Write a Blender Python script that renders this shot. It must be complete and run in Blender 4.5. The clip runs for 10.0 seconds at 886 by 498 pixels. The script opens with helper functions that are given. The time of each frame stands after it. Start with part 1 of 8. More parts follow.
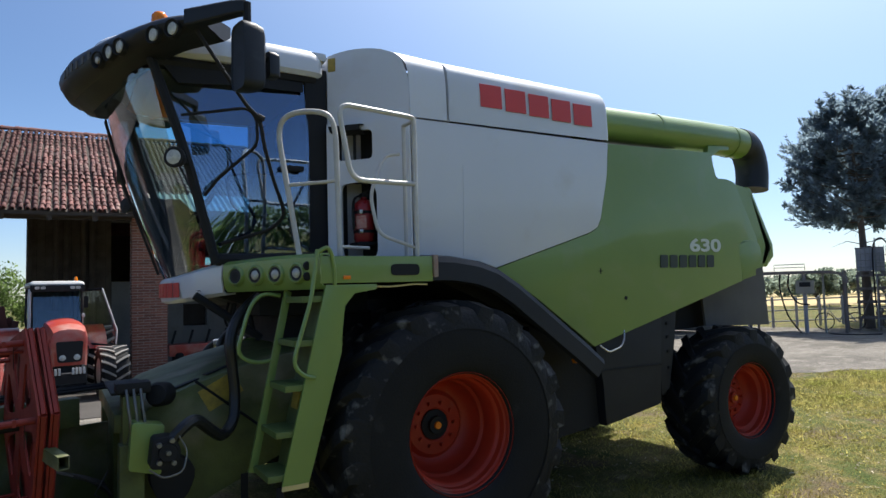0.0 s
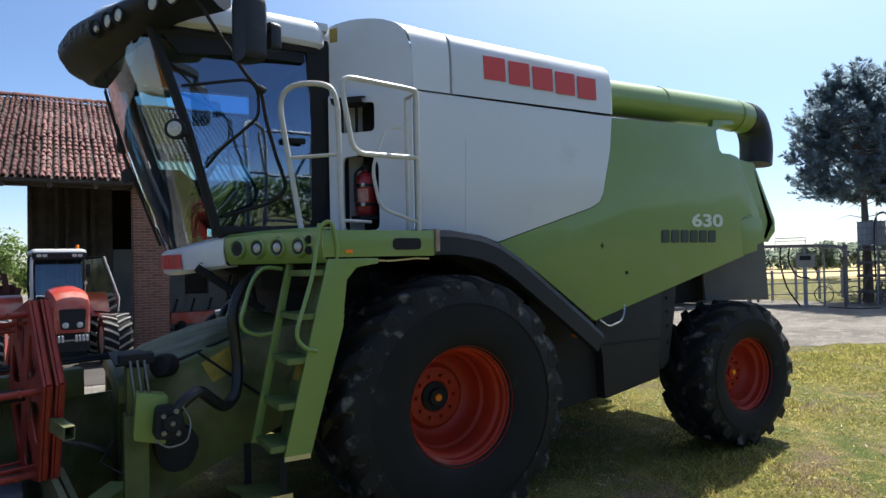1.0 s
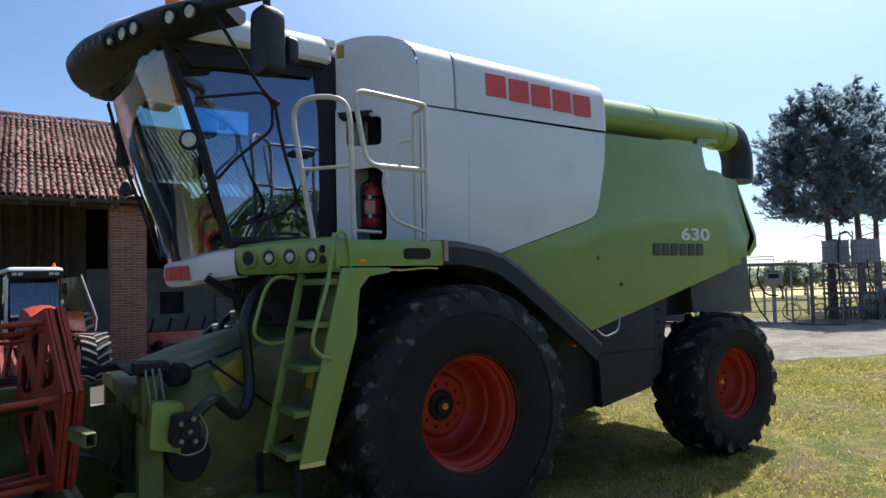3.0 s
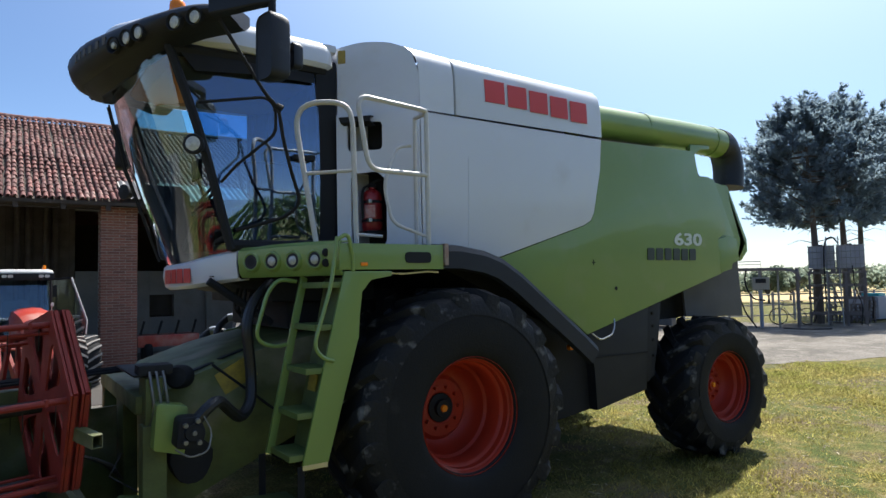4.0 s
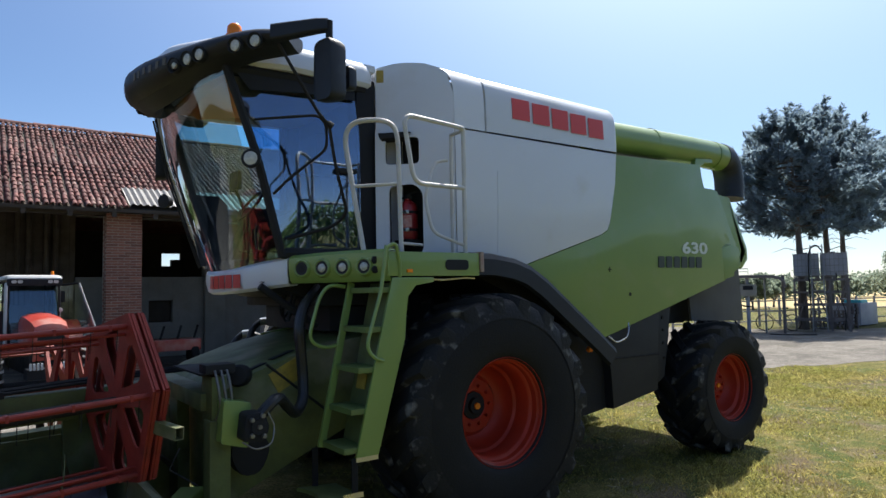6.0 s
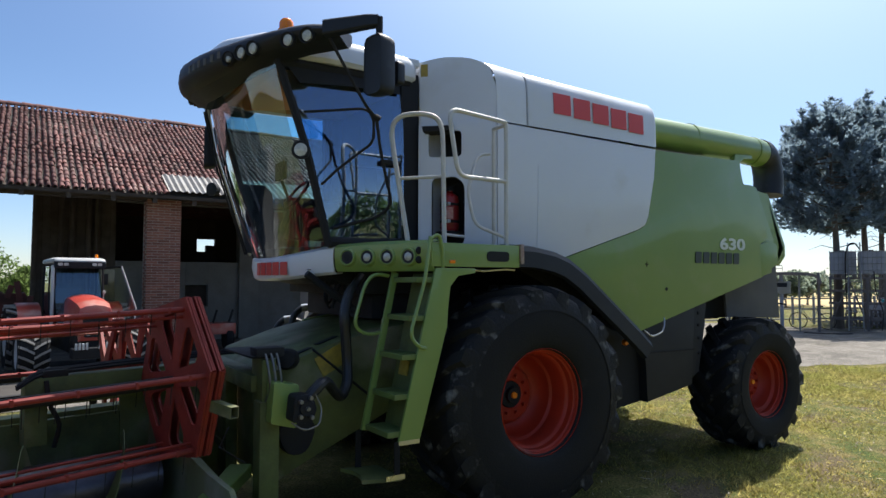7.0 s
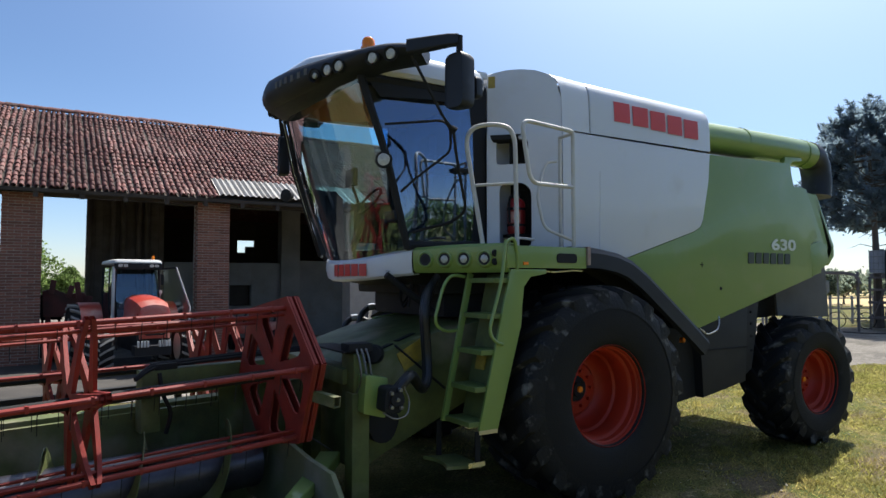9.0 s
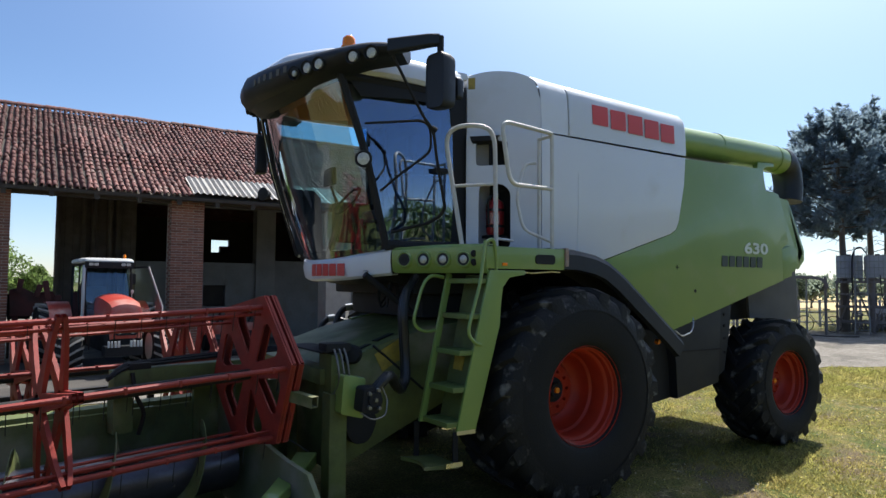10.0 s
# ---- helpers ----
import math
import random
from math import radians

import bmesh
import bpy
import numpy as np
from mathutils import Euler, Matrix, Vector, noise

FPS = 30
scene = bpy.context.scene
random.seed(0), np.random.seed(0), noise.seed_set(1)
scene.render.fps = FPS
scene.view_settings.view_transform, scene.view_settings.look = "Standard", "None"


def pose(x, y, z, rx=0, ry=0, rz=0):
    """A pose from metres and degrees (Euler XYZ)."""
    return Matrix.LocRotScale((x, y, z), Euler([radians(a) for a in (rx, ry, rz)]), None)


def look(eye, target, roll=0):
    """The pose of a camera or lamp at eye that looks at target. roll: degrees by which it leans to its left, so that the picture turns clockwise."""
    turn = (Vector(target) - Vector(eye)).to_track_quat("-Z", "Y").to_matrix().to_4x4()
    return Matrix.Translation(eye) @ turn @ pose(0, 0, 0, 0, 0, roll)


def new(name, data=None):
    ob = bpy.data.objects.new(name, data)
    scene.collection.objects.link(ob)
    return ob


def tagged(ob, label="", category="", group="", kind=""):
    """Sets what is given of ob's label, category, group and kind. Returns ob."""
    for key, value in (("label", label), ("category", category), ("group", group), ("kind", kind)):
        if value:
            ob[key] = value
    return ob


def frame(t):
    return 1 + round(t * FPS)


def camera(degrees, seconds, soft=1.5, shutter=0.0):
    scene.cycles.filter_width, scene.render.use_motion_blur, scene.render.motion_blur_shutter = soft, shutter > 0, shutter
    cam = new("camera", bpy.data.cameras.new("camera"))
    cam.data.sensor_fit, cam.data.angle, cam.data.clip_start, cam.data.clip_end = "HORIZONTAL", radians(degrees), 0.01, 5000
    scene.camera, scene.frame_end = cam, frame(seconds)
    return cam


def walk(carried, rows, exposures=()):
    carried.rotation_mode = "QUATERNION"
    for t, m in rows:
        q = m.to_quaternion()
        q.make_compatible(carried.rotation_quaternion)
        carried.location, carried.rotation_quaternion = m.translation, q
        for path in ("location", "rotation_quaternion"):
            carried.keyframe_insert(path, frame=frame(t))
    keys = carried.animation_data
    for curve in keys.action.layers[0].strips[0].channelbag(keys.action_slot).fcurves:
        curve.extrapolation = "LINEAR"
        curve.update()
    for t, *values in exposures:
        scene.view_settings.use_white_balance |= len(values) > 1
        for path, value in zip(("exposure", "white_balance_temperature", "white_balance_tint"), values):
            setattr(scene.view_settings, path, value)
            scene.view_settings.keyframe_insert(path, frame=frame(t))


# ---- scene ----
cam = camera(68.1, 10.0)
PATH = [
    (0, (-2.463, -3.996, 1.928), (-1.452, -2.276, 2.056), -1.7),
    (0.5, (-2.469, -3.968, 1.933), (-1.464, -2.241, 2.02), -1.5),
    (1, (-2.469, -3.994, 1.964), (-1.46, -2.268, 1.999), -1.2),
    (1.5, (-2.517, -3.954, 1.919), (-1.508, -2.229, 1.997), -0.7),
    (2, (-2.587, -3.967, 1.904), (-1.55, -2.26, 1.996), -0.2),
    (2.5, (-2.689, -3.955, 1.895), (-1.623, -2.265, 1.988), -0.7),
    (3.8, (-2.841, -3.928, 1.876), (-1.739, -2.262, 1.984), -1.8),
    (4, (-2.868, -3.943, 1.885), (-1.752, -2.286, 1.994), -1.2),
    (4.5, (-2.95, -4.002, 1.882), (-1.838, -2.342, 1.975), -1.4),
    (5, (-3.056, -4.043, 1.891), (-1.922, -2.398, 1.985), -1.2),
    (5.2, (-3.124, -4.034, 1.865), (-1.98, -2.399, 2.001), -0.6),
    (6.3, (-3.472, -3.994, 1.891), (-2.318, -2.365, 2.013), -1.3),
    (6.5, (-3.501, -3.986, 1.892), (-2.355, -2.349, 1.984), -1.0),
    (7, (-3.567, -4.039, 1.888), (-2.48, -2.363, 1.987), 0.1),
    (7.5, (-3.671, -4.118, 1.892), (-2.626, -2.413, 1.936), 1.1),
    (8, (-3.814, -4.127, 1.898), (-2.809, -2.398, 1.965), 1.4),
    (8.5, (-3.982, -4.113, 1.903), (-2.929, -2.414, 1.979), -0.8),
    (9, (-4.087, -4.119, 1.894), (-3.065, -2.403, 1.992), 0.0),
    (9.5, (-4.115, -4.116, 1.888), (-3.098, -2.396, 1.989), 1.1),
    (10, (-4.106, -4.1, 1.881), (-3.022, -2.423, 1.985), 0.4),
]
walk(cam, [(t, look(eye, target, roll)) for t, eye, target, roll in PATH], ((0.0, 0.70), (0.5, 0.78), (1.0, 0.92), (1.5, 0.96), (2.0, 0.88), (4.0, 0.88), (5.0, 0.84), (6.5, 0.72), (7.0, 0.76), (7.5, 0.88), (8.0, 0.93), (8.5, 1.00), (9.0, 0.73), (9.5, 0.66), (10.0, 0.82)))

# ---- world, sun, exposure ----
SUN_A, SUN_B = 0.55, 0.28          # drift of a shadow per metre of height, along -x and -y
sun_dir = Vector((SUN_A, SUN_B, 1.0)).normalized()
world = bpy.data.worlds.new("sky")
scene.world = world
world.use_nodes = True
wn = world.node_tree
sky = wn.nodes.new("ShaderNodeTexSky")
sky.sky_type = "NISHITA"
sky.sun_disc = False
sky.sun_elevation = math.asin(sun_dir.z)
sky.sun_rotation = math.atan2(sun_dir.x, sun_dir.y)
sky.air_density, sky.dust_density, sky.ozone_density = 1.0, 0.2, 2.6
# the bright aureole of hazy air round the sun
wc = wn.nodes.new("ShaderNodeTexCoord")
toward = wn.nodes.new("ShaderNodeVectorMath")
toward.operation = "DOT_PRODUCT"
wn.links.new(wc.outputs["Generated"], toward.inputs[0])
toward.inputs[1].default_value = sun_dir
clip = wn.nodes.new("ShaderNodeMath")
clip.operation = "MAXIMUM"
wn.links.new(toward.outputs["Value"], clip.inputs[0])
clip.inputs[1].default_value = 0.0
fall = wn.nodes.new("ShaderNodeMath")
fall.operation = "POWER"
wn.links.new(clip.outputs[0], fall.inputs[0])
fall.inputs[1].default_value = 6.0
halo = wn.nodes.new("ShaderNodeVectorMath")
halo.operation = "MULTIPLY_ADD"
wn.links.new(fall.outputs[0], halo.inputs[0])
halo.inputs[1].default_value = (12.5, 13.2, 13.2)
clear = wn.nodes.new("ShaderNodeVectorMath")               # a clear dry summer sky, a little bluer
clear.operation = "MULTIPLY"
up = wn.nodes.new("ShaderNodeSeparateXYZ")
wn.links.new(wc.outputs["Generated"], up.inputs[0])
rise = wn.nodes.new("ShaderNodeMapRange")
rise.inputs["From Min"].default_value, rise.inputs["From Max"].default_value = 0.0, 0.28
wn.links.new(up.outputs["Z"], rise.inputs["Value"])
air = wn.nodes.new("ShaderNodeMix")                        # bluish haze low over the fields
air.data_type = "RGBA"
wn.links.new(rise.outputs["Result"], air.inputs["Factor"])
air.inputs["A"].default_value, air.inputs["B"].default_value = (0.95, 1.01, 1.19, 1), (0.85, 0.945, 1.09, 1)
wn.links.new(air.outputs["Result"], clear.inputs[1])
wn.links.new(sky.outputs["Color"], clear.inputs[0])
wn.links.new(clear.outputs[0], halo.inputs[2])
wn.links.new(halo.outputs[0], wn.nodes["Background"].inputs["Color"])
wn.nodes["Background"].inputs["Strength"].default_value = 0.075
sun_data = bpy.data.lights.new("sun", "SUN")
sun_data.energy, sun_data.angle, sun_data.color = 5.0, radians(0.6), (1.0, 0.96, 0.89)
sun = new("sun", sun_data)
sun.matrix_world = look(sun_dir * 60, (0, 0, 0))


# ---- materials ----
def mat(name, col, col2=None, rough=0.5, metal=0.0, grain=40.0, mid=4.0, amount=0.5, bump=0.1, rough_var=0.1, per_object=0.0, per_island=0.0,
        dust=None, dust_amount=0.0, dust_scale=2.3, dust_soft=0.33, coat=0.0, spec=0.5):
    """Paint or earth with variation at two scales, fine relief and, if given, a coat of dust in patches."""
    m = bpy.data.materials.new(name)
    m.use_nodes = True
    nt = m.node_tree
    N, L = nt.nodes, nt.links
    bsdf = N["Principled BSDF"]
    bsdf.inputs["Metallic"].default_value = metal
    bsdf.inputs["Coat Weight"].default_value = coat
    bsdf.inputs["Specular IOR Level"].default_value = spec
    co = N.new("ShaderNodeTexCoord").outputs["Object"]

    def noise_at(scale, detail=4.0):
        n = N.new("ShaderNodeTexNoise")
        n.inputs["Scale"].default_value, n.inputs["Detail"].default_value = scale, detail
        L.new(co, n.inputs["Vector"])
        return n.outputs["Fac"]

    def ramp(sock, lo, hi):
        r = N.new("ShaderNodeMapRange")
        r.inputs["From Min"].default_value, r.inputs["From Max"].default_value = lo, hi
        L.new(sock, r.inputs["Value"])
        return r.outputs["Result"]

    def mix(fac, a, b):
        x = N.new("ShaderNodeMix")
        x.data_type = "RGBA"
        for sock, val in ((x.inputs["Factor"], fac), (x.inputs["A"], a), (x.inputs["B"], b)):
            if isinstance(val, bpy.types.NodeSocket):
                L.new(val, sock)
            elif isinstance(val, (int, float)):
                sock.default_value = val
            else:
                sock.default_value = (*val, 1.0)
        return x.outputs["Result"]

    col2 = col2 or tuple(c * 0.72 for c in col)
    a, b = noise_at(mid), noise_at(grain)
    fac = ramp(a, 0.35, 0.68)
    add = N.new("ShaderNodeMath")
    add.operation = "MULTIPLY_ADD"
    L.new(b, add.inputs[0])
    add.inputs[1].default_value = 0.8
    L.new(fac, add.inputs[2])
    half = N.new("ShaderNodeMath")
    half.operation = "MULTIPLY"
    L.new(add.outputs[0], half.inputs[0])
    half.inputs[1].default_value = amount / 1.4
    half.use_clamp = True
    colour = mix(half.outputs[0], col, col2)
    if per_object or per_island:
        src = N.new("ShaderNodeObjectInfo").outputs["Random"] if per_object else N.new("ShaderNodeNewGeometry").outputs["Random Per Island"]
        hsv = N.new("ShaderNodeHueSaturation")
        k = per_object or per_island
        L.new(ramp(src, 0, 1), hsv.inputs["Value"])
        r = hsv.inputs["Value"].links[0].from_node
        r.inputs["To Min"].default_value, r.inputs["To Max"].default_value = 1 - k, 1 + k
        L.new(colour, hsv.inputs["Color"])
        colour = hsv.outputs["Color"]
    if dust:
        d = ramp(noise_at(dust_scale, 8.0), 0.62 - 0.3 * dust_amount, 0.62 + dust_soft - 0.3 * dust_amount)
        colour = mix(d, colour, dust)
    L.new(colour, bsdf.inputs["Base Color"])
    rr = ramp(a, 0.2, 0.8)
    rn = rr.node
    rn.inputs["To Min"].default_value, rn.inputs["To Max"].default_value = max(0.02, rough - rough_var), min(1.0, rough + rough_var)
    L.new(rr, bsdf.inputs["Roughness"])
    if bump:
        bp = N.new("ShaderNodeBump")
        bp.inputs["Strength"].default_value, bp.inputs["Distance"].default_value = bump, 0.01
        L.new(b, bp.inputs["Height"])
        L.new(bp.outputs["Normal"], bsdf.inputs["Normal"])
    return m


def glass(name, tint, gloss=1.0):
    """A thin tinted pane: what lies behind, and the mirror image by Fresnel."""
    m = bpy.data.materials.new(name)
    m.use_nodes = True
    N, L = m.node_tree.nodes, m.node_tree.links
    N.remove(N["Principled BSDF"])
    tr, gl, mx, fr = (N.new("ShaderNode" + k) for k in ("BsdfTransparent", "BsdfGlossy", "MixShader", "LayerWeight"))
    fr.inputs["Blend"].default_value = 0.5
    steep = N.new("ShaderNodeMath")
    steep.operation = "POWER"
    L.new(fr.outputs["Facing"], steep.inputs[0])
    steep.inputs[1].default_value = 5.0
    schlick = N.new("ShaderNodeMath")
    schlick.operation = "MULTIPLY_ADD"
    L.new(steep.outputs[0], schlick.inputs[0])
    schlick.inputs[1].default_value, schlick.inputs[2].default_value = 0.5, 0.022
    tr.inputs["Color"].default_value = (*tint, 1)
    gl.inputs["Roughness"].default_value = 0.02
    gl.inputs["Color"].default_value = (0.80, 0.90, 1.0, 1)
    mul = N.new("ShaderNodeMath")
    mul.operation = "MULTIPLY"
    mul.use_clamp = True
    L.new(schlick.outputs[0], mul.inputs[0])
    mul.inputs[1].default_value = gloss
    L.new(mul.outputs[0], mx.inputs[0])
    L.new(tr.outputs[0], mx.inputs[1])
    L.new(gl.outputs[0], mx.inputs[2])
    L.new(mx.outputs[0], N["Material Output"].inputs["Surface"])
    return m


DUST = (0.30, 0.25, 0.18)
M = dict(
    green=mat("seed_green_paint", (0.180, 0.272, 0.066), (0.158, 0.240, 0.062), rough=0.42, grain=90, mid=1.6, amount=0.6, bump=0.03, dust=(0.22, 0.27, 0.12), dust_amount=0.25, coat=0.4),
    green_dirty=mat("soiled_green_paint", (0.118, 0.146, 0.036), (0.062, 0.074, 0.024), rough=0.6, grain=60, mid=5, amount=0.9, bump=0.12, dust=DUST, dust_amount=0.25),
    # scuffed ladder steps, the green also darkened for the shade they stand in
    green_trodden_shade=mat("scuffed_shaded_green_paint", (0.135, 0.195, 0.048), (0.095, 0.125, 0.038), rough=0.5, grain=70, mid=5, amount=0.8, bump=0.08, dust=(0.17, 0.17, 0.09), dust_amount=0.1, dust_scale=5.0),
    green_dusty=mat("dust_covered_green_paint", (0.150, 0.172, 0.075), (0.110, 0.120, 0.072), rough=0.75, grain=60, mid=5, amount=0.9, bump=0.12, dust=(0.21, 0.20, 0.17), dust_amount=0.5, dust_scale=4.0),
    white=mat("light_grey_paint", (0.61, 0.635, 0.69), (0.555, 0.575, 0.63), rough=0.40, grain=120, mid=1.2, amount=0.6, bump=0.03, dust=(0.50, 0.49, 0.47), dust_amount=0.1, coat=0.4),
    rail=mat("white_rail_paint", (0.52, 0.52, 0.515), (0.38, 0.37, 0.35), rough=0.45, grain=70, mid=12, amount=0.6, bump=0.05),
    black=mat("black_plastic", (0.017, 0.018, 0.021), (0.023, 0.023, 0.025), rough=0.62, spec=0.16, grain=160, mid=6, amount=0.7, bump=0.1, dust=DUST, dust_amount=-0.35),
    plastic=mat("weathered_black_plastic", (0.012, 0.015, 0.023), (0.018, 0.021, 0.029), rough=0.5, spec=0.32, grain=160, mid=5, amount=0.8, bump=0.12, dust=(0.06, 0.062, 0.07), dust_amount=-0.1, dust_scale=6.0),
    dark=mat("dark_grey_plastic", (0.018, 0.0195, 0.025), (0.014, 0.015, 0.018), rough=0.52, spec=0.30, grain=120, mid=3, amount=0.7, bump=0.06, dust=DUST, dust_amount=-0.2),
    dark_metal=mat("dark_underbody_steel", (0.016, 0.016, 0.017), (0.025, 0.023, 0.020), rough=0.75, spec=0.25, grain=50, mid=4, amount=0.8, bump=0.2, dust=DUST, dust_amount=-0.3),
    flap=mat("grey_rubber_flap", (0.115, 0.108, 0.105), (0.09, 0.085, 0.083), rough=0.75, grain=60, mid=3, amount=0.8, bump=0.1, dust=DUST, dust_amount=0.1),
    rubber=mat("tyre_rubber", (0.0095, 0.010, 0.0115), (0.016, 0.016, 0.0165), rough=0.66, grain=70, mid=4, amount=0.9, bump=0.3, dust=(0.062, 0.060, 0.058), dust_amount=-0.1, dust_scale=4.0, spec=0.14),
    tread=mat("dusty_tread_rubber", (0.0105, 0.011, 0.0125), (0.019, 0.019, 0.0195), rough=0.6, grain=40, mid=3, amount=0.9, bump=0.5, dust=(0.22, 0.215, 0.205), dust_amount=0.13, dust_scale=8.5, dust_soft=0.24, spec=0.16),
    red=mat("red_wheel_paint", (0.40, 0.034, 0.014), (0.29, 0.027, 0.013), rough=0.46, grain=60, mid=4, amount=0.8, bump=0.05, dust=DUST, dust_amount=-0.2, coat=0.0, spec=0.28),
    reel_red=mat("worn_red_paint", (0.285, 0.028, 0.018), (0.165, 0.022, 0.016), rough=0.5, grain=70, mid=6, amount=0.9, bump=0.12, dust=(0.28, 0.15, 0.10), dust_amount=-0.2, spec=0.3),
    hose_rubber=mat("glossy_hose_rubber", (0.014, 0.015, 0.017), (0.02, 0.02, 0.021), rough=0.42, grain=90, mid=12, amount=0.7, bump=0.12, spec=0.45),
    logo=mat("red_decal", (0.60, 0.055, 0.045), rough=0.4, bump=0, amount=0.2),
    decal_grey=mat("light_grey_decal", (0.62, 0.66, 0.60), rough=0.4, bump=0, amount=0.2),
    decal_dark=mat("dark_decal", (0.02, 0.03, 0.025), rough=0.4, bump=0, amount=0.2),
    yellow=mat("yellow_warning_sticker", (0.42, 0.29, 0.03), (0.20, 0.15, 0.03), rough=0.5, grain=90, mid=25, amount=0.8, bump=0),
    orange=mat("orange_lens", (0.85, 0.22, 0.01), rough=0.15, bump=0, amount=0.2),
    chrome=mat("bare_steel", (0.55, 0.55, 0.55), rough=0.3, metal=1.0, grain=80, mid=8, bump=0.08),
    galv_dull=mat("dull_zinc_fitting", (0.22, 0.22, 0.21), (0.12, 0.12, 0.12), rough=0.45, metal=0.7, grain=60, mid=12, bump=0.1),
    lens=mat("ribbed_lamp_glass", (0.62, 0.62, 0.58), (0.34, 0.35, 0.34), rough=0.22, metal=0.0, grain=25, mid=60, amount=0.9, bump=0.25),
    ext_red=mat("extinguisher_red", (0.30, 0.018, 0.02), rough=0.3, bump=0.02, amount=0.4),
    skin_grey=mat("seat_cloth", (0.06, 0.065, 0.075), rough=0.85, grain=200, bump=0.2),
    cab_in=mat("cab_lining", (0.055, 0.06, 0.07), rough=0.8, grain=90, bump=0.1),
    windscreen=glass("clear_windscreen", (0.80, 0.82, 0.80), 3.6),
    tractor_glass=glass("grey_tractor_glass", (0.66, 0.76, 0.80), 4.5),
    far_glass=glass("pale_blue_glass", (0.60, 0.84, 0.90), 1.5),
    side_glass=glass("blue_tinted_glass", (0.46, 0.64, 0.86), 8.5),
    headliner=mat("brown_headliner", (0.72, 0.34, 0.15), rough=0.9, grain=90, bump=0.1),
)


# ---- mesh helpers ----
def part(name, bm, material, parent, label="", smooth=0.6, kind=""):
    """Links a bmesh as one mesh object under a thing or part."""
    bm.normal_update()
    for f in bm.faces:
        f.smooth = smooth > 0
    if smooth > 0:
        for e in bm.edges:
            if len(e.link_faces) == 2 and e.calc_face_angle(0.0) > smooth:
                e.smooth = False
    me = bpy.data.meshes.new(name)
    bm.to_mesh(me)
    bm.free()
    me.materials.append(M[material] if isinstance(material, str) else material)
    ob = new(name, me)
    if parent is not None:
        ob.parent = parent
    if label or kind:
        tagged(ob, label, "", "", kind)
    return ob


def thing(name, label, category, group="", kind="", at=(0, 0, 0)):
    ob = new(name)
    ob.location = at
    ob.empty_display_size = 0.1
    return tagged(ob, label, category, group, kind)


def B():
    return bmesh.new()


def box(bm, lo, hi, bevel=0.0, m=None):
    """A box from corner to corner, with rounded edges if asked."""
    g = bmesh.ops.create_cube(bm, size=1.0)
    vs = g["verts"]
    c = [(a + b) / 2 for a, b in zip(lo, hi)]
    s = [abs(b - a) for a, b in zip(lo, hi)]
    for v in vs:
        v.co = Vector((v.co.x * s[0] + c[0], v.co.y * s[1] + c[1], v.co.z * s[2] + c[2]))
        if m is not None:
            v.co = m @ v.co
    if bevel:
        es = list({e for v in vs for e in v.link_edges})
        bmesh.ops.bevel(bm, geom=es, offset=min(bevel, min(s) * 0.45), segments=2, affect="EDGES", profile=0.7)
    return bm


def prism(bm, pts, lo, hi, axis="y", bevel=0.0):
    """A polygon in the plane across an axis, drawn out along that axis."""
    def at(p, h):
        return {"y": (p[0], h, p[1]), "x": (h, p[0], p[1]), "z": (p[0], p[1], h)}[axis]
    a = [bm.verts.new(at(p, lo)) for p in pts]
    b = [bm.verts.new(at(p, hi)) for p in pts]
    n = len(pts)
    fs = [bm.faces.new(a), bm.faces.new(b[::-1])]
    fs += [bm.faces.new((a[i], b[i], b[(i + 1) % n], a[(i + 1) % n])) for i in range(n)]
    bmesh.ops.recalc_face_normals(bm, faces=fs)
    if bevel:
        es = [e for f in fs[:2] for e in f.edges]
        bmesh.ops.bevel(bm, geom=es, offset=bevel, segments=2, affect="EDGES", profile=0.7)
    return bm


def rounded(pts, r, n=4, closed=True):
    """A path or outline of points with its corners rounded."""
    out, k = [], len(pts)
    P = [Vector(p) for p in pts]
    for i in range(k):
        if not closed and i in (0, k - 1):
            out.append(P[i])
            continue
        p, a, b = P[i], P[i - 1], P[(i + 1) % k]
        da, db = min(r, (a - p).length * 0.49), min(r, (b - p).length * 0.49)
        s, e = p + (a - p).normalized() * da, p + (b - p).normalized() * db
        for j in range(n + 1):
            t = j / n
            out.append(s * (1 - t) ** 2 + p * 2 * t * (1 - t) + e * t * t)
    return [tuple(v) for v in out]


def tube(bm, pts, r, seg=8, closed=False, r_end=None):
    """A round bar or hose along a path."""
    P = [Vector(p) for p in pts]
    n = len(P)
    rings, up = [], None
    for i in range(n):
        a = P[i - 1] if (i > 0 or closed) else P[i]
        b = P[(i + 1) % n] if (i < n - 1 or closed) else P[i]
        d = (b - a).normalized()
        if up is None:
            up = d.orthogonal().normalized()
        up = (up - d * up.dot(d)).normalized()
        side = d.cross(up)
        rr = r if r_end is None else r + (r_end - r) * i / (n - 1)
        rings.append([bm.verts.new(P[i] + (up * math.cos(2 * math.pi * k / seg) + side * math.sin(2 * math.pi * k / seg)) * rr) for k in range(seg)])
    fs = []
    for i in range(n if closed else n - 1):
        A, C = rings[i], rings[(i + 1) % n]
        fs += [bm.faces.new((A[k], A[(k + 1) % seg], C[(k + 1) % seg], C[k])) for k in range(seg)]
    if not closed:
        fs += [bm.faces.new(rings[0][::-1]), bm.faces.new(rings[-1])]
    bmesh.ops.recalc_face_normals(bm, faces=fs)
    return bm


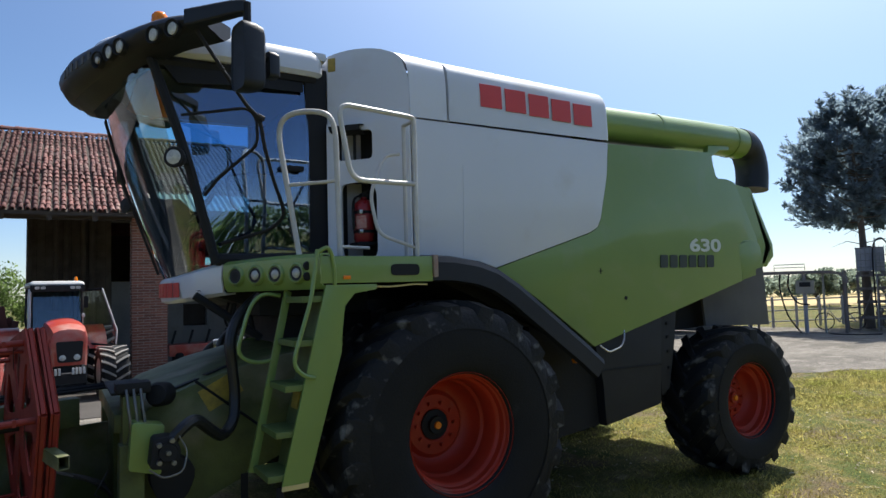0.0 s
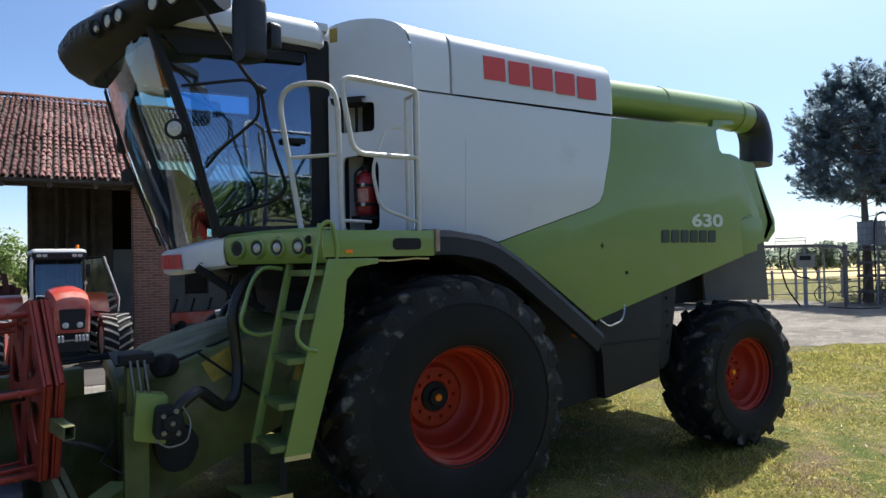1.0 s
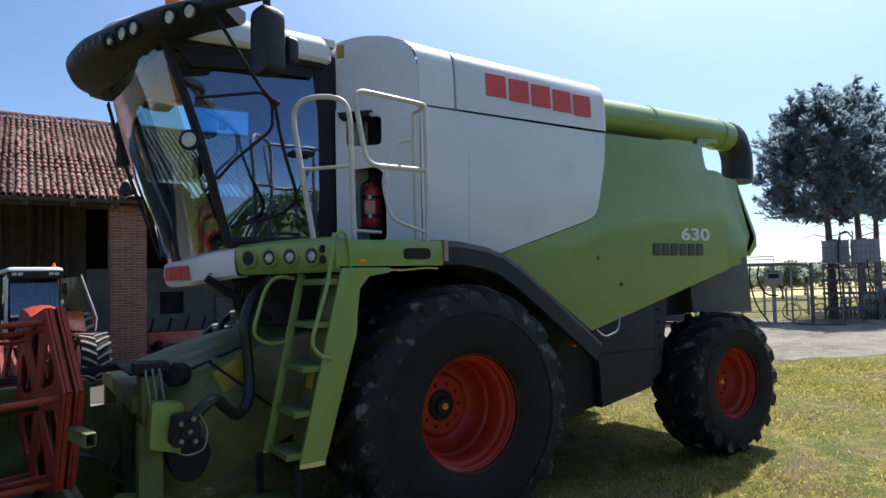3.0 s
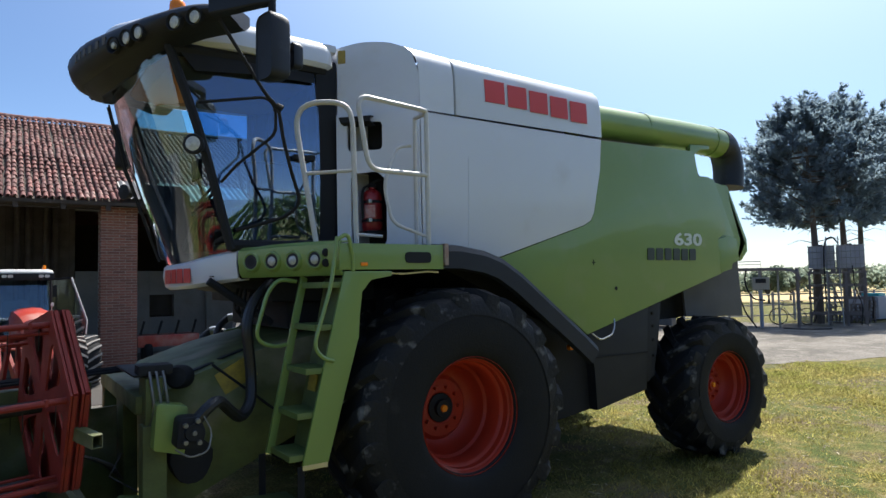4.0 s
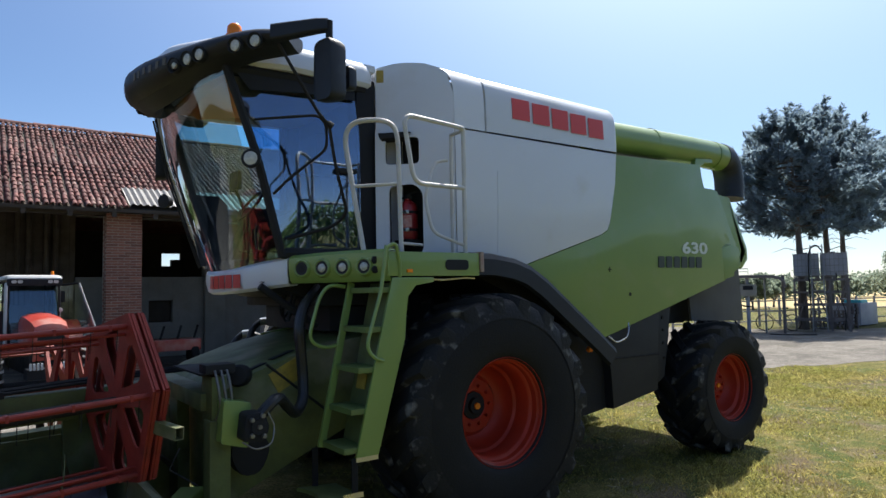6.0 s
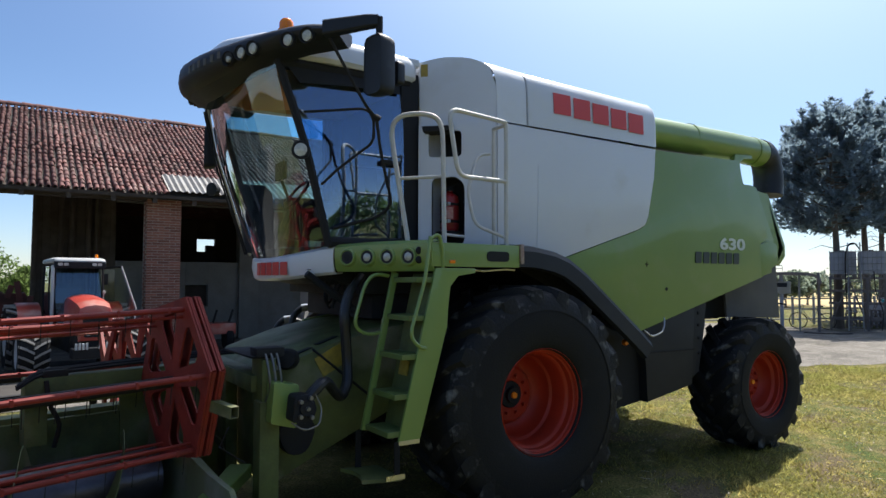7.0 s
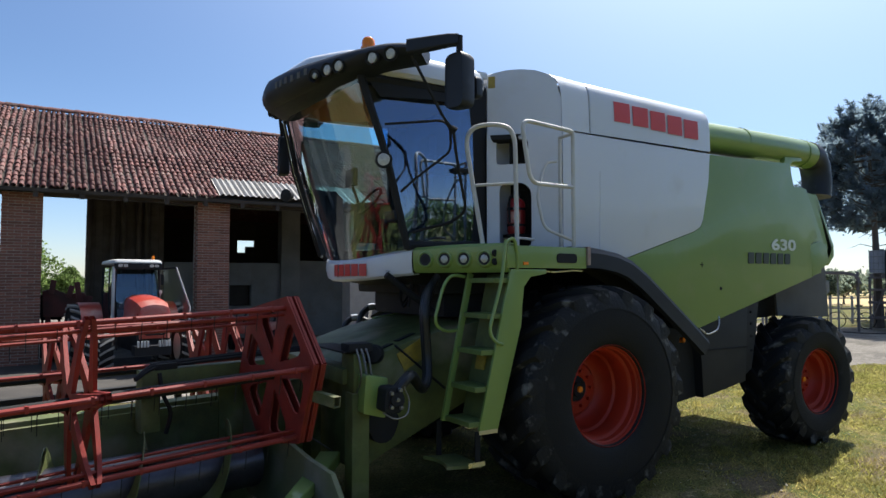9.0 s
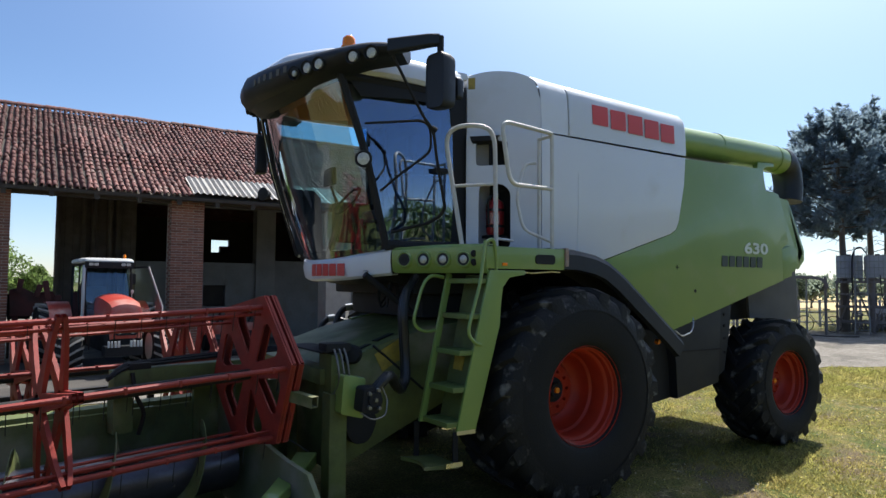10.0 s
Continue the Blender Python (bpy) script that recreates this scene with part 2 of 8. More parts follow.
def lathe(bm, profile, centre, axis="y", seg=32, closed=True, sign=1):
    """A profile of (radius, place along the axis) turned round an axis."""
    c = Vector(centre)

    def at(r, h, a):
        u, v = r * math.cos(a), r * math.sin(a)
        return c + Vector({"y": (u, h * sign, v), "x": (h * sign, u, v), "z": (u, v, h * sign)}[axis])
    rings = [[bm.verts.new(at(r, h, 2 * math.pi * k / seg)) for k in range(seg)] for r, h in profile]
    fs = []
    for i in range(len(rings) - (0 if closed else 1)):
        A, C = rings[i], rings[(i + 1) % len(rings)]
        fs += [bm.faces.new((A[k], A[(k + 1) % seg], C[(k + 1) % seg], C[k])) for k in range(seg)]
    if not closed:
        for ring in (rings[0], rings[-1]):
            if (ring[0].co - ring[seg // 2].co).length > 1e-4:
                fs.append(bm.faces.new(ring))
    bmesh.ops.recalc_face_normals(bm, faces=fs)
    return bm


def sheet(bm, rows, thick=None, closed_u=False):
    """A surface through rows of points; with a thickness it becomes a solid shell."""
    V = [[bm.verts.new(p) for p in row] for row in rows]
    fs = []
    for i in range(len(V) - 1):
        n = len(V[i])
        for j in range(n if closed_u else n - 1):
            fs.append(bm.faces.new((V[i][j], V[i][(j + 1) % n], V[i + 1][(j + 1) % n], V[i + 1][j])))
    bmesh.ops.recalc_face_normals(bm, faces=fs)
    if thick:
        bmesh.ops.solidify(bm, geom=fs, thickness=thick)
    return bm


def catmull(pts, n=6):
    """A smooth path through points."""
    P = [Vector(p) for p in pts]
    P = [P[0] * 2 - P[1]] + P + [P[-1] * 2 - P[-2]]
    out = []
    for i in range(1, len(P) - 2):
        a, b, c, d = P[i - 1:i + 3]
        for j in range(n):
            t = j / n
            out.append(0.5 * ((2 * b) + (c - a) * t + (2 * a - 5 * b + 4 * c - d) * t * t + (3 * b - a - 3 * c + d) * t ** 3))
    out.append(P[-2])
    return [tuple(v) for v in out]


# ---- ground ----
def earth(name, cols, scales, value_scale, value_amount, bump, rough=0.95):
    """Soil, turf or gravel: colours laid over one another in patches, with strong fine speckle."""
    m = bpy.data.materials.new(name)
    m.use_nodes = True
    N, L = m.node_tree.nodes, m.node_tree.links
    bsdf = N["Principled BSDF"]
    bsdf.inputs["Roughness"].default_value = rough
    bsdf.inputs["Specular IOR Level"].default_value = 0.15
    co = N.new("ShaderNodeTexCoord").outputs["Object"]

    def noise_at(scale, detail, lo, hi):
        n = N.new("ShaderNodeTexNoise")
        n.inputs["Scale"].default_value, n.inputs["Detail"].default_value, n.inputs["Roughness"].default_value = scale, detail, 0.65
        L.new(co, n.inputs["Vector"])
        r = N.new("ShaderNodeMapRange")
        r.inputs["From Min"].default_value, r.inputs["From Max"].default_value = lo, hi
        L.new(n.outputs["Fac"], r.inputs["Value"])
        return n.outputs["Fac"], r.outputs["Result"]

    colour = None
    for col, (scale, lo, hi) in zip(cols[1:], scales):
        x = N.new("ShaderNodeMix")
        x.data_type = "RGBA"
        L.new(noise_at(scale, 8.0, lo, hi)[1], x.inputs["Factor"])
        if colour is None:
            x.inputs["A"].default_value = (*cols[0], 1)
        else:
            L.new(colour, x.inputs["A"])
        x.inputs["B"].default_value = (*col, 1)
        colour = x.outputs["Result"]
    raw, speck = noise_at(value_scale, 6.0, 0.32, 0.68)
    r = speck.node
    r.inputs["To Min"].default_value, r.inputs["To Max"].default_value = 1 - value_amount, 1 + value_amount
    hsv = N.new("ShaderNodeHueSaturation")
    L.new(speck, hsv.inputs["Value"])
    L.new(colour, hsv.inputs["Color"])
    L.new(hsv.outputs["Color"], bsdf.inputs["Base Color"])
    bp = N.new("ShaderNodeBump")
    bp.inputs["Strength"].default_value, bp.inputs["Distance"].default_value = bump, 0.02
    L.new(raw, bp.inputs["Height"])
    L.new(bp.outputs["Normal"], bsdf.inputs["Normal"])
    return m


M["ground"] = earth("dry_meadow_turf", [(0.112, 0.106, 0.030), (0.058, 0.080, 0.018), (0.20, 0.158, 0.060), (0.120, 0.092, 0.055), (0.26, 0.215, 0.12)],
                    [(0.8, 0.42, 0.62), (2.6, 0.48, 0.66), (0.9, 0.52, 0.62), (3.4, 0.60, 0.68)], 42.0, 0.8, 1.0)
M["gravel"] = earth("pale_gravel", [(0.185, 0.168, 0.145), (0.125, 0.113, 0.098), (0.25, 0.228, 0.195), (0.11, 0.105, 0.062)],
                    [(0.5, 0.40, 0.62), (1.8, 0.50, 0.68), (0.35, 0.60, 0.72)], 22.0, 0.45, 1.0)
M["field"] = mat("ripe_stubble", (0.48, 0.36, 0.16), (0.38, 0.29, 0.13), rough=0.95, grain=5, mid=0.2, amount=1.0, bump=0.5)


def ground_height(x, y):
    """Small unevenness, nothing under the wheels."""
    k = min(1.0, max(0.0, (math.hypot(x - 2, y - 1.7) - 6.0) / 8.0))
    return k * 0.10 * (noise.noise(Vector((x * 0.12, y * 0.12, 0.3))) - 0.2)


bm = B()
xs = [-1500, -500, -150, -60] + [-30 + 2.0 * i for i in range(48)] + [80, 120, 200, 500, 1500]
ys = [-1500, -500, -150, -50] + [-20 + 2.0 * i for i in range(38)] + [70, 110, 200, 500, 1500]
sheet(bm, [[(x, y, ground_height(x, y)) for y in ys] for x in xs])
ground = part("ground", bm, "ground", None)
tagged(ground, "dry sunlit meadow ground with worn grass and bare soil", "ground", kind="structure")


def flat_area(name, outline, lift, material, label, category):
    """A thin sheet laid over the ground inside an outline."""
    bm = B()
    f = bm.faces.new([bm.verts.new((x, y, 0)) for x, y in outline])
    bmesh.ops.triangulate(bm, faces=[f])
    for i in range(5):
        long = [e for e in bm.edges if e.calc_length() > 3.0]
        bmesh.ops.subdivide_edges(bm, edges=long, cuts=1)
        bmesh.ops.triangulate(bm, faces=[f for f in bm.faces if len(f.verts) > 3])
    for v in bm.verts:
        v.co.z = ground_height(v.co.x, v.co.y) + lift
    bmesh.ops.recalc_face_normals(bm, faces=bm.faces)
    if sum(f.normal.z for f in bm.faces) < 0:
        bmesh.ops.reverse_faces(bm, faces=bm.faces)
    ob = part(name, bm, material, None)
    return tagged(ob, label, category, kind="structure")


edge = [(60, -18), (34, -5.6), (24, -0.9), (19, 1.2), (16.5, 2.4), (14.5, 3.0), (12.6, 3.6), (11, 4.4), (8.5, 5.3), (5, 6.2), (0, 7.0), (-8, 7.6), (-25, 8.5)]
wavy = []
for (x0, y0), (x1, y1) in zip(edge, edge[1:]):
    for i in range(6):
        t = i / 6
        x, y = x0 + (x1 - x0) * t, y0 + (y1 - y0) * t
        wavy.append((x, y + 0.35 * noise.noise(Vector((x * 0.9, y * 0.9, 7)))))
road = flat_area("road", wavy + [(-25, 60), (-10, 60), (6, 45), (18, 26), (24, 15.5), (24.5, 11), (27, 8.5), (34, 5), (60, -6)], 0.010, "gravel",
                 "pale gravel farm track and yard", "road")
# darker ground sheet from a ragged front edge back to the barn
apron_rng = random.Random(12)
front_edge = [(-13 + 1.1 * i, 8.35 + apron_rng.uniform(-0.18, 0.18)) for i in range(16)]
M["barn_front_ground"] = mat("dark_barn_ground", (0.060, 0.052, 0.044), (0.036, 0.031, 0.027), rough=0.95, grain=22, mid=1.4, amount=1.0, bump=0.5, dust=(0.12, 0.105, 0.085), dust_amount=0.05, dust_scale=1.5)
flat_area("barn_apron", front_edge + [(4.2, 9.5), (4.0, 13.6), (-13, 13.6)], 0.022, "barn_front_ground", "dark ground in front of the barn", "yard")
field = flat_area("backdrop_field", [(33, 42), (52, 19), (110, -10), (150, 40), (60, 100)], 0.03, "field", "strip of ripe yellow stubble field", "field")


# ---- combine harvester ----
YC = 1.75                       # its middle plane
combine = thing("combine_harvester", "light green and grey combine harvester with red wheel rims", "combine harvester")


def mirrored(pts):
    return [(p[0], 2 * YC - p[1], *p[2:]) for p in pts][::-1]


# body core, hidden under the panels
bm = B()
prism(bm, [(-0.1, 2.1), (-0.1, 3.2), (1.9, 3.2), (3.35, 3.2), (3.7, 2.9), (3.9, 2.1), (3.6, 1.9), (2.4, 1.66), (1.7, 1.5), (0.7, 1.75)], 0.45, 2 * YC - 0.45)
body = part("body", bm, "dark_metal", combine)
bm = B()
prism(bm, [(0.5, 1.9), (1.3, 1.55), (1.75, 1.45), (2.55, 1.66), (2.45, 0.86), (1.8, 0.66), (1.2, 0.60), (0.4, 0.80), (-0.2, 1.2)], 0.72, 2 * YC - 0.72)
part("underbody", bm, "dark_metal", combine, "dark steel threshing body")
bm = B()
prism(bm, [(1.02, 1.60), (1.36, 1.42), (1.70, 1.36), (1.77, 1.05), (1.79, 0.68), (1.30, 0.62), (1.06, 0.72)], 0.52, 2 * YC - 0.52)
part("belly_guard", bm, "dark_metal", combine)
# dark lower side boxes
for s in (0, 1):
    bm = B()
    lo, hi = (0.42, 0.98) if not s else (2 * YC - 0.98, 2 * YC - 0.42)
    prism(bm, [(1.68, 1.43), (2.56, 1.68), (2.49, 0.80), (1.78, 0.68), (1.76, 1.06)], lo, hi, bevel=0.015)
    box_ob = part("lower_side_box", bm, "dark", combine, "dark grey plastic box below the side panel")
    bm = B()
    y = 0.412 if not s else 2 * YC - 0.412
    box(bm, (1.72, y - 0.004, 1.165), (2.52, y + 0.004, 1.18))
    part("joint", bm, "black", box_ob)

# side panels
white_outline = [(-0.13, 3.265), (1.93, 3.255), (1.90, 2.95), (1.80, 2.545), (1.755, 2.465), (1.66, 2.415), (0.62, 2.105), (0.45, 2.16), (0.2, 2.185), (-0.13, 2.19)]
green_outline = [(1.935, 3.25), (3.40, 3.285), (3.42, 3.16), (3.46, 3.02), (3.62, 3.02), (3.72, 3.0), (3.93, 2.42), (3.77, 2.33), (3.80, 1.945), (1.66, 1.395), (1.05, 1.83), (0.63, 2.10), (1.665, 2.41), (1.76, 2.46), (1.805, 2.54), (1.905, 2.95)]
for s in (0, 1):
    y = 0.40 if not s else 2 * YC - 0.40
    d = 0.045 if not s else -0.045
    bm = B()
    prism(bm, white_outline, y, y + d, bevel=0.006)
    wp = part("side_panel_grey", bm, "white", combine, "light grey smooth side panel")
    bm = B()
    prism(bm, green_outline, y + d * 0.06, y + d, bevel=0.006)
    gp = part("side_panel_green", bm, "green", combine, "light green slanted side panel")
    if not s:
        bm = B()                                         # press line in the grey panel
        tube(bm, [(0.33, 0.399, 2.93), (0.325, 0.399, 2.6), (0.31, 0.399, 2.2)], 0.003, 6)
        part("press_line", bm, "white", wp)
        bm = B()
        lathe(bm, [(0.019, 0.0), (0.019, 0.02), (0.0001, 0.02)], (2.07, 0.399, 1.815), seg=16, closed=False)
        part("hole", bm, "black", gp)
        bm = B()
        box(bm, (1.745, 0.398, 2.063), (1.795, 0.404, 2.071))
        box(bm, (1.766, 0.398, 2.042), (1.774, 0.404, 2.092))
        part("cross_mark", bm, "black", gp)
        # product marks as plain bars
        for i in range(6):
            bm = B()
            x = 2.545 + i * 0.137
            prism(bm, rounded([(x, 2.09), (x + 0.105, 2.09), (x + 0.112, 2.215), (x + 0.007, 2.215)], 0.02), 0.394, 0.402)
            part("dark_bar", bm, "decal_dark", gp)
        figures = bpy.data.curves.new("figures", "FONT")
        figures.body, figures.extrude, figures.offset = "630", 0.002, 0.03
        drawn = new("figures", figures)
        digits = bpy.data.meshes.new_from_object(drawn)
        bpy.data.objects.remove(drawn)
        bm = B()
        bm.from_mesh(digits)
        us, vs = [v.co.x for v in bm.verts], [v.co.y for v in bm.verts]
        for v in bm.verts:
            u, w_, h = (v.co.x - min(us)) / (max(us) - min(us)), (v.co.y - min(vs)) / (max(vs) - min(vs)), v.co.z
            v.co = (2.985 + 0.475 * u, 0.397 - h, 2.248 + 0.135 * w_)
        part("model_number", bm, "decal_grey", gp, "light grey model number 630", smooth=0)
        bm = B()                                         # wire stirrup below the panel
        tube(bm, rounded([(1.72, 0.40, 1.40), (1.80, 0.37, 1.335), (1.96, 0.37, 1.38), (2.02, 0.39, 1.46), (2.03, 0.41, 1.53)], 0.04, closed=False), 0.008, 6)
        part("stirrup", bm, "chrome", combine)

# hood over the grain tank: a curved cross-section drawn along x
half = [(0.392, 3.275), (0.394, 3.40), (0.398, 3.52), (0.404, 3.61), (0.416, 3.675), (0.44, 3.728), (0.485, 3.772), (0.57, 3.81), (0.75, 3.85), (1.05, 3.89), (1.40, 3.915), (1.75, 3.925)]
section = half + [(2 * YC - y, z) for y, z in half[-2::-1]]


def hood_piece(x0, x1, drop0=0.0, drop1=0.0):
    """A stretch of the hood with rounded end edges."""
    rows = []
    for x, k in ((x0, 0.03), (x0 + 0.012, 0.008), (x0 + 0.03, 0.0), ((x0 + x1) / 2, 0.0), (x1 - 0.03, 0.0), (x1 - 0.012, 0.006), (x1, 0.022)):
        t = (x - x0) / (x1 - x0)
        d = drop0 * (1 - t) + drop1 * t
        rows.append([(x, YC + (y - YC) * (1 - k * 0.6), 3.275 + (z - 3.275) * (1 - k) * (1 - d)) for y, z in section])
    bm = B()
    sheet(bm, rows)
    bm.verts.ensure_lookup_table()
    n = len(section)
    bm.faces.new([bm.verts[i] for i in range(n)])
    bm.faces.new([bm.verts[len(rows) * n - n + i] for i in range(n)][::-1])
    bmesh.ops.recalc_face_normals(bm, faces=bm.faces)
    return bm


hood = part("tank_hood", hood_piece(0.205, 1.945, 0.0, 0.085), "white", combine, "light grey rounded grain tank cover")


def wall_x(y):
    """Where the slanting landing wall stands at a depth, out to its front corner."""
    return -0.14 - 0.48 * min(1.0, max(0.0, (y - 0.40) / 0.49))


def hood_z(x, z):
    """The front of the hood swells a little and then falls away towards the cab."""
    k = min(1.0, max(0.0, (-0.33 - x) / 0.29))
    return z + (z - 3.275) * 0.055 * min(1.0, max(0.0, (0.19 - x) / 0.5)) - 0.075 * k * k * min(1.0, (z - 3.275) / 0.5)


bm = B()
rows = []
for y, z in section:
    yy = min(y, 2 * YC - y)
    x0 = wall_x(yy)
    rows.append([(x, y, hood_z(x, z)) for x in [x0 + (0.19 - x0) * i / 8 for i in range(9)]])
sheet(bm, rows)
part("tank_hood_front", bm, "white", combine, "light grey front end of the tank cover", smooth=0.9)
# brand mark as five plain red blocks
for i in range(5):
    x0 = 0.515 + i * 0.250
    bm = B()
    rows = []
    for z in (3.43 - 0.0 * i, 3.47, 3.52, 3.565, 3.61, 3.625):
        zz = z - 0.012 * i
        k = max(j for j in range(len(half) - 1) if half[j][1] <= zz)
        t = (zz - half[k][1]) / (half[k + 1][1] - half[k][1])
        y = half[k][0] + t * (half[k + 1][0] - half[k][0]) - 0.006
        rows.append([(x0, y, zz), (x0 + 0.215, y, zz)])
    sheet(bm, rows, thick=0.003)
    part("red_block", bm, "logo", hood)

# landing wall: set back and slanting, with a recess for the extinguisher
def wall_pt(u, z, out=0.0):
    """A point of the slanting landing wall: u from its front edge (0) to the side panel (1)."""
    a, b = Vector((-0.62, 0.89)), Vector((-0.14, 0.40))
    n = Vector((-0.71, -0.70))
    p = a + (b - a) * u + n * out
    return (p.x, p.y, z)


wall_bm = B()
outer = [(0, 2.18), (1, 2.18), (1, 3.27), (0, 3.27)]
ext_hole = rounded([(0.17, 2.21), (0.60, 2.21), (0.60, 2.73), (0.48, 2.80), (0.17, 2.78)], 0.06)
vent_hole = rounded([(0.13, 2.97), (0.56, 2.97), (0.56, 3.20), (0.13, 3.20)], 0.05)
for loop in (outer, ext_hole, vent_hole):
    vs = [wall_bm.verts.new(wall_pt(p[0], p[1])) for p in loop]
    for i in range(len(vs)):
        wall_bm.edges.new((vs[i], vs[(i + 1) % len(vs)]))
bmesh.ops.triangle_fill(wall_bm, edges=wall_bm.edges, use_beauty=True)
hole_faces = []
for f in wall_bm.faces:
    c = f.calc_center_median()
    u = (c.x + 0.62) / 0.48
    if (0.17 < u < 0.60 and 2.21 < c.z < 2.80) or (0.13 < u < 0.56 and 2.97 < c.z < 3.20):
        hole_faces.append(f)
bmesh.ops.delete(wall_bm, geom=hole_faces, context="FACES_ONLY")
bmesh.ops.recalc_face_normals(wall_bm, faces=wall_bm.faces)
bmesh.ops.solidify(wall_bm, geom=wall_bm.faces[:], thickness=0.03)
landing_wall = part("landing_wall", wall_bm, "white", combine, "light grey wall beside the cab door", smooth=0.3)
bm = B()                                                  # recess behind the openings
for lo, hi, z0, z1 in ((0.13, 0.64, 2.19, 2.82), (0.09, 0.60, 2.955, 3.23)):
    vs = [Vector(wall_pt(u, z, o)) for u, z, o in ((lo, z0, -0.04), (hi, z0, -0.04), (hi, z1, -0.04), (lo, z1, -0.04), (lo, z0, -0.24), (hi, z0, -0.24), (hi, z1, -0.24), (lo, z1, -0.24))]
    V = [bm.verts.new(v) for v in vs]
    for f in ((4, 5, 6, 7), (0, 1, 5, 4), (1, 2, 6, 5), (2, 3, 7, 6), (3, 0, 4, 7)):
        bm.faces.new([V[i] for i in f])
part("recess", bm, "black", combine)
bm = B()                                                  # tank front behind the cab
prism(bm, [(-0.60, 2.15), (-0.60, 3.83), (-0.14, 3.83), (-0.14, 2.15)], 0.93, 2 * YC - 0.93, bevel=0.02)
part("tank_front", bm, "white", combine)


def section_z(y):
    """Height of the hood's section at a depth."""
    k = max(j for j in range(len(half) - 1) if half[j][0] <= max(y, half[0][0]))
    t = (max(y, half[0][0]) - half[k][0]) / (half[k + 1][0] - half[k][0])
    return half[k][1] + t * (half[k + 1][1] - half[k][1])


bm = B()                                                  # upper wall, up to the curved edge of the hood
rows = []
for i in range(13):
    u = i / 12
    x, y, _ = wall_pt(u, 0)
    top = hood_z(x, section_z(y)) + 0.001
    rows.append([(x, y, 3.27 + (top - 3.27) * q) for q in (0.0, 0.35, 0.7, 1.0)])
sheet(bm, rows)
part("upper_wall", bm, "white", combine, "light grey wall below the tank cover")
bm = B()                                                  # yellow sticker and marking
p = [wall_pt(0.015, 3.70, 0.004), wall_pt(0.11, 3.70, 0.004), wall_pt(0.11, 3.81, 0.004), wall_pt(0.015, 3.81, 0.004)]
bm.faces.new([bm.verts.new(v) for v in p])
part("sticker", bm, "yellow", landing_wall, "yellow warning sticker")
bm = B()
p = [wall_pt(0.02, 2.27, 0.004), wall_pt(0.11, 2.27, 0.004), wall_pt(0.11, 2.32, 0.004), wall_pt(0.02, 2.32, 0.004)]
bm.faces.new([bm.verts.new(v) for v in p])
part("sticker", bm, "decal_grey", landing_wall, "small pale conformity sticker")
bm = B()                                                  # black hood over the vent, with a grip
rows = [[wall_pt(0.08, 3.25, 0.002), wall_pt(0.47, 3.25, 0.002)], [wall_pt(0.06, 3.235, 0.09), wall_pt(0.44, 3.235, 0.09)], [wall_pt(0.08, 3.19, 0.09), wall_pt(0.44, 3.19, 0.09)], [wall_pt(0.10, 3.17, 0.002), wall_pt(0.46, 3.17, 0.002)]]
sheet(bm, rows, thick=0.01)
part("vent_cowl", bm, "black", landing_wall)
bm = B()
tube(bm, [wall_pt(0.31, 3.18, -0.03), wall_pt(0.31, 2.97, -0.03)], 0.012, 6)
part("vent_bar", bm, "black", landing_wall)

# fire extinguisher
ext = thing("fire_extinguisher", "red fire extinguisher strapped in a dark recess of the harvester", "fire extinguisher")
ex, ey, _ = wall_pt(0.37, 0, -0.095)
bm = B()
lathe(bm, [(0.0001, 2.33), (0.074, 2.34), (0.084, 2.37), (0.084, 2.66), (0.074, 2.705), (0.042, 2.735), (0.025, 2.75), (0.025, 2.77), (0.0001, 2.77)], (ex, ey, 0), axis="z", seg=20, closed=False)
eb = part("cylinder", bm, "ext_red", ext)
bm = B()
box(bm, (ex - 0.03, ey - 0.03, 2.76), (ex + 0.03, ey + 0.03, 2.80), 0.008)
tube(bm, [(ex - 0.02, ey - 0.02, 2.80), (ex + 0.03, ey - 0.05, 2.83), (ex + 0.08, ey - 0.07, 2.84)], 0.010, 6)
part("valve", bm, "black", ext)
bm = B()
tube(bm, catmull([(ex - 0.03, ey, 2.78), (ex - 0.09, ey - 0.03, 2.74), (ex - 0.105, ey - 0.03, 2.65), (ex - 0.10, ey - 0.03, 2.45)]), 0.011, 6)
part("hose", bm, "black", ext)
for z in (2.42, 2.60):
    bm = B()
    lathe(bm, [(0.0855, z), (0.088, z), (0.088, z + 0.028), (0.0855, z + 0.028)], (ex, ey, 0), axis="z", seg=20)
    part("strap", bm, "black", ext)
    bm = B()
    box(bm, (ex - 0.075, ey - 0.085, z - 0.004), (ex - 0.045, ey - 0.05, z + 0.032), 0.004)
    part("buckle", bm, "chrome", ext)
bm = B()
sheet(bm, [[(ex + 0.0858 * math.cos(a), ey + 0.0858 * math.sin(a), z) for a in [radians(195 + 9 * i) for i in range(8)]] for z in (2.46, 2.58)])
part("label_band", bm, mat("extinguisher_label", (0.45, 0.10, 0.09), (0.55, 0.35, 0.3), grain=60, mid=30, amount=0.9, bump=0), ext)
bm = B()
box(bm, (ex - 0.09, ey - 0.09, 2.30), (ex + 0.09, ey + 0.09, 2.335), 0.006)
part("holder", bm, "black", ext)

ext.matrix_basis = Matrix.Translation((0, 0, 2.30)) @ Matrix.Diagonal((1, 1, 0.84, 1)) @ Matrix.Translation((0, 0, -2.30))

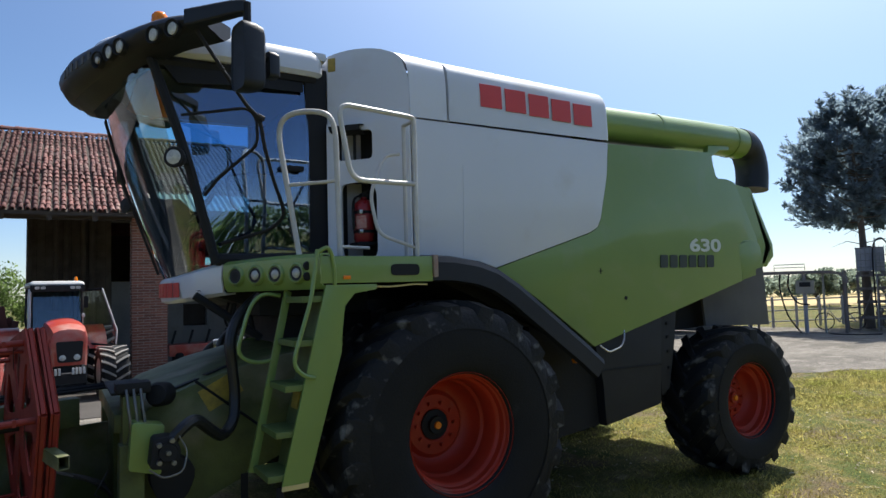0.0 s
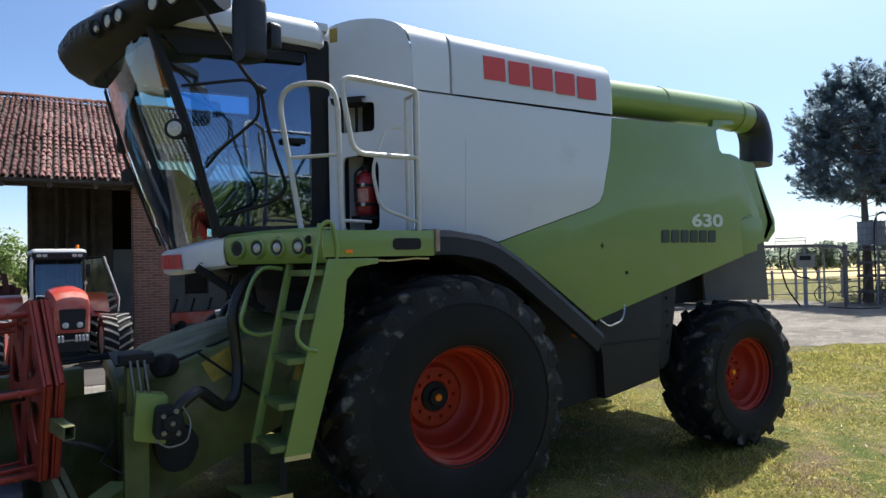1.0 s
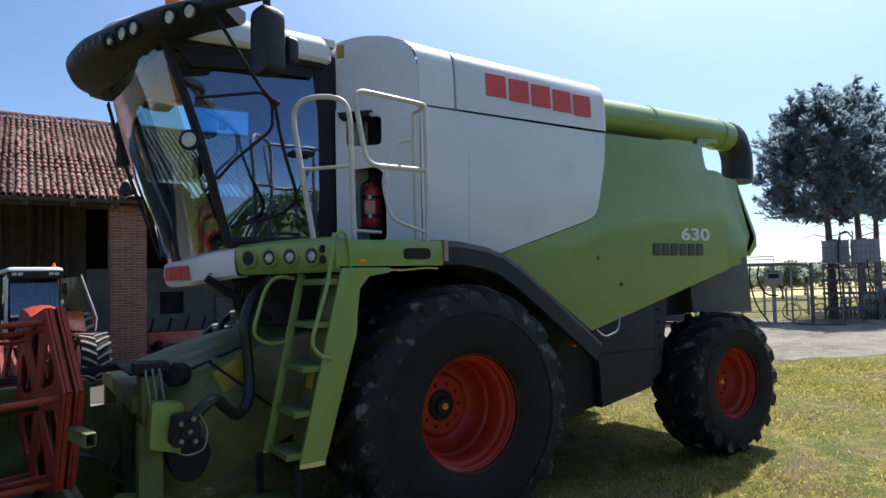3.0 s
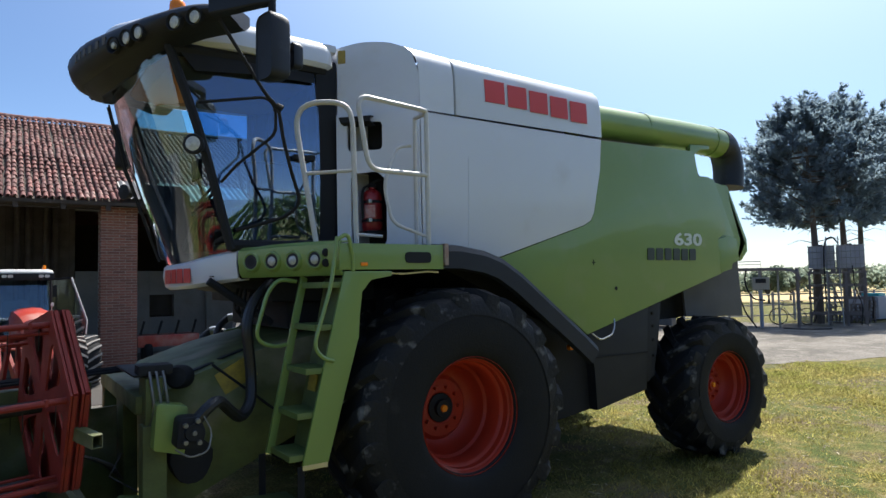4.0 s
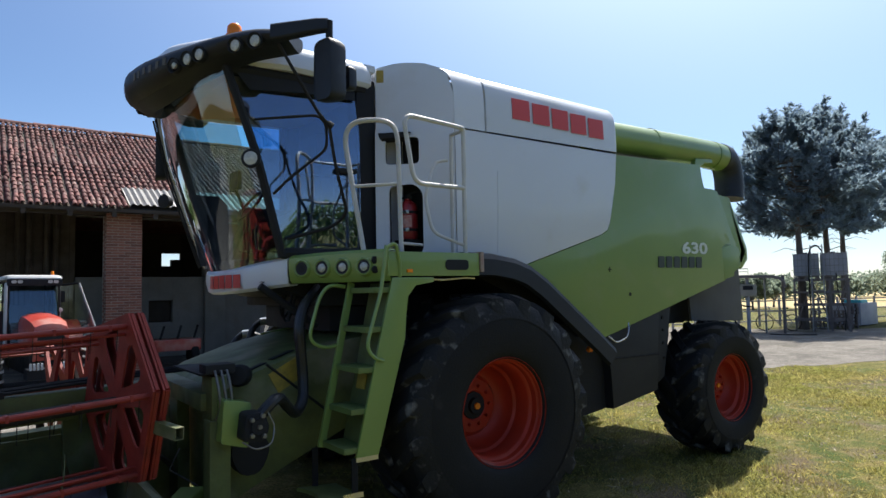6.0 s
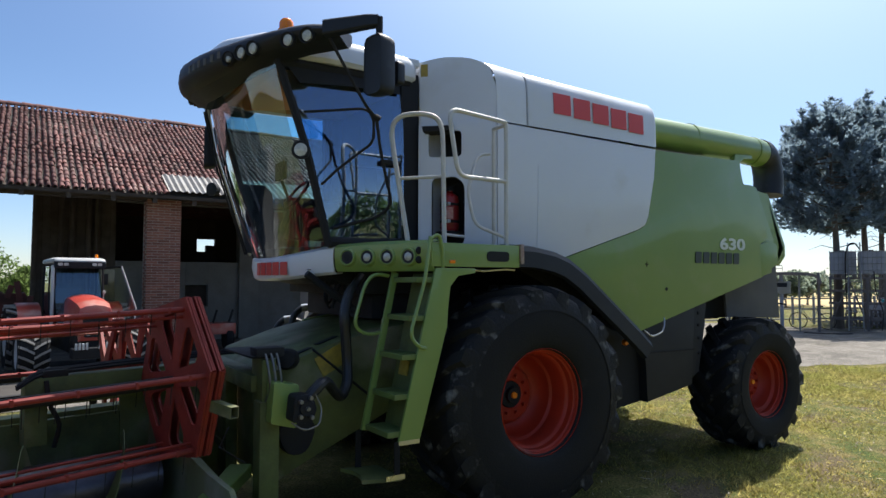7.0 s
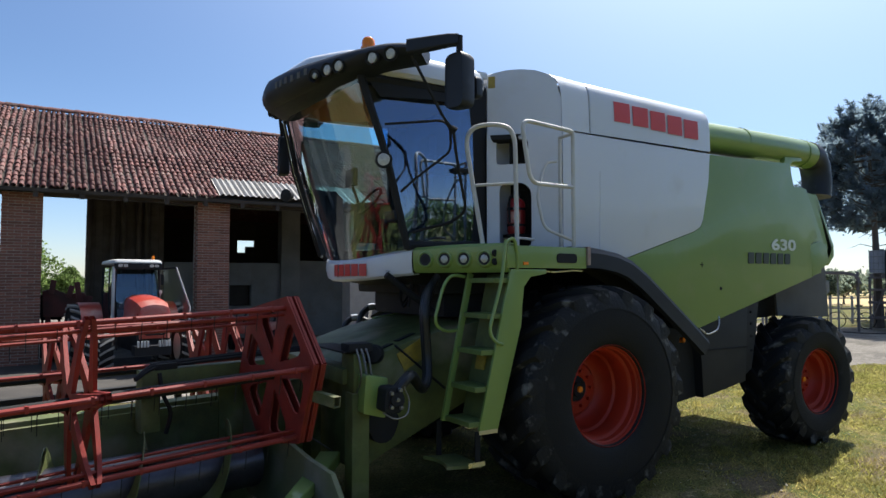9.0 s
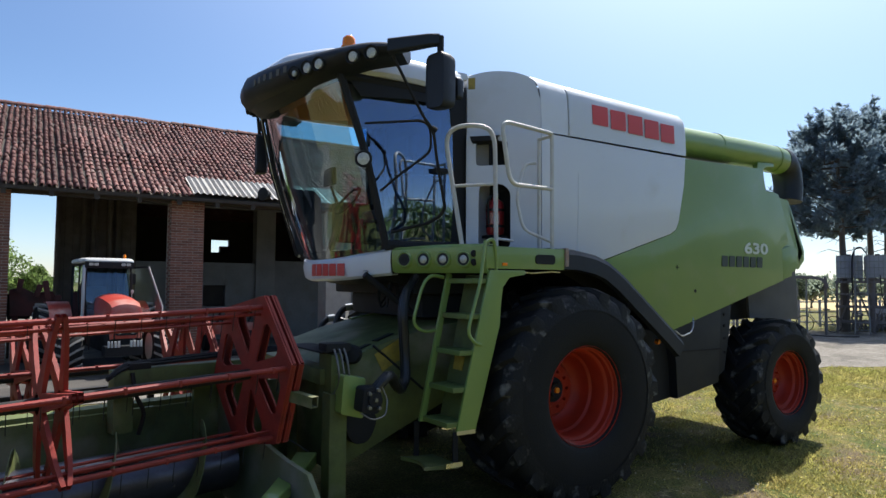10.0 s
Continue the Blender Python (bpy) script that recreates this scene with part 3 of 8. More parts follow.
# front wheel arch
arch = [(-0.20, 2.185), (0.05, 2.18), (0.28, 2.145), (0.46, 2.085), (0.66, 1.965), (0.88, 1.80), (1.12, 1.62), (1.36, 1.44), (1.52, 1.31)]
for s in (0, 1):
    bm = B()
    rows = []
    for i, (x, z) in enumerate(arch):
        a, b = arch[max(0, i - 1)], arch[min(len(arch) - 1, i + 1)]
        t = Vector((b[0] - a[0], b[1] - a[1])).normalized()
        n = Vector((-t[1], t[0]))
        w = 0.165
        ys = [(0.44, -0.0), (0.22, 0.0), (0.155, -0.012), (0.125, -0.05), (0.12, -w), (0.16, -w - 0.01)]
        rows.append([(x + n[0] * h, y if not s else 2 * YC - y, z + n[1] * h) for y, h in ys])
    sheet(bm, rows, thick=-0.012)
    part("wheel_arch", bm, "dark", combine, "dark grey plastic wheel arch")
bm = B()
lathe(bm, [(0.0001, -0.02), (0.024, -0.018), (0.028, 0.0), (0.028, 0.02), (0.0001, 0.02)], (1.385, 0.35, 1.30), seg=16, closed=False)
part("side_marker", bm, "orange", combine, "round orange side marker")

# unloading pipe with black spout
bm = B()
path = [(1.90, 0.74, 3.53), (3.6, 0.74, 3.545), (4.22, 0.76, 3.55), (4.40, 0.78, 3.54)]
tube(bm, path, 0.175, 24)
pipe = part("unloading_pipe", bm, "green", combine, "light green unloading auger pipe")
bm = B()
tube(bm, catmull([(4.38, 0.78, 3.545), (4.50, 0.79, 3.535), (4.60, 0.81, 3.47), (4.665, 0.82, 3.35), (4.68, 0.82, 3.2), (4.66, 0.82, 3.02)], 4), 0.182, 24)
part("spout", bm, "plastic", pipe, "black rubber spout")
for x in (2.9, 4.15):
    bm = B()
    lathe(bm, [(0.176, 0), (0.182, 0), (0.182, 0.035), (0.176, 0.035)], (x, 0.745 if x < 3 else 0.758, 3.545), axis="x", seg=24)
    part("clamp_ring", bm, "green", pipe)
bm = B()                                                  # cradle
prism(bm, [(3.64, 2.98), (3.70, 2.98), (3.66, 3.30), (3.80, 3.38), (3.98, 3.40), (3.96, 3.44), (3.62, 3.42), (3.58, 3.25)], 0.60, 0.66, bevel=0.008)
part("pipe_cradle", bm, "green", combine)
bm = B()                                                  # dark deck below the pipe
box(bm, (1.9, 0.5, 3.16), (3.34, 2 * YC - 0.5, 3.28), 0.02)
part("engine_deck", bm, "dark_metal", combine)

# rear hood, step and flap
for s in (0, 1):
    y0, y1 = (0.52, 0.60) if not s else (2 * YC - 0.60, 2 * YC - 0.52)
    bm = B()
    prism(bm, [(3.66, 3.05), (3.92, 3.02), (4.26, 2.40), (4.2, 2.0), (3.7, 1.9)], y0, y1, bevel=0.01)
    part("rear_cheek", bm, "green", combine)
    y0, y1 = (0.66, 0.95) if not s else (2 * YC - 0.95, 2 * YC - 0.66)
    bm = B()
    prism(bm, [(4.34, 3.02), (4.40, 3.0), (4.76, 2.36), (4.76, 2.22), (4.62, 2.10), (4.52, 2.14), (4.60, 2.34)], y0, y1, bevel=0.015)
    part("rear_door", bm, "green", combine)
    y0, y1 = (0.40, 0.62) if not s else (2 * YC - 0.62, 2 * YC - 0.40)
    bm = B()
    prism(bm, [(3.76, 2.33), (3.98, 2.38), (4.12, 2.34), (4.16, 2.12), (3.80, 1.945)], y0, y1, bevel=0.02)
    part("corner_piece", bm, "green", combine)
bm = B()
prism(bm, [(3.6, 3.1), (4.36, 3.0), (4.72, 2.32), (4.55, 2.1), (3.6, 1.9)], 0.66, 2 * YC - 0.66)
part("rear_hood", bm, "green", combine)
bm = B()
prism(bm, [(3.50, 1.90), (4.36, 2.15), (4.60, 2.12), (4.66, 1.43), (3.55, 1.47)], 0.70, 0.73, bevel=0.006)
flap = part("side_flap", bm, "flap", combine, "grey rubber straw flap")
bm = B()
prism(bm, [(3.50, 1.90), (4.36, 2.15), (4.60, 2.12), (4.66, 1.43), (3.55, 1.47)], 2 * YC - 0.73, 2 * YC - 0.70, bevel=0.006)
part("side_flap", bm, "flap", combine)
bm = B()
prism(bm, [(2.7, 1.72), (3.55, 1.92), (3.62, 1.45), (2.75, 1.44)], 0.85, 2 * YC - 0.85)
prism(bm, [(3.6, 1.45), (4.6, 1.45), (4.55, 2.0), (3.6, 1.95)], 0.95, 2 * YC - 0.95)
part("straw_chopper", bm, "dark_metal", combine)

# rear axle and posts
bm = B()
box(bm, (3.45, 0.75, 0.66), (3.70, 2 * YC - 0.75, 0.90), 0.03)
box(bm, (2.40, 0.72, 0.80), (3.5, 0.90, 1.00), 0.02)
box(bm, (2.40, 2 * YC - 0.90, 0.80), (3.5, 2 * YC - 0.72, 1.00), 0.02)
part("rear_axle", bm, "dark_metal", combine)
for s in (0, 1):
    y0, y1 = (0.46, 0.60) if not s else (2 * YC - 0.60, 2 * YC - 0.46)
    bm = B()
    prism(bm, [(2.55, 1.68), (2.82, 1.75), (2.76, 1.35), (2.66, 0.92), (2.55, 0.86)], y0, y1, bevel=0.01)
    post = part("rear_post", bm, "dark", combine)
    for z in (1.12, 1.28, 1.42, 1.55):
        bm = B()
        yb = y0 if not s else y1
        lathe(bm, [(0.0001, -0.012), (0.016, -0.012), (0.016, 0.005), (0.0001, 0.005)], (2.66, yb, z), seg=8, closed=False)
        part("bolt", bm, "dark_metal", post)
bm = B()                                                  # low tray under the belly
tube(bm, [(1.15, 0.75, 0.66), (1.35, 0.72, 0.60), (1.75, 0.72, 0.68), (1.95, 0.74, 0.74)], 0.012, 6)
tube(bm, [(1.15, 0.95, 0.66), (1.35, 0.95, 0.60), (1.75, 0.95, 0.68)], 0.012, 6)
for x in (1.3, 1.45, 1.6):
    tube(bm, [(x, 0.72, 0.615), (x, 0.95, 0.615)], 0.008, 6)
part("belly_grid", bm, "dark_metal", combine)
bm = B()
lathe(bm, [(0.0001, 0.50), (0.18, 0.51), (0.22, 0.62), (0.16, 0.75), (0.16, 2.75), (0.22, 2.88), (0.18, 2.99), (0.0001, 3.0)], (0, 0, 0.93), seg=20, closed=False)
part("front_axle", bm, "dark_metal", combine)


# wheels
def wheel(parent, centre, R, width, rim_r, face, hub_depth, lugs, lug_h, hub_mat, side):
    """A lugged farm tyre on a dished steel rim. face: rim edge inward from the outer shoulder. side: -1 towards the viewer's side."""
    w = thing_part("wheel", parent, centre)
    s = 1 if side < 0 else -1                             # +h goes inward
    bm = B()
    H = width
    prof = [(rim_r - 0.01, face - 0.01), (rim_r + 0.02, face - 0.035), (rim_r + 0.05, face - 0.047), (rim_r + 0.085, face - 0.053), (rim_r + 0.14, face - 0.060), (rim_r + 0.20, face - 0.062), (R - 0.22, 0.002), (R - 0.15, 0.012), (R - 0.10, 0.030), (R - 0.065, 0.06), (R - 0.05, 0.10),
            (R - 0.042, H * 0.3), (R - 0.04, H * 0.5), (R - 0.042, H * 0.7), (R - 0.05, H - 0.10), (R - 0.065, H - 0.06), (R - 0.10, H - 0.03), (R - 0.15, H - 0.012), (R - 0.22, H - 0.002), (rim_r + 0.14, H - 0.012), (rim_r + 0.02, H - 0.05), (rim_r - 0.01, H - 0.06)]
    lathe(bm, prof, (0, 0, 0), seg=72, sign=s)
    tyre = part("tyre", bm, "rubber", w, "black lugged tractor tyre, dusty")
    bm = B()                                              # dusty outer shoulder
    lathe(bm, [(R - 0.20, -0.001), (R - 0.15, 0.008), (R - 0.097, 0.027), (R - 0.061, 0.058), (R - 0.046, 0.10), (R - 0.050, 0.104), (R - 0.075, 0.066), (R - 0.16, 0.02)], (0, 0, 0), seg=72, sign=s)
    part("shoulder", bm, "tread", tyre)
    tyre_lugs = B()
    for i in range(lugs):
        for half_side in (0, 1):
            a0 = 2 * math.pi * (i + 0.5 * half_side) / lugs
            sweep = 0.34 * 0.93 / R
            st = []
            for k in range(6):
                t = k / 5
                a = a0 + sweep * (t ** 0.9)
                h = (0.03 + (H * 0.5) * (1 - t) + 0.0) if not half_side else (H - 0.03 - (H * 0.5) * (1 - t))
                h = H * 0.5 + (1 if half_side else -1) * (-0.03 + (H * 0.5 + 0.005) * (1 - t) + 0.0) if k else (0.020 if not half_side else H - 0.020)
                rr = R - (0.035 if k == 0 else 0.0)
                th = (0.034 + 0.022 * (1 - t)) / R
                st.append((a, h, rr, th))
            top_l, top_r, bot_l, bot_r = [], [], [], []
            for k, (a, h, rr, th) in enumerate(st):
                base = R - 0.06 if k else R - 0.105
                def at(r, aa):
                    return tyre_lugs.verts.new((r * math.cos(aa), h * s, r * math.sin(aa)))
                top_l.append(at(rr, a - th)); top_r.append(at(rr, a + th)); bot_l.append(at(base, a - th * 1.45)); bot_r.append(at(base, a + th * 1.45))
            h0 = 0.002 if not half_side else H - 0.002      # the lug's foot on the shoulder
            aa = st[0][0] - 0.02
            f_l, f_r = (tyre_lugs.verts.new(((R - 0.19) * math.cos(aa + q), h0 * s, (R - 0.19) * math.sin(aa + q))) for q in (-0.05, 0.03))
            for k in range(5):
                tyre_lugs.faces.new((top_l[k], top_r[k], top_r[k + 1], top_l[k + 1]))
                tyre_lugs.faces.new((bot_l[k], top_l[k], top_l[k + 1], bot_l[k + 1]))
                tyre_lugs.faces.new((top_r[k], bot_r[k], bot_r[k + 1], top_r[k + 1]))
            tyre_lugs.faces.new((f_l, f_r, top_r[0], top_l[0]))
            tyre_lugs.faces.new((f_l, top_l[0], bot_l[0]))
            tyre_lugs.faces.new((f_r, bot_r[0], top_r[0]))
            tyre_lugs.faces.new((top_l[5], top_r[5], bot_r[5], bot_l[5]))
    bmesh.ops.recalc_face_normals(tyre_lugs, faces=tyre_lugs.faces)
    part("tread", tyre_lugs, "tread", w, smooth=0.5)
    bm = B()
    d = hub_depth
    lathe(bm, [(rim_r, face - 0.03), (rim_r + 0.012, face - 0.014), (rim_r + 0.004, face - 0.002), (rim_r - 0.016, face + 0.010), (rim_r - 0.022, face + 0.030), (rim_r - 0.014, face + 0.040), (rim_r - 0.030, face + 0.052), (rim_r - 0.034, face + 0.10),
               (rim_r - 0.050, face + 0.112), (rim_r - 0.060, face + 0.13), (rim_r - 0.064, d - 0.15), (rim_r - 0.084, d - 0.13), (rim_r - 0.094, d - 0.05), (rim_r - 0.125, d - 0.015), (rim_r - 0.15, d + 0.01), (rim_r * 0.60, d + 0.015),
               (rim_r * 0.52, d - 0.02), (rim_r * 0.30, d - 0.025), (rim_r * 0.25, d - 0.01), (rim_r * 0.25, d + 0.04), (rim_r, d + 0.06)], (0, 0, 0), seg=56, sign=s)
    rim = part("rim", bm, "red", w, "red painted dished steel rim")
    bm = B()
    lathe(bm, [(0.0001, d - 0.07), (rim_r * 0.15, d - 0.07), (rim_r * 0.16, d - 0.04), (rim_r * 0.26, d - 0.03), (rim_r * 0.28, d), (rim_r * 0.28, d + 0.04), (0.0001, d + 0.04)], (0, 0, 0), seg=28, closed=False, sign=s)
    part("hub", bm, hub_mat, w)
    for i in range(10):
        a = 2 * math.pi * i / 10
        bm = B()
        lathe(bm, [(0.0001, d - 0.055), (0.014, d - 0.055), (0.014, d), (0.0001, d)], (rim_r * 0.38 * math.cos(a), 0, rim_r * 0.38 * math.sin(a)), seg=6, closed=False, sign=s)
        part("wheel_nut", bm, "red", w)
    bm = B()
    lathe(bm, [(0.0001, d - 0.085), (0.026, d - 0.085), (0.03, d - 0.065), (0.0001, d - 0.065)], (0, 0, 0), seg=16, closed=False, sign=s)
    part("hub_cap", bm, "orange", w)
    return w


def thing_part(name, parent, at):
    ob = new(name)
    ob.location = at
    ob.empty_display_size = 0.1
    ob.parent = parent
    return ob


wheel(combine, (0, -0.06, 0.925), 0.935, 0.80, 0.425, 0.06, 0.48, 19, 0.05, "black", -1)
wheel(combine, (0, 2 * YC + 0.06, 0.925), 0.935, 0.80, 0.425, 0.06, 0.48, 19, 0.05, "black", 1)
wheel(combine, (3.60, 0.20, 0.735), 0.745, 0.60, 0.372, 0.06, 0.30, 17, 0.05, "red", -1)
wheel(combine, (3.60, 2 * YC - 0.20, 0.735), 0.745, 0.60, 0.372, 0.06, 0.30, 17, 0.05, "red", 1)


# ---- cab, platform, ladder ----
def disc_at(bm, profile, centre, normal, seg=20):
    """A turned shape whose axis points along a normal."""
    n = Vector(normal).normalized()
    m = Matrix.Translation(centre) @ n.to_track_quat("Z", "Y").to_matrix().to_4x4()
    rings = [[bm.verts.new(m @ Vector((r * math.cos(2 * math.pi * k / seg), r * math.sin(2 * math.pi * k / seg), h))) for k in range(seg)] for r, h in profile]
    fs = []
    for A, C in zip(rings, rings[1:]):
        fs += [bm.faces.new((A[k], A[(k + 1) % seg], C[(k + 1) % seg], C[k])) for k in range(seg)]
    for (r, h), ring in ((profile[0], rings[0]), (profile[-1], rings[-1])):
        if r > 0.001:
            fs.append(bm.faces.new(ring))
    bmesh.ops.recalc_face_normals(bm, faces=fs)
    return bm


def plan_normals(pts):
    out = []
    for i in range(len(pts)):
        a, b = Vector(pts[max(0, i - 1)][:2]), Vector(pts[min(len(pts) - 1, i + 1)][:2])
        t = (b - a).normalized()
        out.append(Vector((-t.y, t.x)))
    return out


# band under the windscreen
half_band = [(-1.455, 0.81, 2.17), (-1.56, 0.99, 2.145), (-1.65, 1.22, 2.115), (-1.71, 1.48, 2.09), (-1.73, 1.75, 2.085)]
band_pts = catmull(half_band, 4)
band_pts = band_pts + mirrored(band_pts)[1:]
nrm = plan_normals(band_pts)
rows = []
for (x, y, z), n in zip(band_pts, nrm):
    n = -n if n.x > 0 else n
    zb = 1.955 - 0.055 * min(1.0, max(0.0, (z - 2.17) / (2.085 - 2.17)))
    rows.append([(x + n.x * o, y + n.y * o, zz) for o, zz in ((-0.10, z + 0.01), (-0.02, z + 0.008), (0.012, z - 0.02), (0.02, (z + zb) / 2), (0.0, zb + 0.01), (-0.03, zb - 0.01), (-0.12, zb - 0.005))])
bm = B()
sheet(bm, rows, thick=0.012)
band = part("front_band", bm, "white", combine, "light grey curved band below the windscreen")
for i in range(5):                                       # brand mark as plain red blocks
    bm = B()
    rr = []
    for k in range(3):
        t = 0.27 + 0.058 * i + 0.024 * k
        f = t * (len(band_pts) - 1)
        j = int(f)
        P = Vector(band_pts[j]).lerp(Vector(band_pts[j + 1]), f - j)
        n = nrm[j] if nrm[j].x < 0 else -nrm[j]
        rr.append([(P.x + n.x * 0.0245, P.y + n.y * 0.0245, z) for z in (1.94, 2.05)])
    sheet(bm, rr, thick=0.003)
    part("red_block", bm, "logo", band)
green_pts = catmull([(-0.99, 0.075, 2.19), (-1.06, 0.20, 2.19), (-1.16, 0.37, 2.19), (-1.28, 0.555, 2.185), (-1.38, 0.70, 2.175), (-1.448, 0.80, 2.17)], 4)
nrm = plan_normals(green_pts)
rows = []
for (x, y, z), n in zip(green_pts, nrm):
    n = -n if n.x > 0 else n
    rows.append([(x + n.x * o, y + n.y * o, zz) for o, zz in ((-0.12, z + 0.012), (-0.02, z + 0.01), (0.012, z - 0.015), (0.014, 2.08), (0.0, 2.0), (-0.03, 1.965), (-0.12, 1.965))])
bm = B()
sheet(bm, rows, thick=0.012)
gband = part("lamp_band", bm, "green", combine, "light green corner band with round lamps")
for f, glassy in ((0.26, 1), (0.44, 1), (0.60, 1), (0.80, 0)):
    j = f * (len(green_pts) - 1)
    i = int(j)
    P = Vector(green_pts[i]).lerp(Vector(green_pts[i + 1]), j - i)
    n = nrm[i] if nrm[i].x < 0 else -nrm[i]
    c = (P.x + n.x * 0.017, P.y + n.y * 0.017, 2.075)
    bm = B()
    disc_at(bm, [(0.076, -0.012), (0.070, 0.004), (0.063, 0.014), (0.057, 0.015), (0.051, 0.008), (0.049, -0.001), (0.0001, -0.003)], c, (n.x, n.y, 0.0), 28)
    part("lamp_bezel", bm, "green", gband)
    bm = B()                                             # flat dark disc behind the lens, painted for the pocket's shade
    disc_at(bm, [(0.050, 0.008), (0.046, 0.004), (0.0001, 0.002)], c, (n.x, n.y, 0.0))
    part("lamp_bowl", bm, "dark", gband)
    if glassy:
        bm = B()
        disc_at(bm, [(0.0001, 0.026), (0.020, 0.022), (0.032, 0.010), (0.036, -0.004), (0.0001, -0.005)], c, (n.x - 0.25, n.y - 0.2, 0.0))
        part("lens", bm, "lens", gband)
    else:
        bm = B()
        disc_at(bm, [(0.0001, 0.010), (0.030, 0.009), (0.034, 0.0), (0.0001, -0.002)], c, (n.x, n.y, 0.0))
        part("blank_cap", bm, "black", gband)

# cab shell
bm = B()
floor_pts = [(-1.44, 0.84), (-1.60, 1.15), (-1.69, 1.5), (-1.71, 1.75)]
floor_pts = floor_pts + [(x, 2 * YC - y) for x, y in floor_pts[-2::-1]] + [(-0.62, 2 * YC - 0.9), (-0.62, 0.9)]
prism(bm, floor_pts, 1.99, 2.17, axis="z")
part("cab_floor", bm, "black", combine)
bm = B()
box(bm, (-0.80, 0.90, 2.15), (-0.62, 1.08, 3.72), 0.02)
part("rear_pillar", bm, "black", combine)
bm = B()
box(bm, (-0.80, 2 * YC - 1.08, 2.15), (-0.62, 2 * YC - 0.90, 3.72), 0.02)
part("rear_pillar", bm, "black", combine)
bm = B()
box(bm, (-0.68, 1.0, 2.15), (-0.64, 2 * YC - 1.0, 3.65), 0.01)
part("back_wall", bm, "cab_in", combine)
for s in (0, 1):
    f = (lambda p: p) if not s else (lambda p: (p[0], 2 * YC - p[1], p[2]))
    bm = B()
    tube(bm, [f(p) for p in catmull([(-1.50, 0.815, 2.17), (-1.60, 0.81, 2.55), (-1.72, 0.82, 3.0), (-1.92, 0.87, 3.62)], 4)], 0.034, 8)
    part("front_pillar", bm, "black", combine)
    bm = B()                                              # sill and head of the door
    tube(bm, [f(p) for p in ((-1.50, 0.83, 2.20), (-1.1, 0.85, 2.20), (-0.72, 0.92, 2.22))], 0.045, 8)
    part("door_sill", bm, "black", combine)
    bm = B()
    lift = 0.07 if s else 0.0
    tube(bm, [f(p) for p in ((-1.92, 0.90, 3.60 + lift), (-1.3, 0.89, 3.62 + lift), (-0.72, 0.93, 3.64 + lift))], 0.05 - 0.3 * lift, 8)
    part("door_head", bm, "black", combine)
    if not s:                                             # black printed border along the pane's top
        bm = B()
        sheet(bm, [[(-1.84 + 0.10 * q, 0.862 - 0.01 * q, 3.57 - 0.12 * q) for q in (0, 1)], [(-1.3, 0.855 - 0.015 * q, 3.58 - 0.09 * q) for q in (0, 1)], [(-0.82, 0.90 - 0.01 * q, 3.59 - 0.08 * q) for q in (0, 1)]], thick=0.004)
        part("pane_border", bm, "black", combine)
    bm = B()                                              # door pane
    rows = []
    for i in range(9):
        t = i / 8
        lo = Vector((-1.50, 0.83, 2.22)).lerp(Vector((-0.78, 0.91, 2.22)), t)
        hi = Vector((-1.90, 0.89, 3.60)).lerp(Vector((-0.78, 0.93, 3.62)), t)
        row = []
        for j in range(9):
            q = j / 8
            p = lo.lerp(hi, q)
            p.y -= 0.05 * math.sin(math.pi * q) * (0.6 + 0.4 * math.sin(math.pi * t))
            row.append(f(tuple(p)))
        rows.append(row)
    sheet(bm, rows, thick=0.005)
    pane = part("door_glass", bm, "far_glass" if s else "side_glass", combine, "blue-tinted side window")
    pane.visible_shadow = False
bm = B()                                                  # closed rear corner on the far side
prism(bm, [(-0.83, 2.17), (-0.64, 2.17), (-0.64, 3.68), (-0.83, 3.68)], 2 * YC - 0.95, 2 * YC - 0.90, bevel=0.01)
part("corner_panel", bm, "cab_in", combine)
bm = B()                                                  # far door's lower trim beside the dash
prism(bm, [(-1.66, 2.17), (-1.36, 2.17), (-1.40, 2.78), (-1.48, 2.86), (-1.78, 2.86)], 2 * YC - 0.99, 2 * YC - 0.94, bevel=0.012)
part("side_trim", bm, "cab_in", combine)
bm = B()
low = catmull([(-1.51, 0.83, 2.16), (-1.62, 1.10, 2.13), (-1.69, 1.45, 2.10), (-1.71, 1.75, 2.095)], 4)
high = catmull([(-1.93, 0.90, 3.60), (-2.07, 1.12, 3.60), (-2.15, 1.45, 3.60), (-2.18, 1.75, 3.60)], 4)
low, high = low + mirrored(low)[1:], high + mirrored(high)[1:]
rows = []
for j in range(9):
    q = j / 8
    rows.append([(a[0] + (b[0] - a[0]) * q - 0.04 * math.sin(math.pi * q), a[1] + (b[1] - a[1]) * q, a[2] + (b[2] - a[2]) * q) for a, b in zip(low, high)])
sheet(bm, rows, thick=0.005)
ws = part("windscreen", bm, "windscreen", combine, "large clear curved windscreen")
ws.visible_shadow = False

# roof
bm = B()
outline = rounded([(-2.0, 0.92), (-1.5, 0.78), (-0.68, 0.84), (-0.64, 0.95), (-0.64, 2 * YC - 0.95), (-0.68, 2 * YC - 0.84), (-1.5, 2 * YC - 0.78), (-2.0, 2 * YC - 0.92), (-2.25, 2.2), (-2.3, YC), (-2.25, 1.3)], 0.08)
rows = []
for k, z in ((0.97, 3.64), (1.0, 3.67), (1.0, 3.76), (0.985, 3.815), (0.95, 3.85), (0.85, 3.875), (0.5, 3.90), (0.02, 3.905)):
    rows.append([(-1.4 + (p[0] + 1.4) * k, YC + (p[1] - YC) * k, z) for p in outline])
sheet(bm, rows, closed_u=True)
bm.verts.ensure_lookup_table()
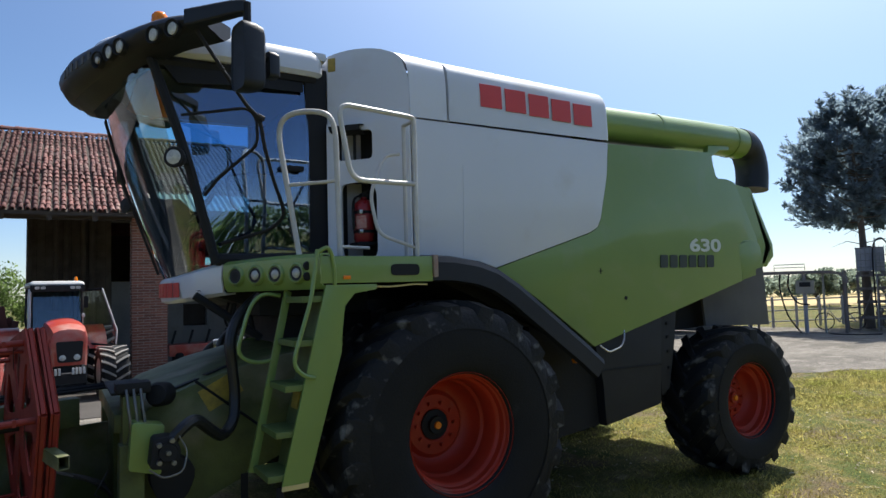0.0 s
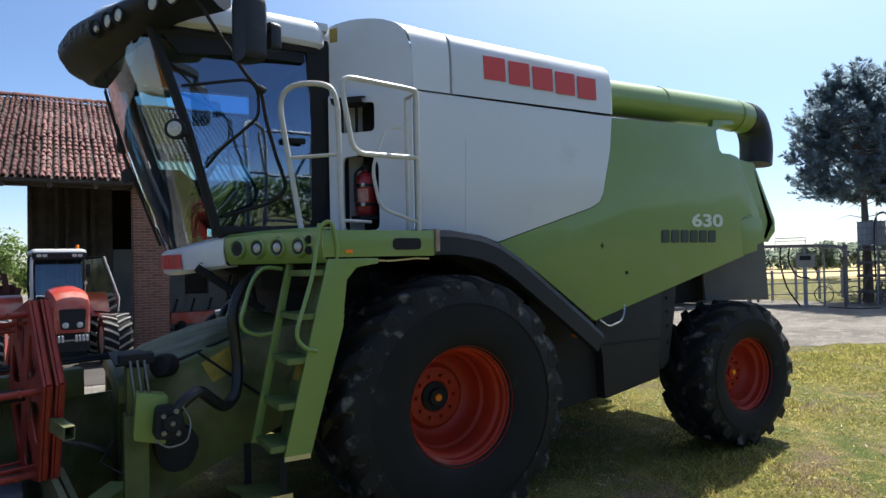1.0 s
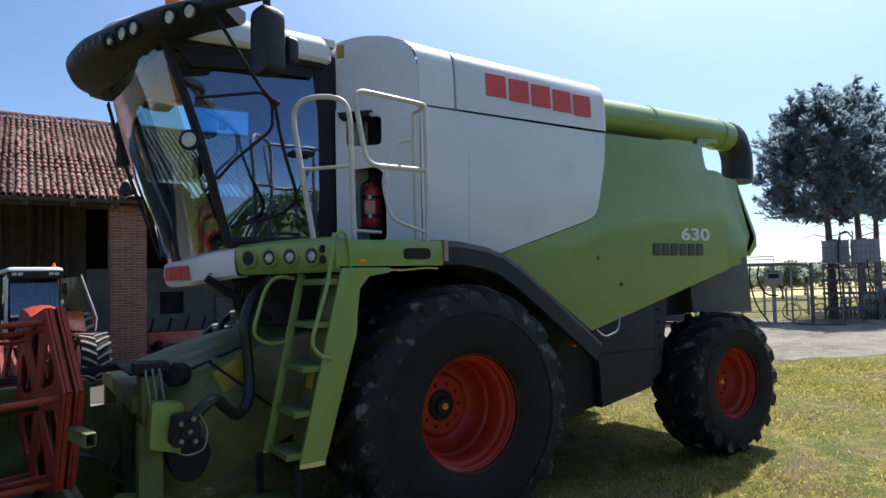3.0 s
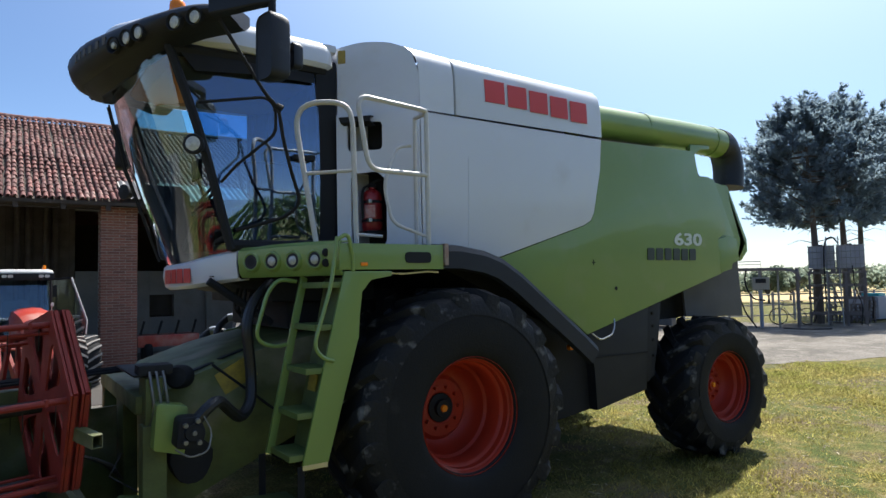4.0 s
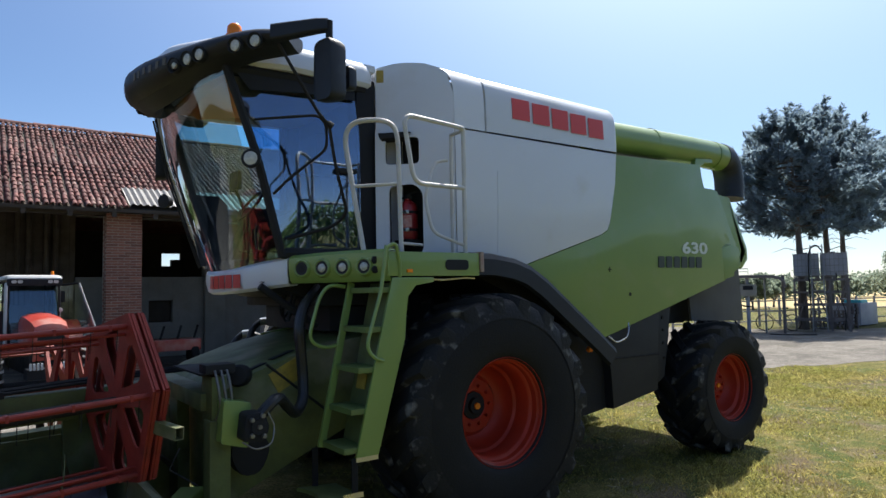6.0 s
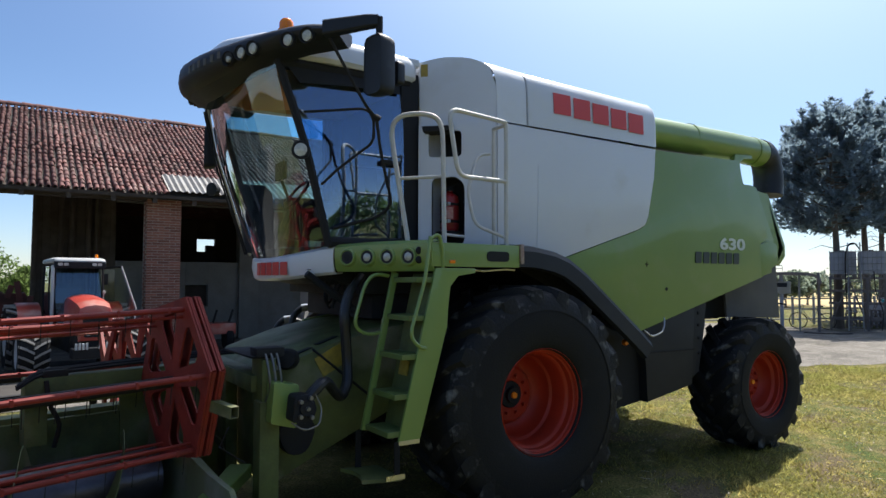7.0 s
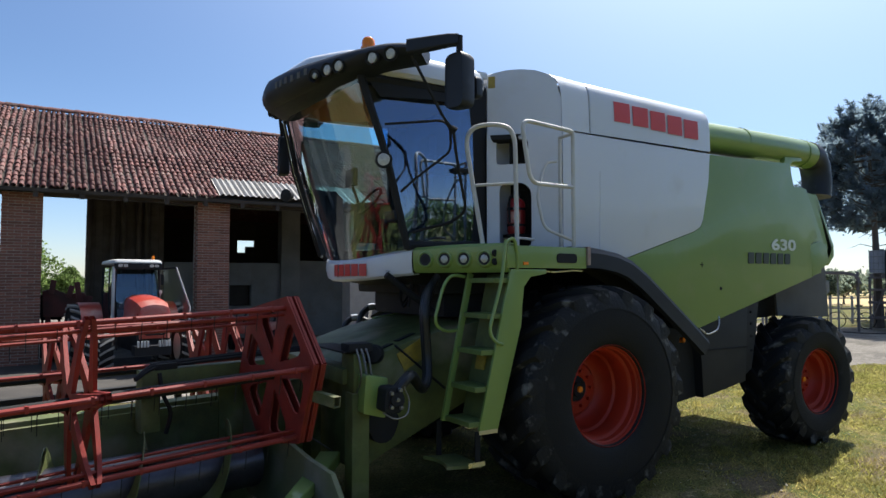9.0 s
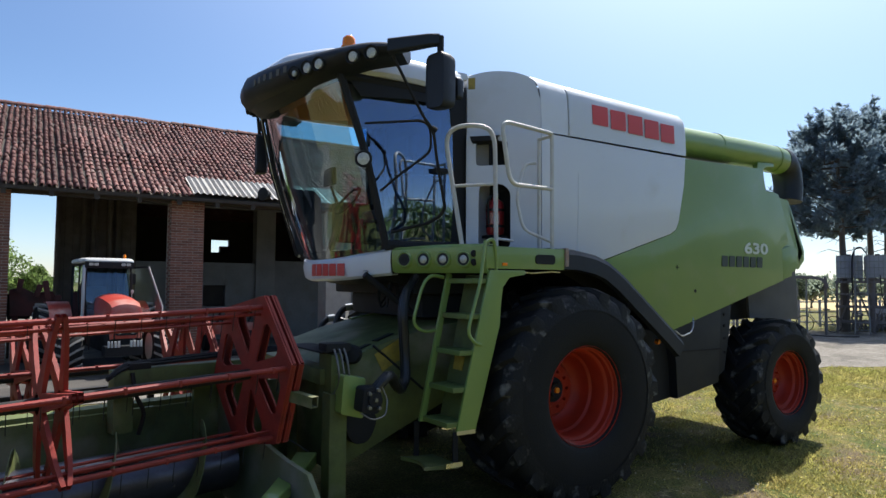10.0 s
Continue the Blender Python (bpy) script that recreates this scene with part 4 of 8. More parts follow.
bm.faces.new([bm.verts[i] for i in range(len(outline))])
bmesh.ops.recalc_face_normals(bm, faces=bm.faces)
roof = part("cab_roof", bm, "white", combine, "light grey cab roof")
bm = B()
box(bm, (-0.76, 0.86, 3.775), (-0.63, 1.1, 3.845), 0.03)
part("roof_corner", bm, "white", combine)

# visor with lamps
def spline4(pts, n=3):
    """Catmull-Rom through points with four numbers each."""
    P = [np.array(p) for p in pts]
    P = [2 * P[0] - P[1]] + P + [2 * P[-1] - P[-2]]
    out = []
    for i in range(1, len(P) - 2):
        a, b, c, d = P[i - 1:i + 3]
        out += [0.5 * (2 * b + (c - a) * (j / n) + (2 * a - 5 * b + 4 * c - d) * (j / n) ** 2 + (3 * b - a - 3 * c + d) * (j / n) ** 3) for j in range(n)]
    return [tuple(float(v) for v in p) for p in out + [P[-2]]]


half_visor = [(-1.665, 0.30, 3.755, 3.655), (-1.74, 0.375, 3.785, 3.645), (-1.835, 0.475, 3.802, 3.637), (-1.94, 0.605, 3.802, 3.622), (-2.10, 0.835, 3.787, 3.572), (-2.235, 1.08, 3.772, 3.512), (-2.40, 1.42, 3.752, 3.43), (-2.465, 1.75, 3.745, 3.42)]
half_visor = [tuple(a) for a in spline4(half_visor)]
visor_pts = half_visor + [(x, 2 * YC - y, a, b) for x, y, a, b in half_visor[-2::-1]]
nrm = plan_normals(visor_pts)
rows = []
for (x, y, a, b), n in zip(visor_pts, nrm):
    n = -n if n.x > 0 else n
    h = a - b                                              # a leaning rounded face over an underside that runs back
    rows.append([(x + n.x * o, y + n.y * o, z) for o, z in ((-0.30, a + 0.02), (-0.15, a + 0.018), (-0.075, a), (-0.028, a - 0.10 * h), (-0.004, a - 0.24 * h), (0.006, a - 0.40 * h), (-0.004, a - 0.56 * h), (-0.035, a - 0.70 * h),
                                                            (-0.085, a - 0.80 * h), (-0.10, a - 0.80 * h), (-0.16, b + 0.05 * h), (-0.23, b), (-0.30, b + 0.05))])
bm = B()
sheet(bm, rows, closed_u=True)
bm.verts.ensure_lookup_table()
k = len(rows[0])
bm.faces.new([bm.verts[i] for i in range(k)])
bm.faces.new([bm.verts[len(bm.verts) - k + i] for i in range(k)])
bmesh.ops.recalc_face_normals(bm, faces=bm.faces)
visor = part("roof_visor", bm, "plastic", combine, "black curved visor with round work lamps")
for lx, ly, lz, clear in ((-1.830, 0.480, 3.690, 1), (-1.930, 0.605, 3.675, 1), (-2.108, 0.870, 3.655, 1), (-2.165, 0.975, 3.640, 1), (-2.222, 1.100, 3.615, 0)):
    for s in (0, 1):
        i = min(range(len(half_visor)), key=lambda q: (half_visor[q][0] - lx) ** 2 + (half_visor[q][1] - ly) ** 2)
        n = nrm[i]
        n = -n if n.x > 0 else n
        P = Vector(visor_pts[i][:2])
        lift = (Vector((lx, ly)) - P).dot(n)
        c = Vector((lx - n.x * (lift - 0.006), ly - n.y * (lift - 0.006), lz))
        n = Vector((n.x, n.y, -0.06))
        if s:
            c.y, n.y = 2 * YC - c.y, -n.y
        bm = B()                                           # sunken pit with a soft lip
        disc_at(bm, [(0.064, -0.03), (0.062, 0.002), (0.057, 0.005), (0.051, -0.003), (0.043, -0.03)], c, n)
        part("lamp_rim", bm, "black", visor)
        bm = B()
        r = 0.041 if clear else 0.024
        disc_at(bm, [(0.0001, 0.004), (r * 0.65, 0.002), (r, -0.004), (r, -0.02), (0.0001, -0.022)], c, Vector((n.x - 0.10, n.y + 0.10, -0.04)))
        part("lens", bm, "lens", visor)
for i in range(6):                                        # product mark as small bars lying in the visor's face
    f = 15.9 + 0.62 * i
    j = int(f)
    P = Vector(visor_pts[j]).lerp(Vector(visor_pts[j + 1]), f - j)
    n = nrm[j].lerp(nrm[j + 1], f - j)
    n = -n if n.x > 0 else n
    m_ = Matrix.Translation((P.x + n.x * 0.003, P.y + n.y * 0.003, (P.z * 0.60 + visor_pts[j][3] * 0.40))) @ Matrix.Rotation(math.atan2(n.y, n.x), 4, "Z")
    bm = B()
    box(bm, (-0.004, -0.017, -0.028), (0.004, 0.017, 0.028), 0, m_)
    part("grey_bar", bm, "flap", visor)
for yb in (0.83, 2 * YC - 0.83):
    bm = B()
    lathe(bm, [(0.0001, 3.80), (0.062, 3.80), (0.065, 3.84), (0.055, 3.845), (0.055, 3.88), (0.052, 3.905), (0.035, 3.925), (0.0001, 3.93)], (-1.865, yb, 0), axis="z", seg=20, closed=False)
    part("beacon", bm, "orange" if yb < 1 else "black", combine, "orange rotating beacon" if yb < 1 else "grey dome")

# mirror arm, mirrors, guards
bm = B()
rows = []
for x, y, z, h, w in ((-1.76, 0.32, 3.705, 0.055, 0.045), (-1.62, 0.20, 3.725, 0.05, 0.042), (-1.52, 0.115, 3.74, 0.045, 0.04), (-1.455, 0.06, 3.742, 0.04, 0.036)):
    rows.append([(x + a * w * 0.7, y + a * w * 0.7, z + b * h) for a, b in ((-1, -0.8), (-1, 0.8), (-0.8, 1), (0.8, 1), (1, 0.8), (1, -0.8), (0.8, -1), (-0.8, -1))])
sheet(bm, rows, closed_u=True)
bm.verts.ensure_lookup_table()
bm.faces.new([bm.verts[i] for i in range(8)])
bm.faces.new([bm.verts[24 + i] for i in range(8)])
bmesh.ops.recalc_face_normals(bm, faces=bm.faces)
part("mirror_arm", bm, "plastic", combine)


def mirror_head(centre, half_w, half_h, depth, turn, name="mirror"):
    """A rounded black housing with the mirror pane at its back."""
    bm = B()
    m_ = Matrix.Translation(centre) @ Matrix.Rotation(radians(turn), 4, "Z")
    pts = rounded([(-half_w, -half_h), (half_w, -half_h * 0.96), (half_w * 0.94, half_h), (-half_w, half_h)], half_w * 0.6)
    rows = []
    for h, k in ((-depth, 0.0), (-depth, 0.62), (-depth * 0.8, 0.86), (-depth * 0.3, 0.98), (depth * 0.4, 1.0), (depth * 0.55, 0.96), (depth * 0.45, 0.90), (depth * 0.45, 0.0)):
        rows.append([tuple(m_ @ Vector((p[0] * max(k, 0.001), h, p[1] * max(k, 0.001) if k < 0.01 else p[1] * (1 - (1 - k) * 0.5)))) for p in pts])
    sheet(bm, rows, closed_u=True)
    ob = part(name, bm, "plastic", combine, "black plastic rear-view mirror")
    return ob


mirror_head((-1.465, 0.05, 3.41), 0.105, 0.215, 0.10, 100)
mirror_head((-1.31, 0.06, 3.385), 0.052, 0.085, 0.05, 100)
bm = B()
tube(bm, [(-1.455, 0.055, 3.60), (-1.455, 0.055, 3.77)], 0.026, 8)
part("mirror_joint", bm, "black", combine)
bm = B()
tube(bm, [(-1.40, 0.055, 3.44), (-1.30, 0.06, 3.42)], 0.018, 8)
part("mirror_joint", bm, "black", combine)
bm = B()                                                  # stay from the visor down to the door, bent round the pane
tube(bm, rounded([(-1.704, 0.36, 3.66), (-1.369, 0.42, 3.211), (-1.285, 0.42, 3.142), (-1.252, 0.43, 2.938), (-1.181, 0.47, 2.722), (-1.075, 0.55, 2.498), (-1.16, 0.64, 2.40), (-1.467, 0.80, 2.309)], 0.07, closed=False), 0.013, 8)
part("door_guard", bm, "black", combine)
bm = B()
tube(bm, [(-1.30, 0.42, 3.155), (-1.265, 0.40, 3.13)], 0.022, 8)
part("guard_clamp", bm, "black", combine)
bm = B()
tube(bm, rounded([(-1.732, 0.78, 3.204), (-1.36, 0.45, 3.213), (-1.30, 0.44, 3.15), (-1.297, 0.44, 2.96), (-1.516, 0.62, 2.753), (-1.58, 0.78, 2.65)], 0.06, closed=False), 0.011, 8)
part("door_guard", bm, "black", combine)
bm = B()                                                  # grab frame on the inside
tube(bm, rounded([(-0.73, 1.10, 2.886), (-1.30, 1.10, 2.875), (-1.37, 1.10, 2.84), (-1.33, 1.10, 2.634), (-1.24, 1.10, 2.548), (-0.75, 1.10, 2.526)], 0.06, closed=False), 0.010, 8)
tube(bm, [(-0.80, 1.10, 2.886), (-0.80, 1.12, 2.20)], 0.010, 8)
part("door_handrail", bm, "black", combine)
bm = B()
box(bm, (-1.02, 0.80, 2.87), (-0.85, 0.86, 2.91), 0.012)
part("door_latch", bm, "black", combine)
wl = (-1.80, 0.66, 2.88)
bm = B()
disc_at(bm, [(0.0001, -0.10), (0.045, -0.09), (0.068, -0.03), (0.072, 0.0), (0.064, 0.006)], wl, (-0.55, -0.80, 0.0))
head = part("head_lamp", bm, "black", combine, "round work lamp on the cab pillar")
bm = B()
disc_at(bm, [(0.0001, 0.014), (0.04, 0.010), (0.065, 0.0), (0.066, -0.01), (0.0001, -0.012)], wl, (-0.55, -0.80, 0.0))
part("lens", bm, "lens", head)
bm = B()
tube(bm, [(-1.77, 0.72, 2.88), (-1.70, 0.80, 2.87)], 0.02, 8)
part("lamp_bracket", bm, "black", combine)
mirror_head((-1.93, 2.98, 3.27), 0.10, 0.22, 0.08, 78)
bm = B()
tube(bm, [(-1.93, 2.98, 3.45), (-1.97, 2.95, 3.68), (-1.85, 2.9, 3.72)], 0.02, 8)
tube(bm, [(-1.95, 2.72, 3.62), (-1.84, 2.76, 3.1), (-1.66, 2.78, 2.6), (-1.50, 2.75, 2.12)], 0.022, 8)
part("far_guard", bm, "black", combine)
bm = B()
disc_at(bm, [(0.0001, -0.09), (0.05, -0.08), (0.072, 0.0), (0.0001, 0.01)], (-1.92, 2.88, 2.83), (-0.8, -0.5, 0))
part("head_lamp", bm, "black", combine)
bm = B()                                                  # long wiper arms and side strip
for y0, y1 in ((2.30, 2.42), (2.38, 2.47)):
    tube(bm, [(-2.12, y0, 3.5), (-1.99, y0 + 0.04, 3.0), (-1.68, y1, 2.15)], 0.009, 6)
part("wiper", bm, "black", combine)
bm = B()
tube(bm, [(-2.02, 2.66, 3.62), (-1.93, 2.70, 3.2), (-1.72, 2.72, 2.6), (-1.56, 2.70, 2.15)], 0.014, 6)
part("glass_strip", bm, "chrome", combine)

# inside the cab
bm = B()
box(bm, (-1.15, 1.45, 2.50), (-0.75, 2.05, 2.62), 0.05)
box(bm, (-0.88, 1.45, 2.6), (-0.74, 2.05, 3.15), 0.05)
box(bm, (-0.86, 1.58, 3.14), (-0.76, 1.92, 3.38), 0.04)
box(bm, (-1.05, 1.6, 2.17), (-0.85, 1.9, 2.5), 0.03)
part("driver_seat", bm, "skin_grey", combine, "dark cloth driver seat")
bm = B()
tube(bm, [(-1.62 , 1.75, 2.17), (-1.46, 1.75, 2.62)], 0.035, 8)
ring = [(-1.43 + 0.17 * math.cos(a) * 0.55, 1.75 + 0.17 * math.sin(a), 2.68 + 0.17 * math.cos(a) * 0.75) for a in [2 * math.pi * i / 20 for i in range(20)]]
tube(bm, ring, 0.014, 6, closed=True)
part("steering_wheel", bm, "black", combine)
bm = B()
box(bm, (-1.35, 2.15, 2.30), (-0.80, 2.35, 2.72), 0.04)
box(bm, (-1.40, 2.2, 2.9), (-1.36, 2.45, 3.08), 0.01)
tube(bm, [(-1.30, 2.3, 2.7), (-1.38, 2.32, 2.92)], 0.015, 6)
part("side_console", bm, "black", combine)
bm = B()
for dx, dy in ((0.0, 0.0), (0.035, 0.10)):               # two frames leaning together, drawn for the reel's red reflection
    foot_a, foot_b, tip = Vector((-1.59 + dx, 1.15 + dy, 2.18)), Vector((-1.49 + dx, 1.43 + dy, 2.18)), Vector((-1.52 + dx, 1.25 + dy, 2.45))
    tube(bm, [foot_a, tip, foot_b], 0.013, 6, closed=True)
    tube(bm, [foot_a.lerp(tip, 0.45), foot_b.lerp(tip, 0.45)], 0.010, 6)
    tube(bm, [foot_a.lerp(foot_b, 0.5), foot_b.lerp(tip, 0.45)], 0.010, 6)
part("warning_triangle", bm, "ext_red", combine, "red frames behind the windscreen in place of the reel's reflection")
bm = B()
box(bm, (-1.95, 1.02, 3.615), (-0.7, 2 * YC - 1.02, 3.65), 0.012)
part("cab_headliner", bm, "headliner", combine)
rows = []
for i in range(25):                                       # pleated sheet drawn for an orange reflection at the top of the windscreen
    t = 0.16 + 0.84 * i / 24
    low = Vector((-1.655, 1.06, 3.295)).lerp(Vector((-1.75, 2.30, 3.545)), t)
    top = Vector((-1.80, 1.06, 3.615)).lerp(Vector((-1.85, 2.30, 3.615)), t)
    low.x += 0.010 * (-1) ** i
    top.x += 0.010 * (-1) ** i
    rows.append([tuple(low.lerp(top, q / 4)) for q in range(5)])
bm = B()
sheet(bm, rows, thick=0.003)
part("sun_blind", bm, "headliner", combine, "tan pleated sheet in place of a reflection in the windscreen", smooth=0.1)

# platform
bm = B()
box(bm, (-1.0, 0.075, 2.0), (-0.16, 0.11, 2.18), 0.006)
plat = part("platform_front", bm, "green", combine, "light green platform edge")
bm = B()
box(bm, (-1.02, 0.11, 2.10), (-0.14, 0.92, 2.16), 0.006)
part("platform_floor", bm, "dark_metal", combine)
bm = B()
prism(bm, rounded([(-0.49, 2.045), (-0.27, 2.045), (-0.27, 2.125), (-0.49, 2.125)], 0.035), 0.068, 0.08)
slot = part("slot", bm, "black", plat)
bm = B()
box(bm, (-0.155, 0.06, 2.03), (-0.12, 0.13, 2.19), 0.008)
part("marker_plate", bm, mat("worn_reflector", (0.20, 0.07, 0.05), (0.35, 0.30, 0.25), grain=30, mid=20, amount=0.8), plat)
bm = B()
box(bm, (-0.84, 0.066, 2.025), (-0.79, 0.078, 2.05), 0.003)
part("reflector", bm, "orange", plat)
bm = B()
for z in (2.05, 2.12):
    lathe(bm, [(0.0001, -0.015), (0.024, -0.014), (0.03, 0), (0.0001, 0.004)], (-1.055, 0.165, z), seg=12, closed=False)
part("switch", bm, "black", combine)
bm = B()
tube(bm, [(-0.62, 0.09, 1.975), (-0.5, 0.09, 1.97), (-0.3, 0.09, 1.985), (-0.2, 0.09, 1.98)], 0.009, 6)
part("cable", bm, "chrome", combine)

# white rails
bm = B()
tube(bm, rounded([(-0.255, 0.125, 2.17), (-0.255, 0.125, 3.17), (-0.275, 0.12, 3.185), (-0.865, 0.055, 3.20), (-0.775, 0.055, 2.69), (-0.255, 0.125, 2.70)], 0.10, n=5, closed=False), 0.018, 10)
tube(bm, rounded([(-0.29, 0.30, 2.95), (-0.42, 0.30, 2.93), (-0.56, 0.24, 2.62), (-0.52, 0.20, 2.34), (-0.255, 0.13, 2.24)], 0.08, closed=False), 0.013, 8)
tube(bm, [(-0.25, 0.30, 2.17), (-0.25, 0.30, 3.17)], 0.016, 8)
tube(bm, [(-0.255, 0.125, 3.165), (-0.25, 0.30, 3.165)], 0.016, 8)
part("rear_handrail", bm, "rail", combine, "white tubular handrail")
bm = B()
tube(bm, rounded([(-1.045, 0.34, 2.17), (-1.165, 0.425, 3.08), (-1.10, 0.375, 3.19), (-0.90, 0.23, 3.19), (-0.835, 0.18, 3.10), (-0.815, 0.185, 2.17)], 0.13, n=5, closed=False), 0.019, 10)
tube(bm, [(-1.105, 0.383, 2.685), (-0.826, 0.185, 2.70)], 0.013, 8)
tube(bm, [(-0.815, 0.185, 2.25), (-0.55, 0.30, 2.25)], 0.012, 8)
part("front_handrail", bm, "rail", combine, "white tubular handrail")

# ladder
def slant(z, lo, hi):
    """x on a line between (x, z) ends."""
    t = (z - lo[1]) / (hi[1] - lo[1])
    return lo[0] + (hi[0] - lo[0]) * t


lad = thing_part("ladder", combine, (0, 0, 0))
tagged(lad, "light green access ladder")
bm = B()
prism(bm, [(-1.27, 0.74), (-1.10, 0.73), (-0.86, 1.55), (-0.85, 1.70), (-0.83, 1.85), (-0.76, 1.93), (-0.60, 1.955), (-0.60, 1.99), (-0.96, 1.99)], 0.075, 0.10, bevel=0.004)
part("stringer", bm, "green", lad)
bm = B()
prism(bm, [(-1.38, 0.78), (-1.33, 0.77), (-1.075, 1.95), (-1.12, 1.97)], 0.44, 0.47, bevel=0.004)
part("stringer", bm, "green", lad)
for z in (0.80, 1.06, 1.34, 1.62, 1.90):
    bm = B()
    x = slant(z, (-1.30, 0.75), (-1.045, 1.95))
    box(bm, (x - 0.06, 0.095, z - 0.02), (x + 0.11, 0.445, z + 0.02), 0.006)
    part("step", bm, "green_trodden_shade", lad)
bm = B()
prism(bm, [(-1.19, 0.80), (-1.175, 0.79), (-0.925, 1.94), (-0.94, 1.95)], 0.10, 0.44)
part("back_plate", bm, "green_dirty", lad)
bm = B()
box(bm, (-0.003, -0.065, -0.055), (0.003, 0.065, 0.055), 0, Matrix.Translation((-1.103, 0.30, 1.24)) @ Matrix.Rotation(radians(12.3), 4, "Y"))
part("sticker", bm, "yellow", lad)
bm = B()
tube(bm, rounded([(-1.02, 0.06, 2.22), (-1.07, 0.05, 1.90), (-1.20, 0.045, 1.50), (-1.13, 0.045, 1.42), (-1.05, 0.07, 1.40)], 0.08, closed=False), 0.014, 8)
tube(bm, rounded([(-1.02, 0.06, 2.20), (-0.94, 0.06, 2.25), (-0.90, 0.07, 2.10), (-0.90, 0.075, 1.99)], 0.06, closed=False), 0.014, 8)
part("handrail", bm, "green", lad)
bm = B()
tube(bm, rounded([(-1.15, 0.46, 1.93), (-1.28, 0.46, 1.95), (-1.36, 0.455, 1.86), (-1.45, 0.455, 1.55), (-1.33, 0.455, 1.48), (-1.20, 0.46, 1.50)], 0.08, closed=False), 0.014, 8)
part("handrail", bm, "green", lad)
bm = B()
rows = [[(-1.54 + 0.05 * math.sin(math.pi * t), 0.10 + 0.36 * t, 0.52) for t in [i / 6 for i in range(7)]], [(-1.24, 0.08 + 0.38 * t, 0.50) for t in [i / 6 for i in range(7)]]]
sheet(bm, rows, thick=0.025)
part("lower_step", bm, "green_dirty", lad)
bm = B()
box(bm, (-1.30, 0.08, 0.50), (-1.255, 0.09, 0.75))
part("rubber_hanger", bm, "rubber", lad)
bm = B()
box(bm, (-1.43, 0.44, 0.50), (-1.385, 0.45, 0.78))
part("rubber_hanger", bm, "rubber", lad)
bm = B()
box(bm, (-1.27, 0.07, 0.725), (-1.10, 0.074, 0.755))
part("edge_strip", bm, "chrome", lad)
bm = B()
box(bm, (-1.37, 0.07, 0.49), (-1.22, 0.074, 0.525))
part("edge_strip", bm, "chrome", lad)

# feeder house with couplings
feeder = thing_part("feeder_house", combine, (0, 0, 0))
tagged(feeder, "soiled green feeder house")
bm = B()
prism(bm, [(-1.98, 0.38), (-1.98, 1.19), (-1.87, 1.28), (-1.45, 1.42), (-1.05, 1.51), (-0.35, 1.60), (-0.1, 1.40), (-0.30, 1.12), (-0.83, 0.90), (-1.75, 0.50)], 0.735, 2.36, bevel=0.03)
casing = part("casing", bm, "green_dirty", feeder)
for x, y, z, ln in ((-1.70, 0.86, 1.345, 0.085), (-1.48, 0.90, 1.418, 0.10)):   # grip slots in the sloping top
    bm = B()
    box(bm, (-ln, -0.035, -0.004), (ln, 0.035, 0.004), 0.003, Matrix.Translation((x, y, z)) @ Matrix.Rotation(radians(-16), 4, "Y") @ Matrix.Rotation(radians(14), 4, "Z"))
    part("slot", bm, "black", casing)
bm = B()                                                  # brighter green strip along the far top
box(bm, (-0.36, -0.02, -0.008), (0.36, 0.02, 0.008), 0.003, Matrix.Translation((-0.78, 2.30, 1.555)) @ Matrix.Rotation(radians(-8.5), 4, "Y"))
part("top_strip", bm, "green", casing)
bm = B()
box(bm, (-2.14, 0.47, 0.26), (-2.0, 0.62, 1.05), 0.012)
box(bm, (-2.12, 0.50, 1.0), (-2.02, 0.74, 1.34), 0.012)
part("front_post", bm, "green_dirty", feeder)
bm = B()
box(bm, (-2.14, 2.30, 0.26), (-2.0, 2.44, 1.10), 0.012)
part("front_post", bm, "green_dirty", feeder)
bm = B()
box(bm, (-2.16, 0.62, 1.10), (-2.0, 2.36, 1.22), 0.02)
part("cross_beam", bm, "green_dirty", feeder)
bm = B()
prism(bm, rounded([(-2.10, 0.92), (-1.92, 0.87), (-1.90, 1.17), (-2.08, 1.20)], 0.02), 0.36, 0.52, bevel=0.008)
part("coupler_bracket", bm, "green", feeder)
coupler = B()
prism(coupler, rounded([(-2.0, 0.94), (-1.86, 0.92), (-1.82, 1.02), (-1.86, 1.12), (-1.98, 1.12)], 0.03), 0.22, 0.38, bevel=0.02)
disc_at(coupler, [(0.0001, 0.02), (0.05, 0.02), (0.055, 0.0), (0.055, -0.1), (0.0001, -0.1)], (-1.90, 0.22, 1.03), (0, -1, 0))
part("coupler", coupler, "black", feeder, "black hydraulic multi-coupler")
bm = B()
for x, z in ((-1.95, 1.08), (-1.88, 1.10), (-1.87, 0.97), (-1.95, 0.98), (-1.90, 1.03)):
    disc_at(bm, [(0.0001, 0.025), (0.014, 0.024), (0.016, 0.0), (0.0001, -0.01)], (x, 0.205, z), (0, -1, 0), 10)
tube(bm, rounded([(-2.0, 0.24, 0.94), (-1.93, 0.18, 0.89), (-1.82, 0.19, 0.91), (-1.79, 0.22, 1.02), (-1.84, 0.22, 1.12)], 0.04, closed=False), 0.006, 6)
part("coupler_fitting", bm, "galv_dull", feeder)
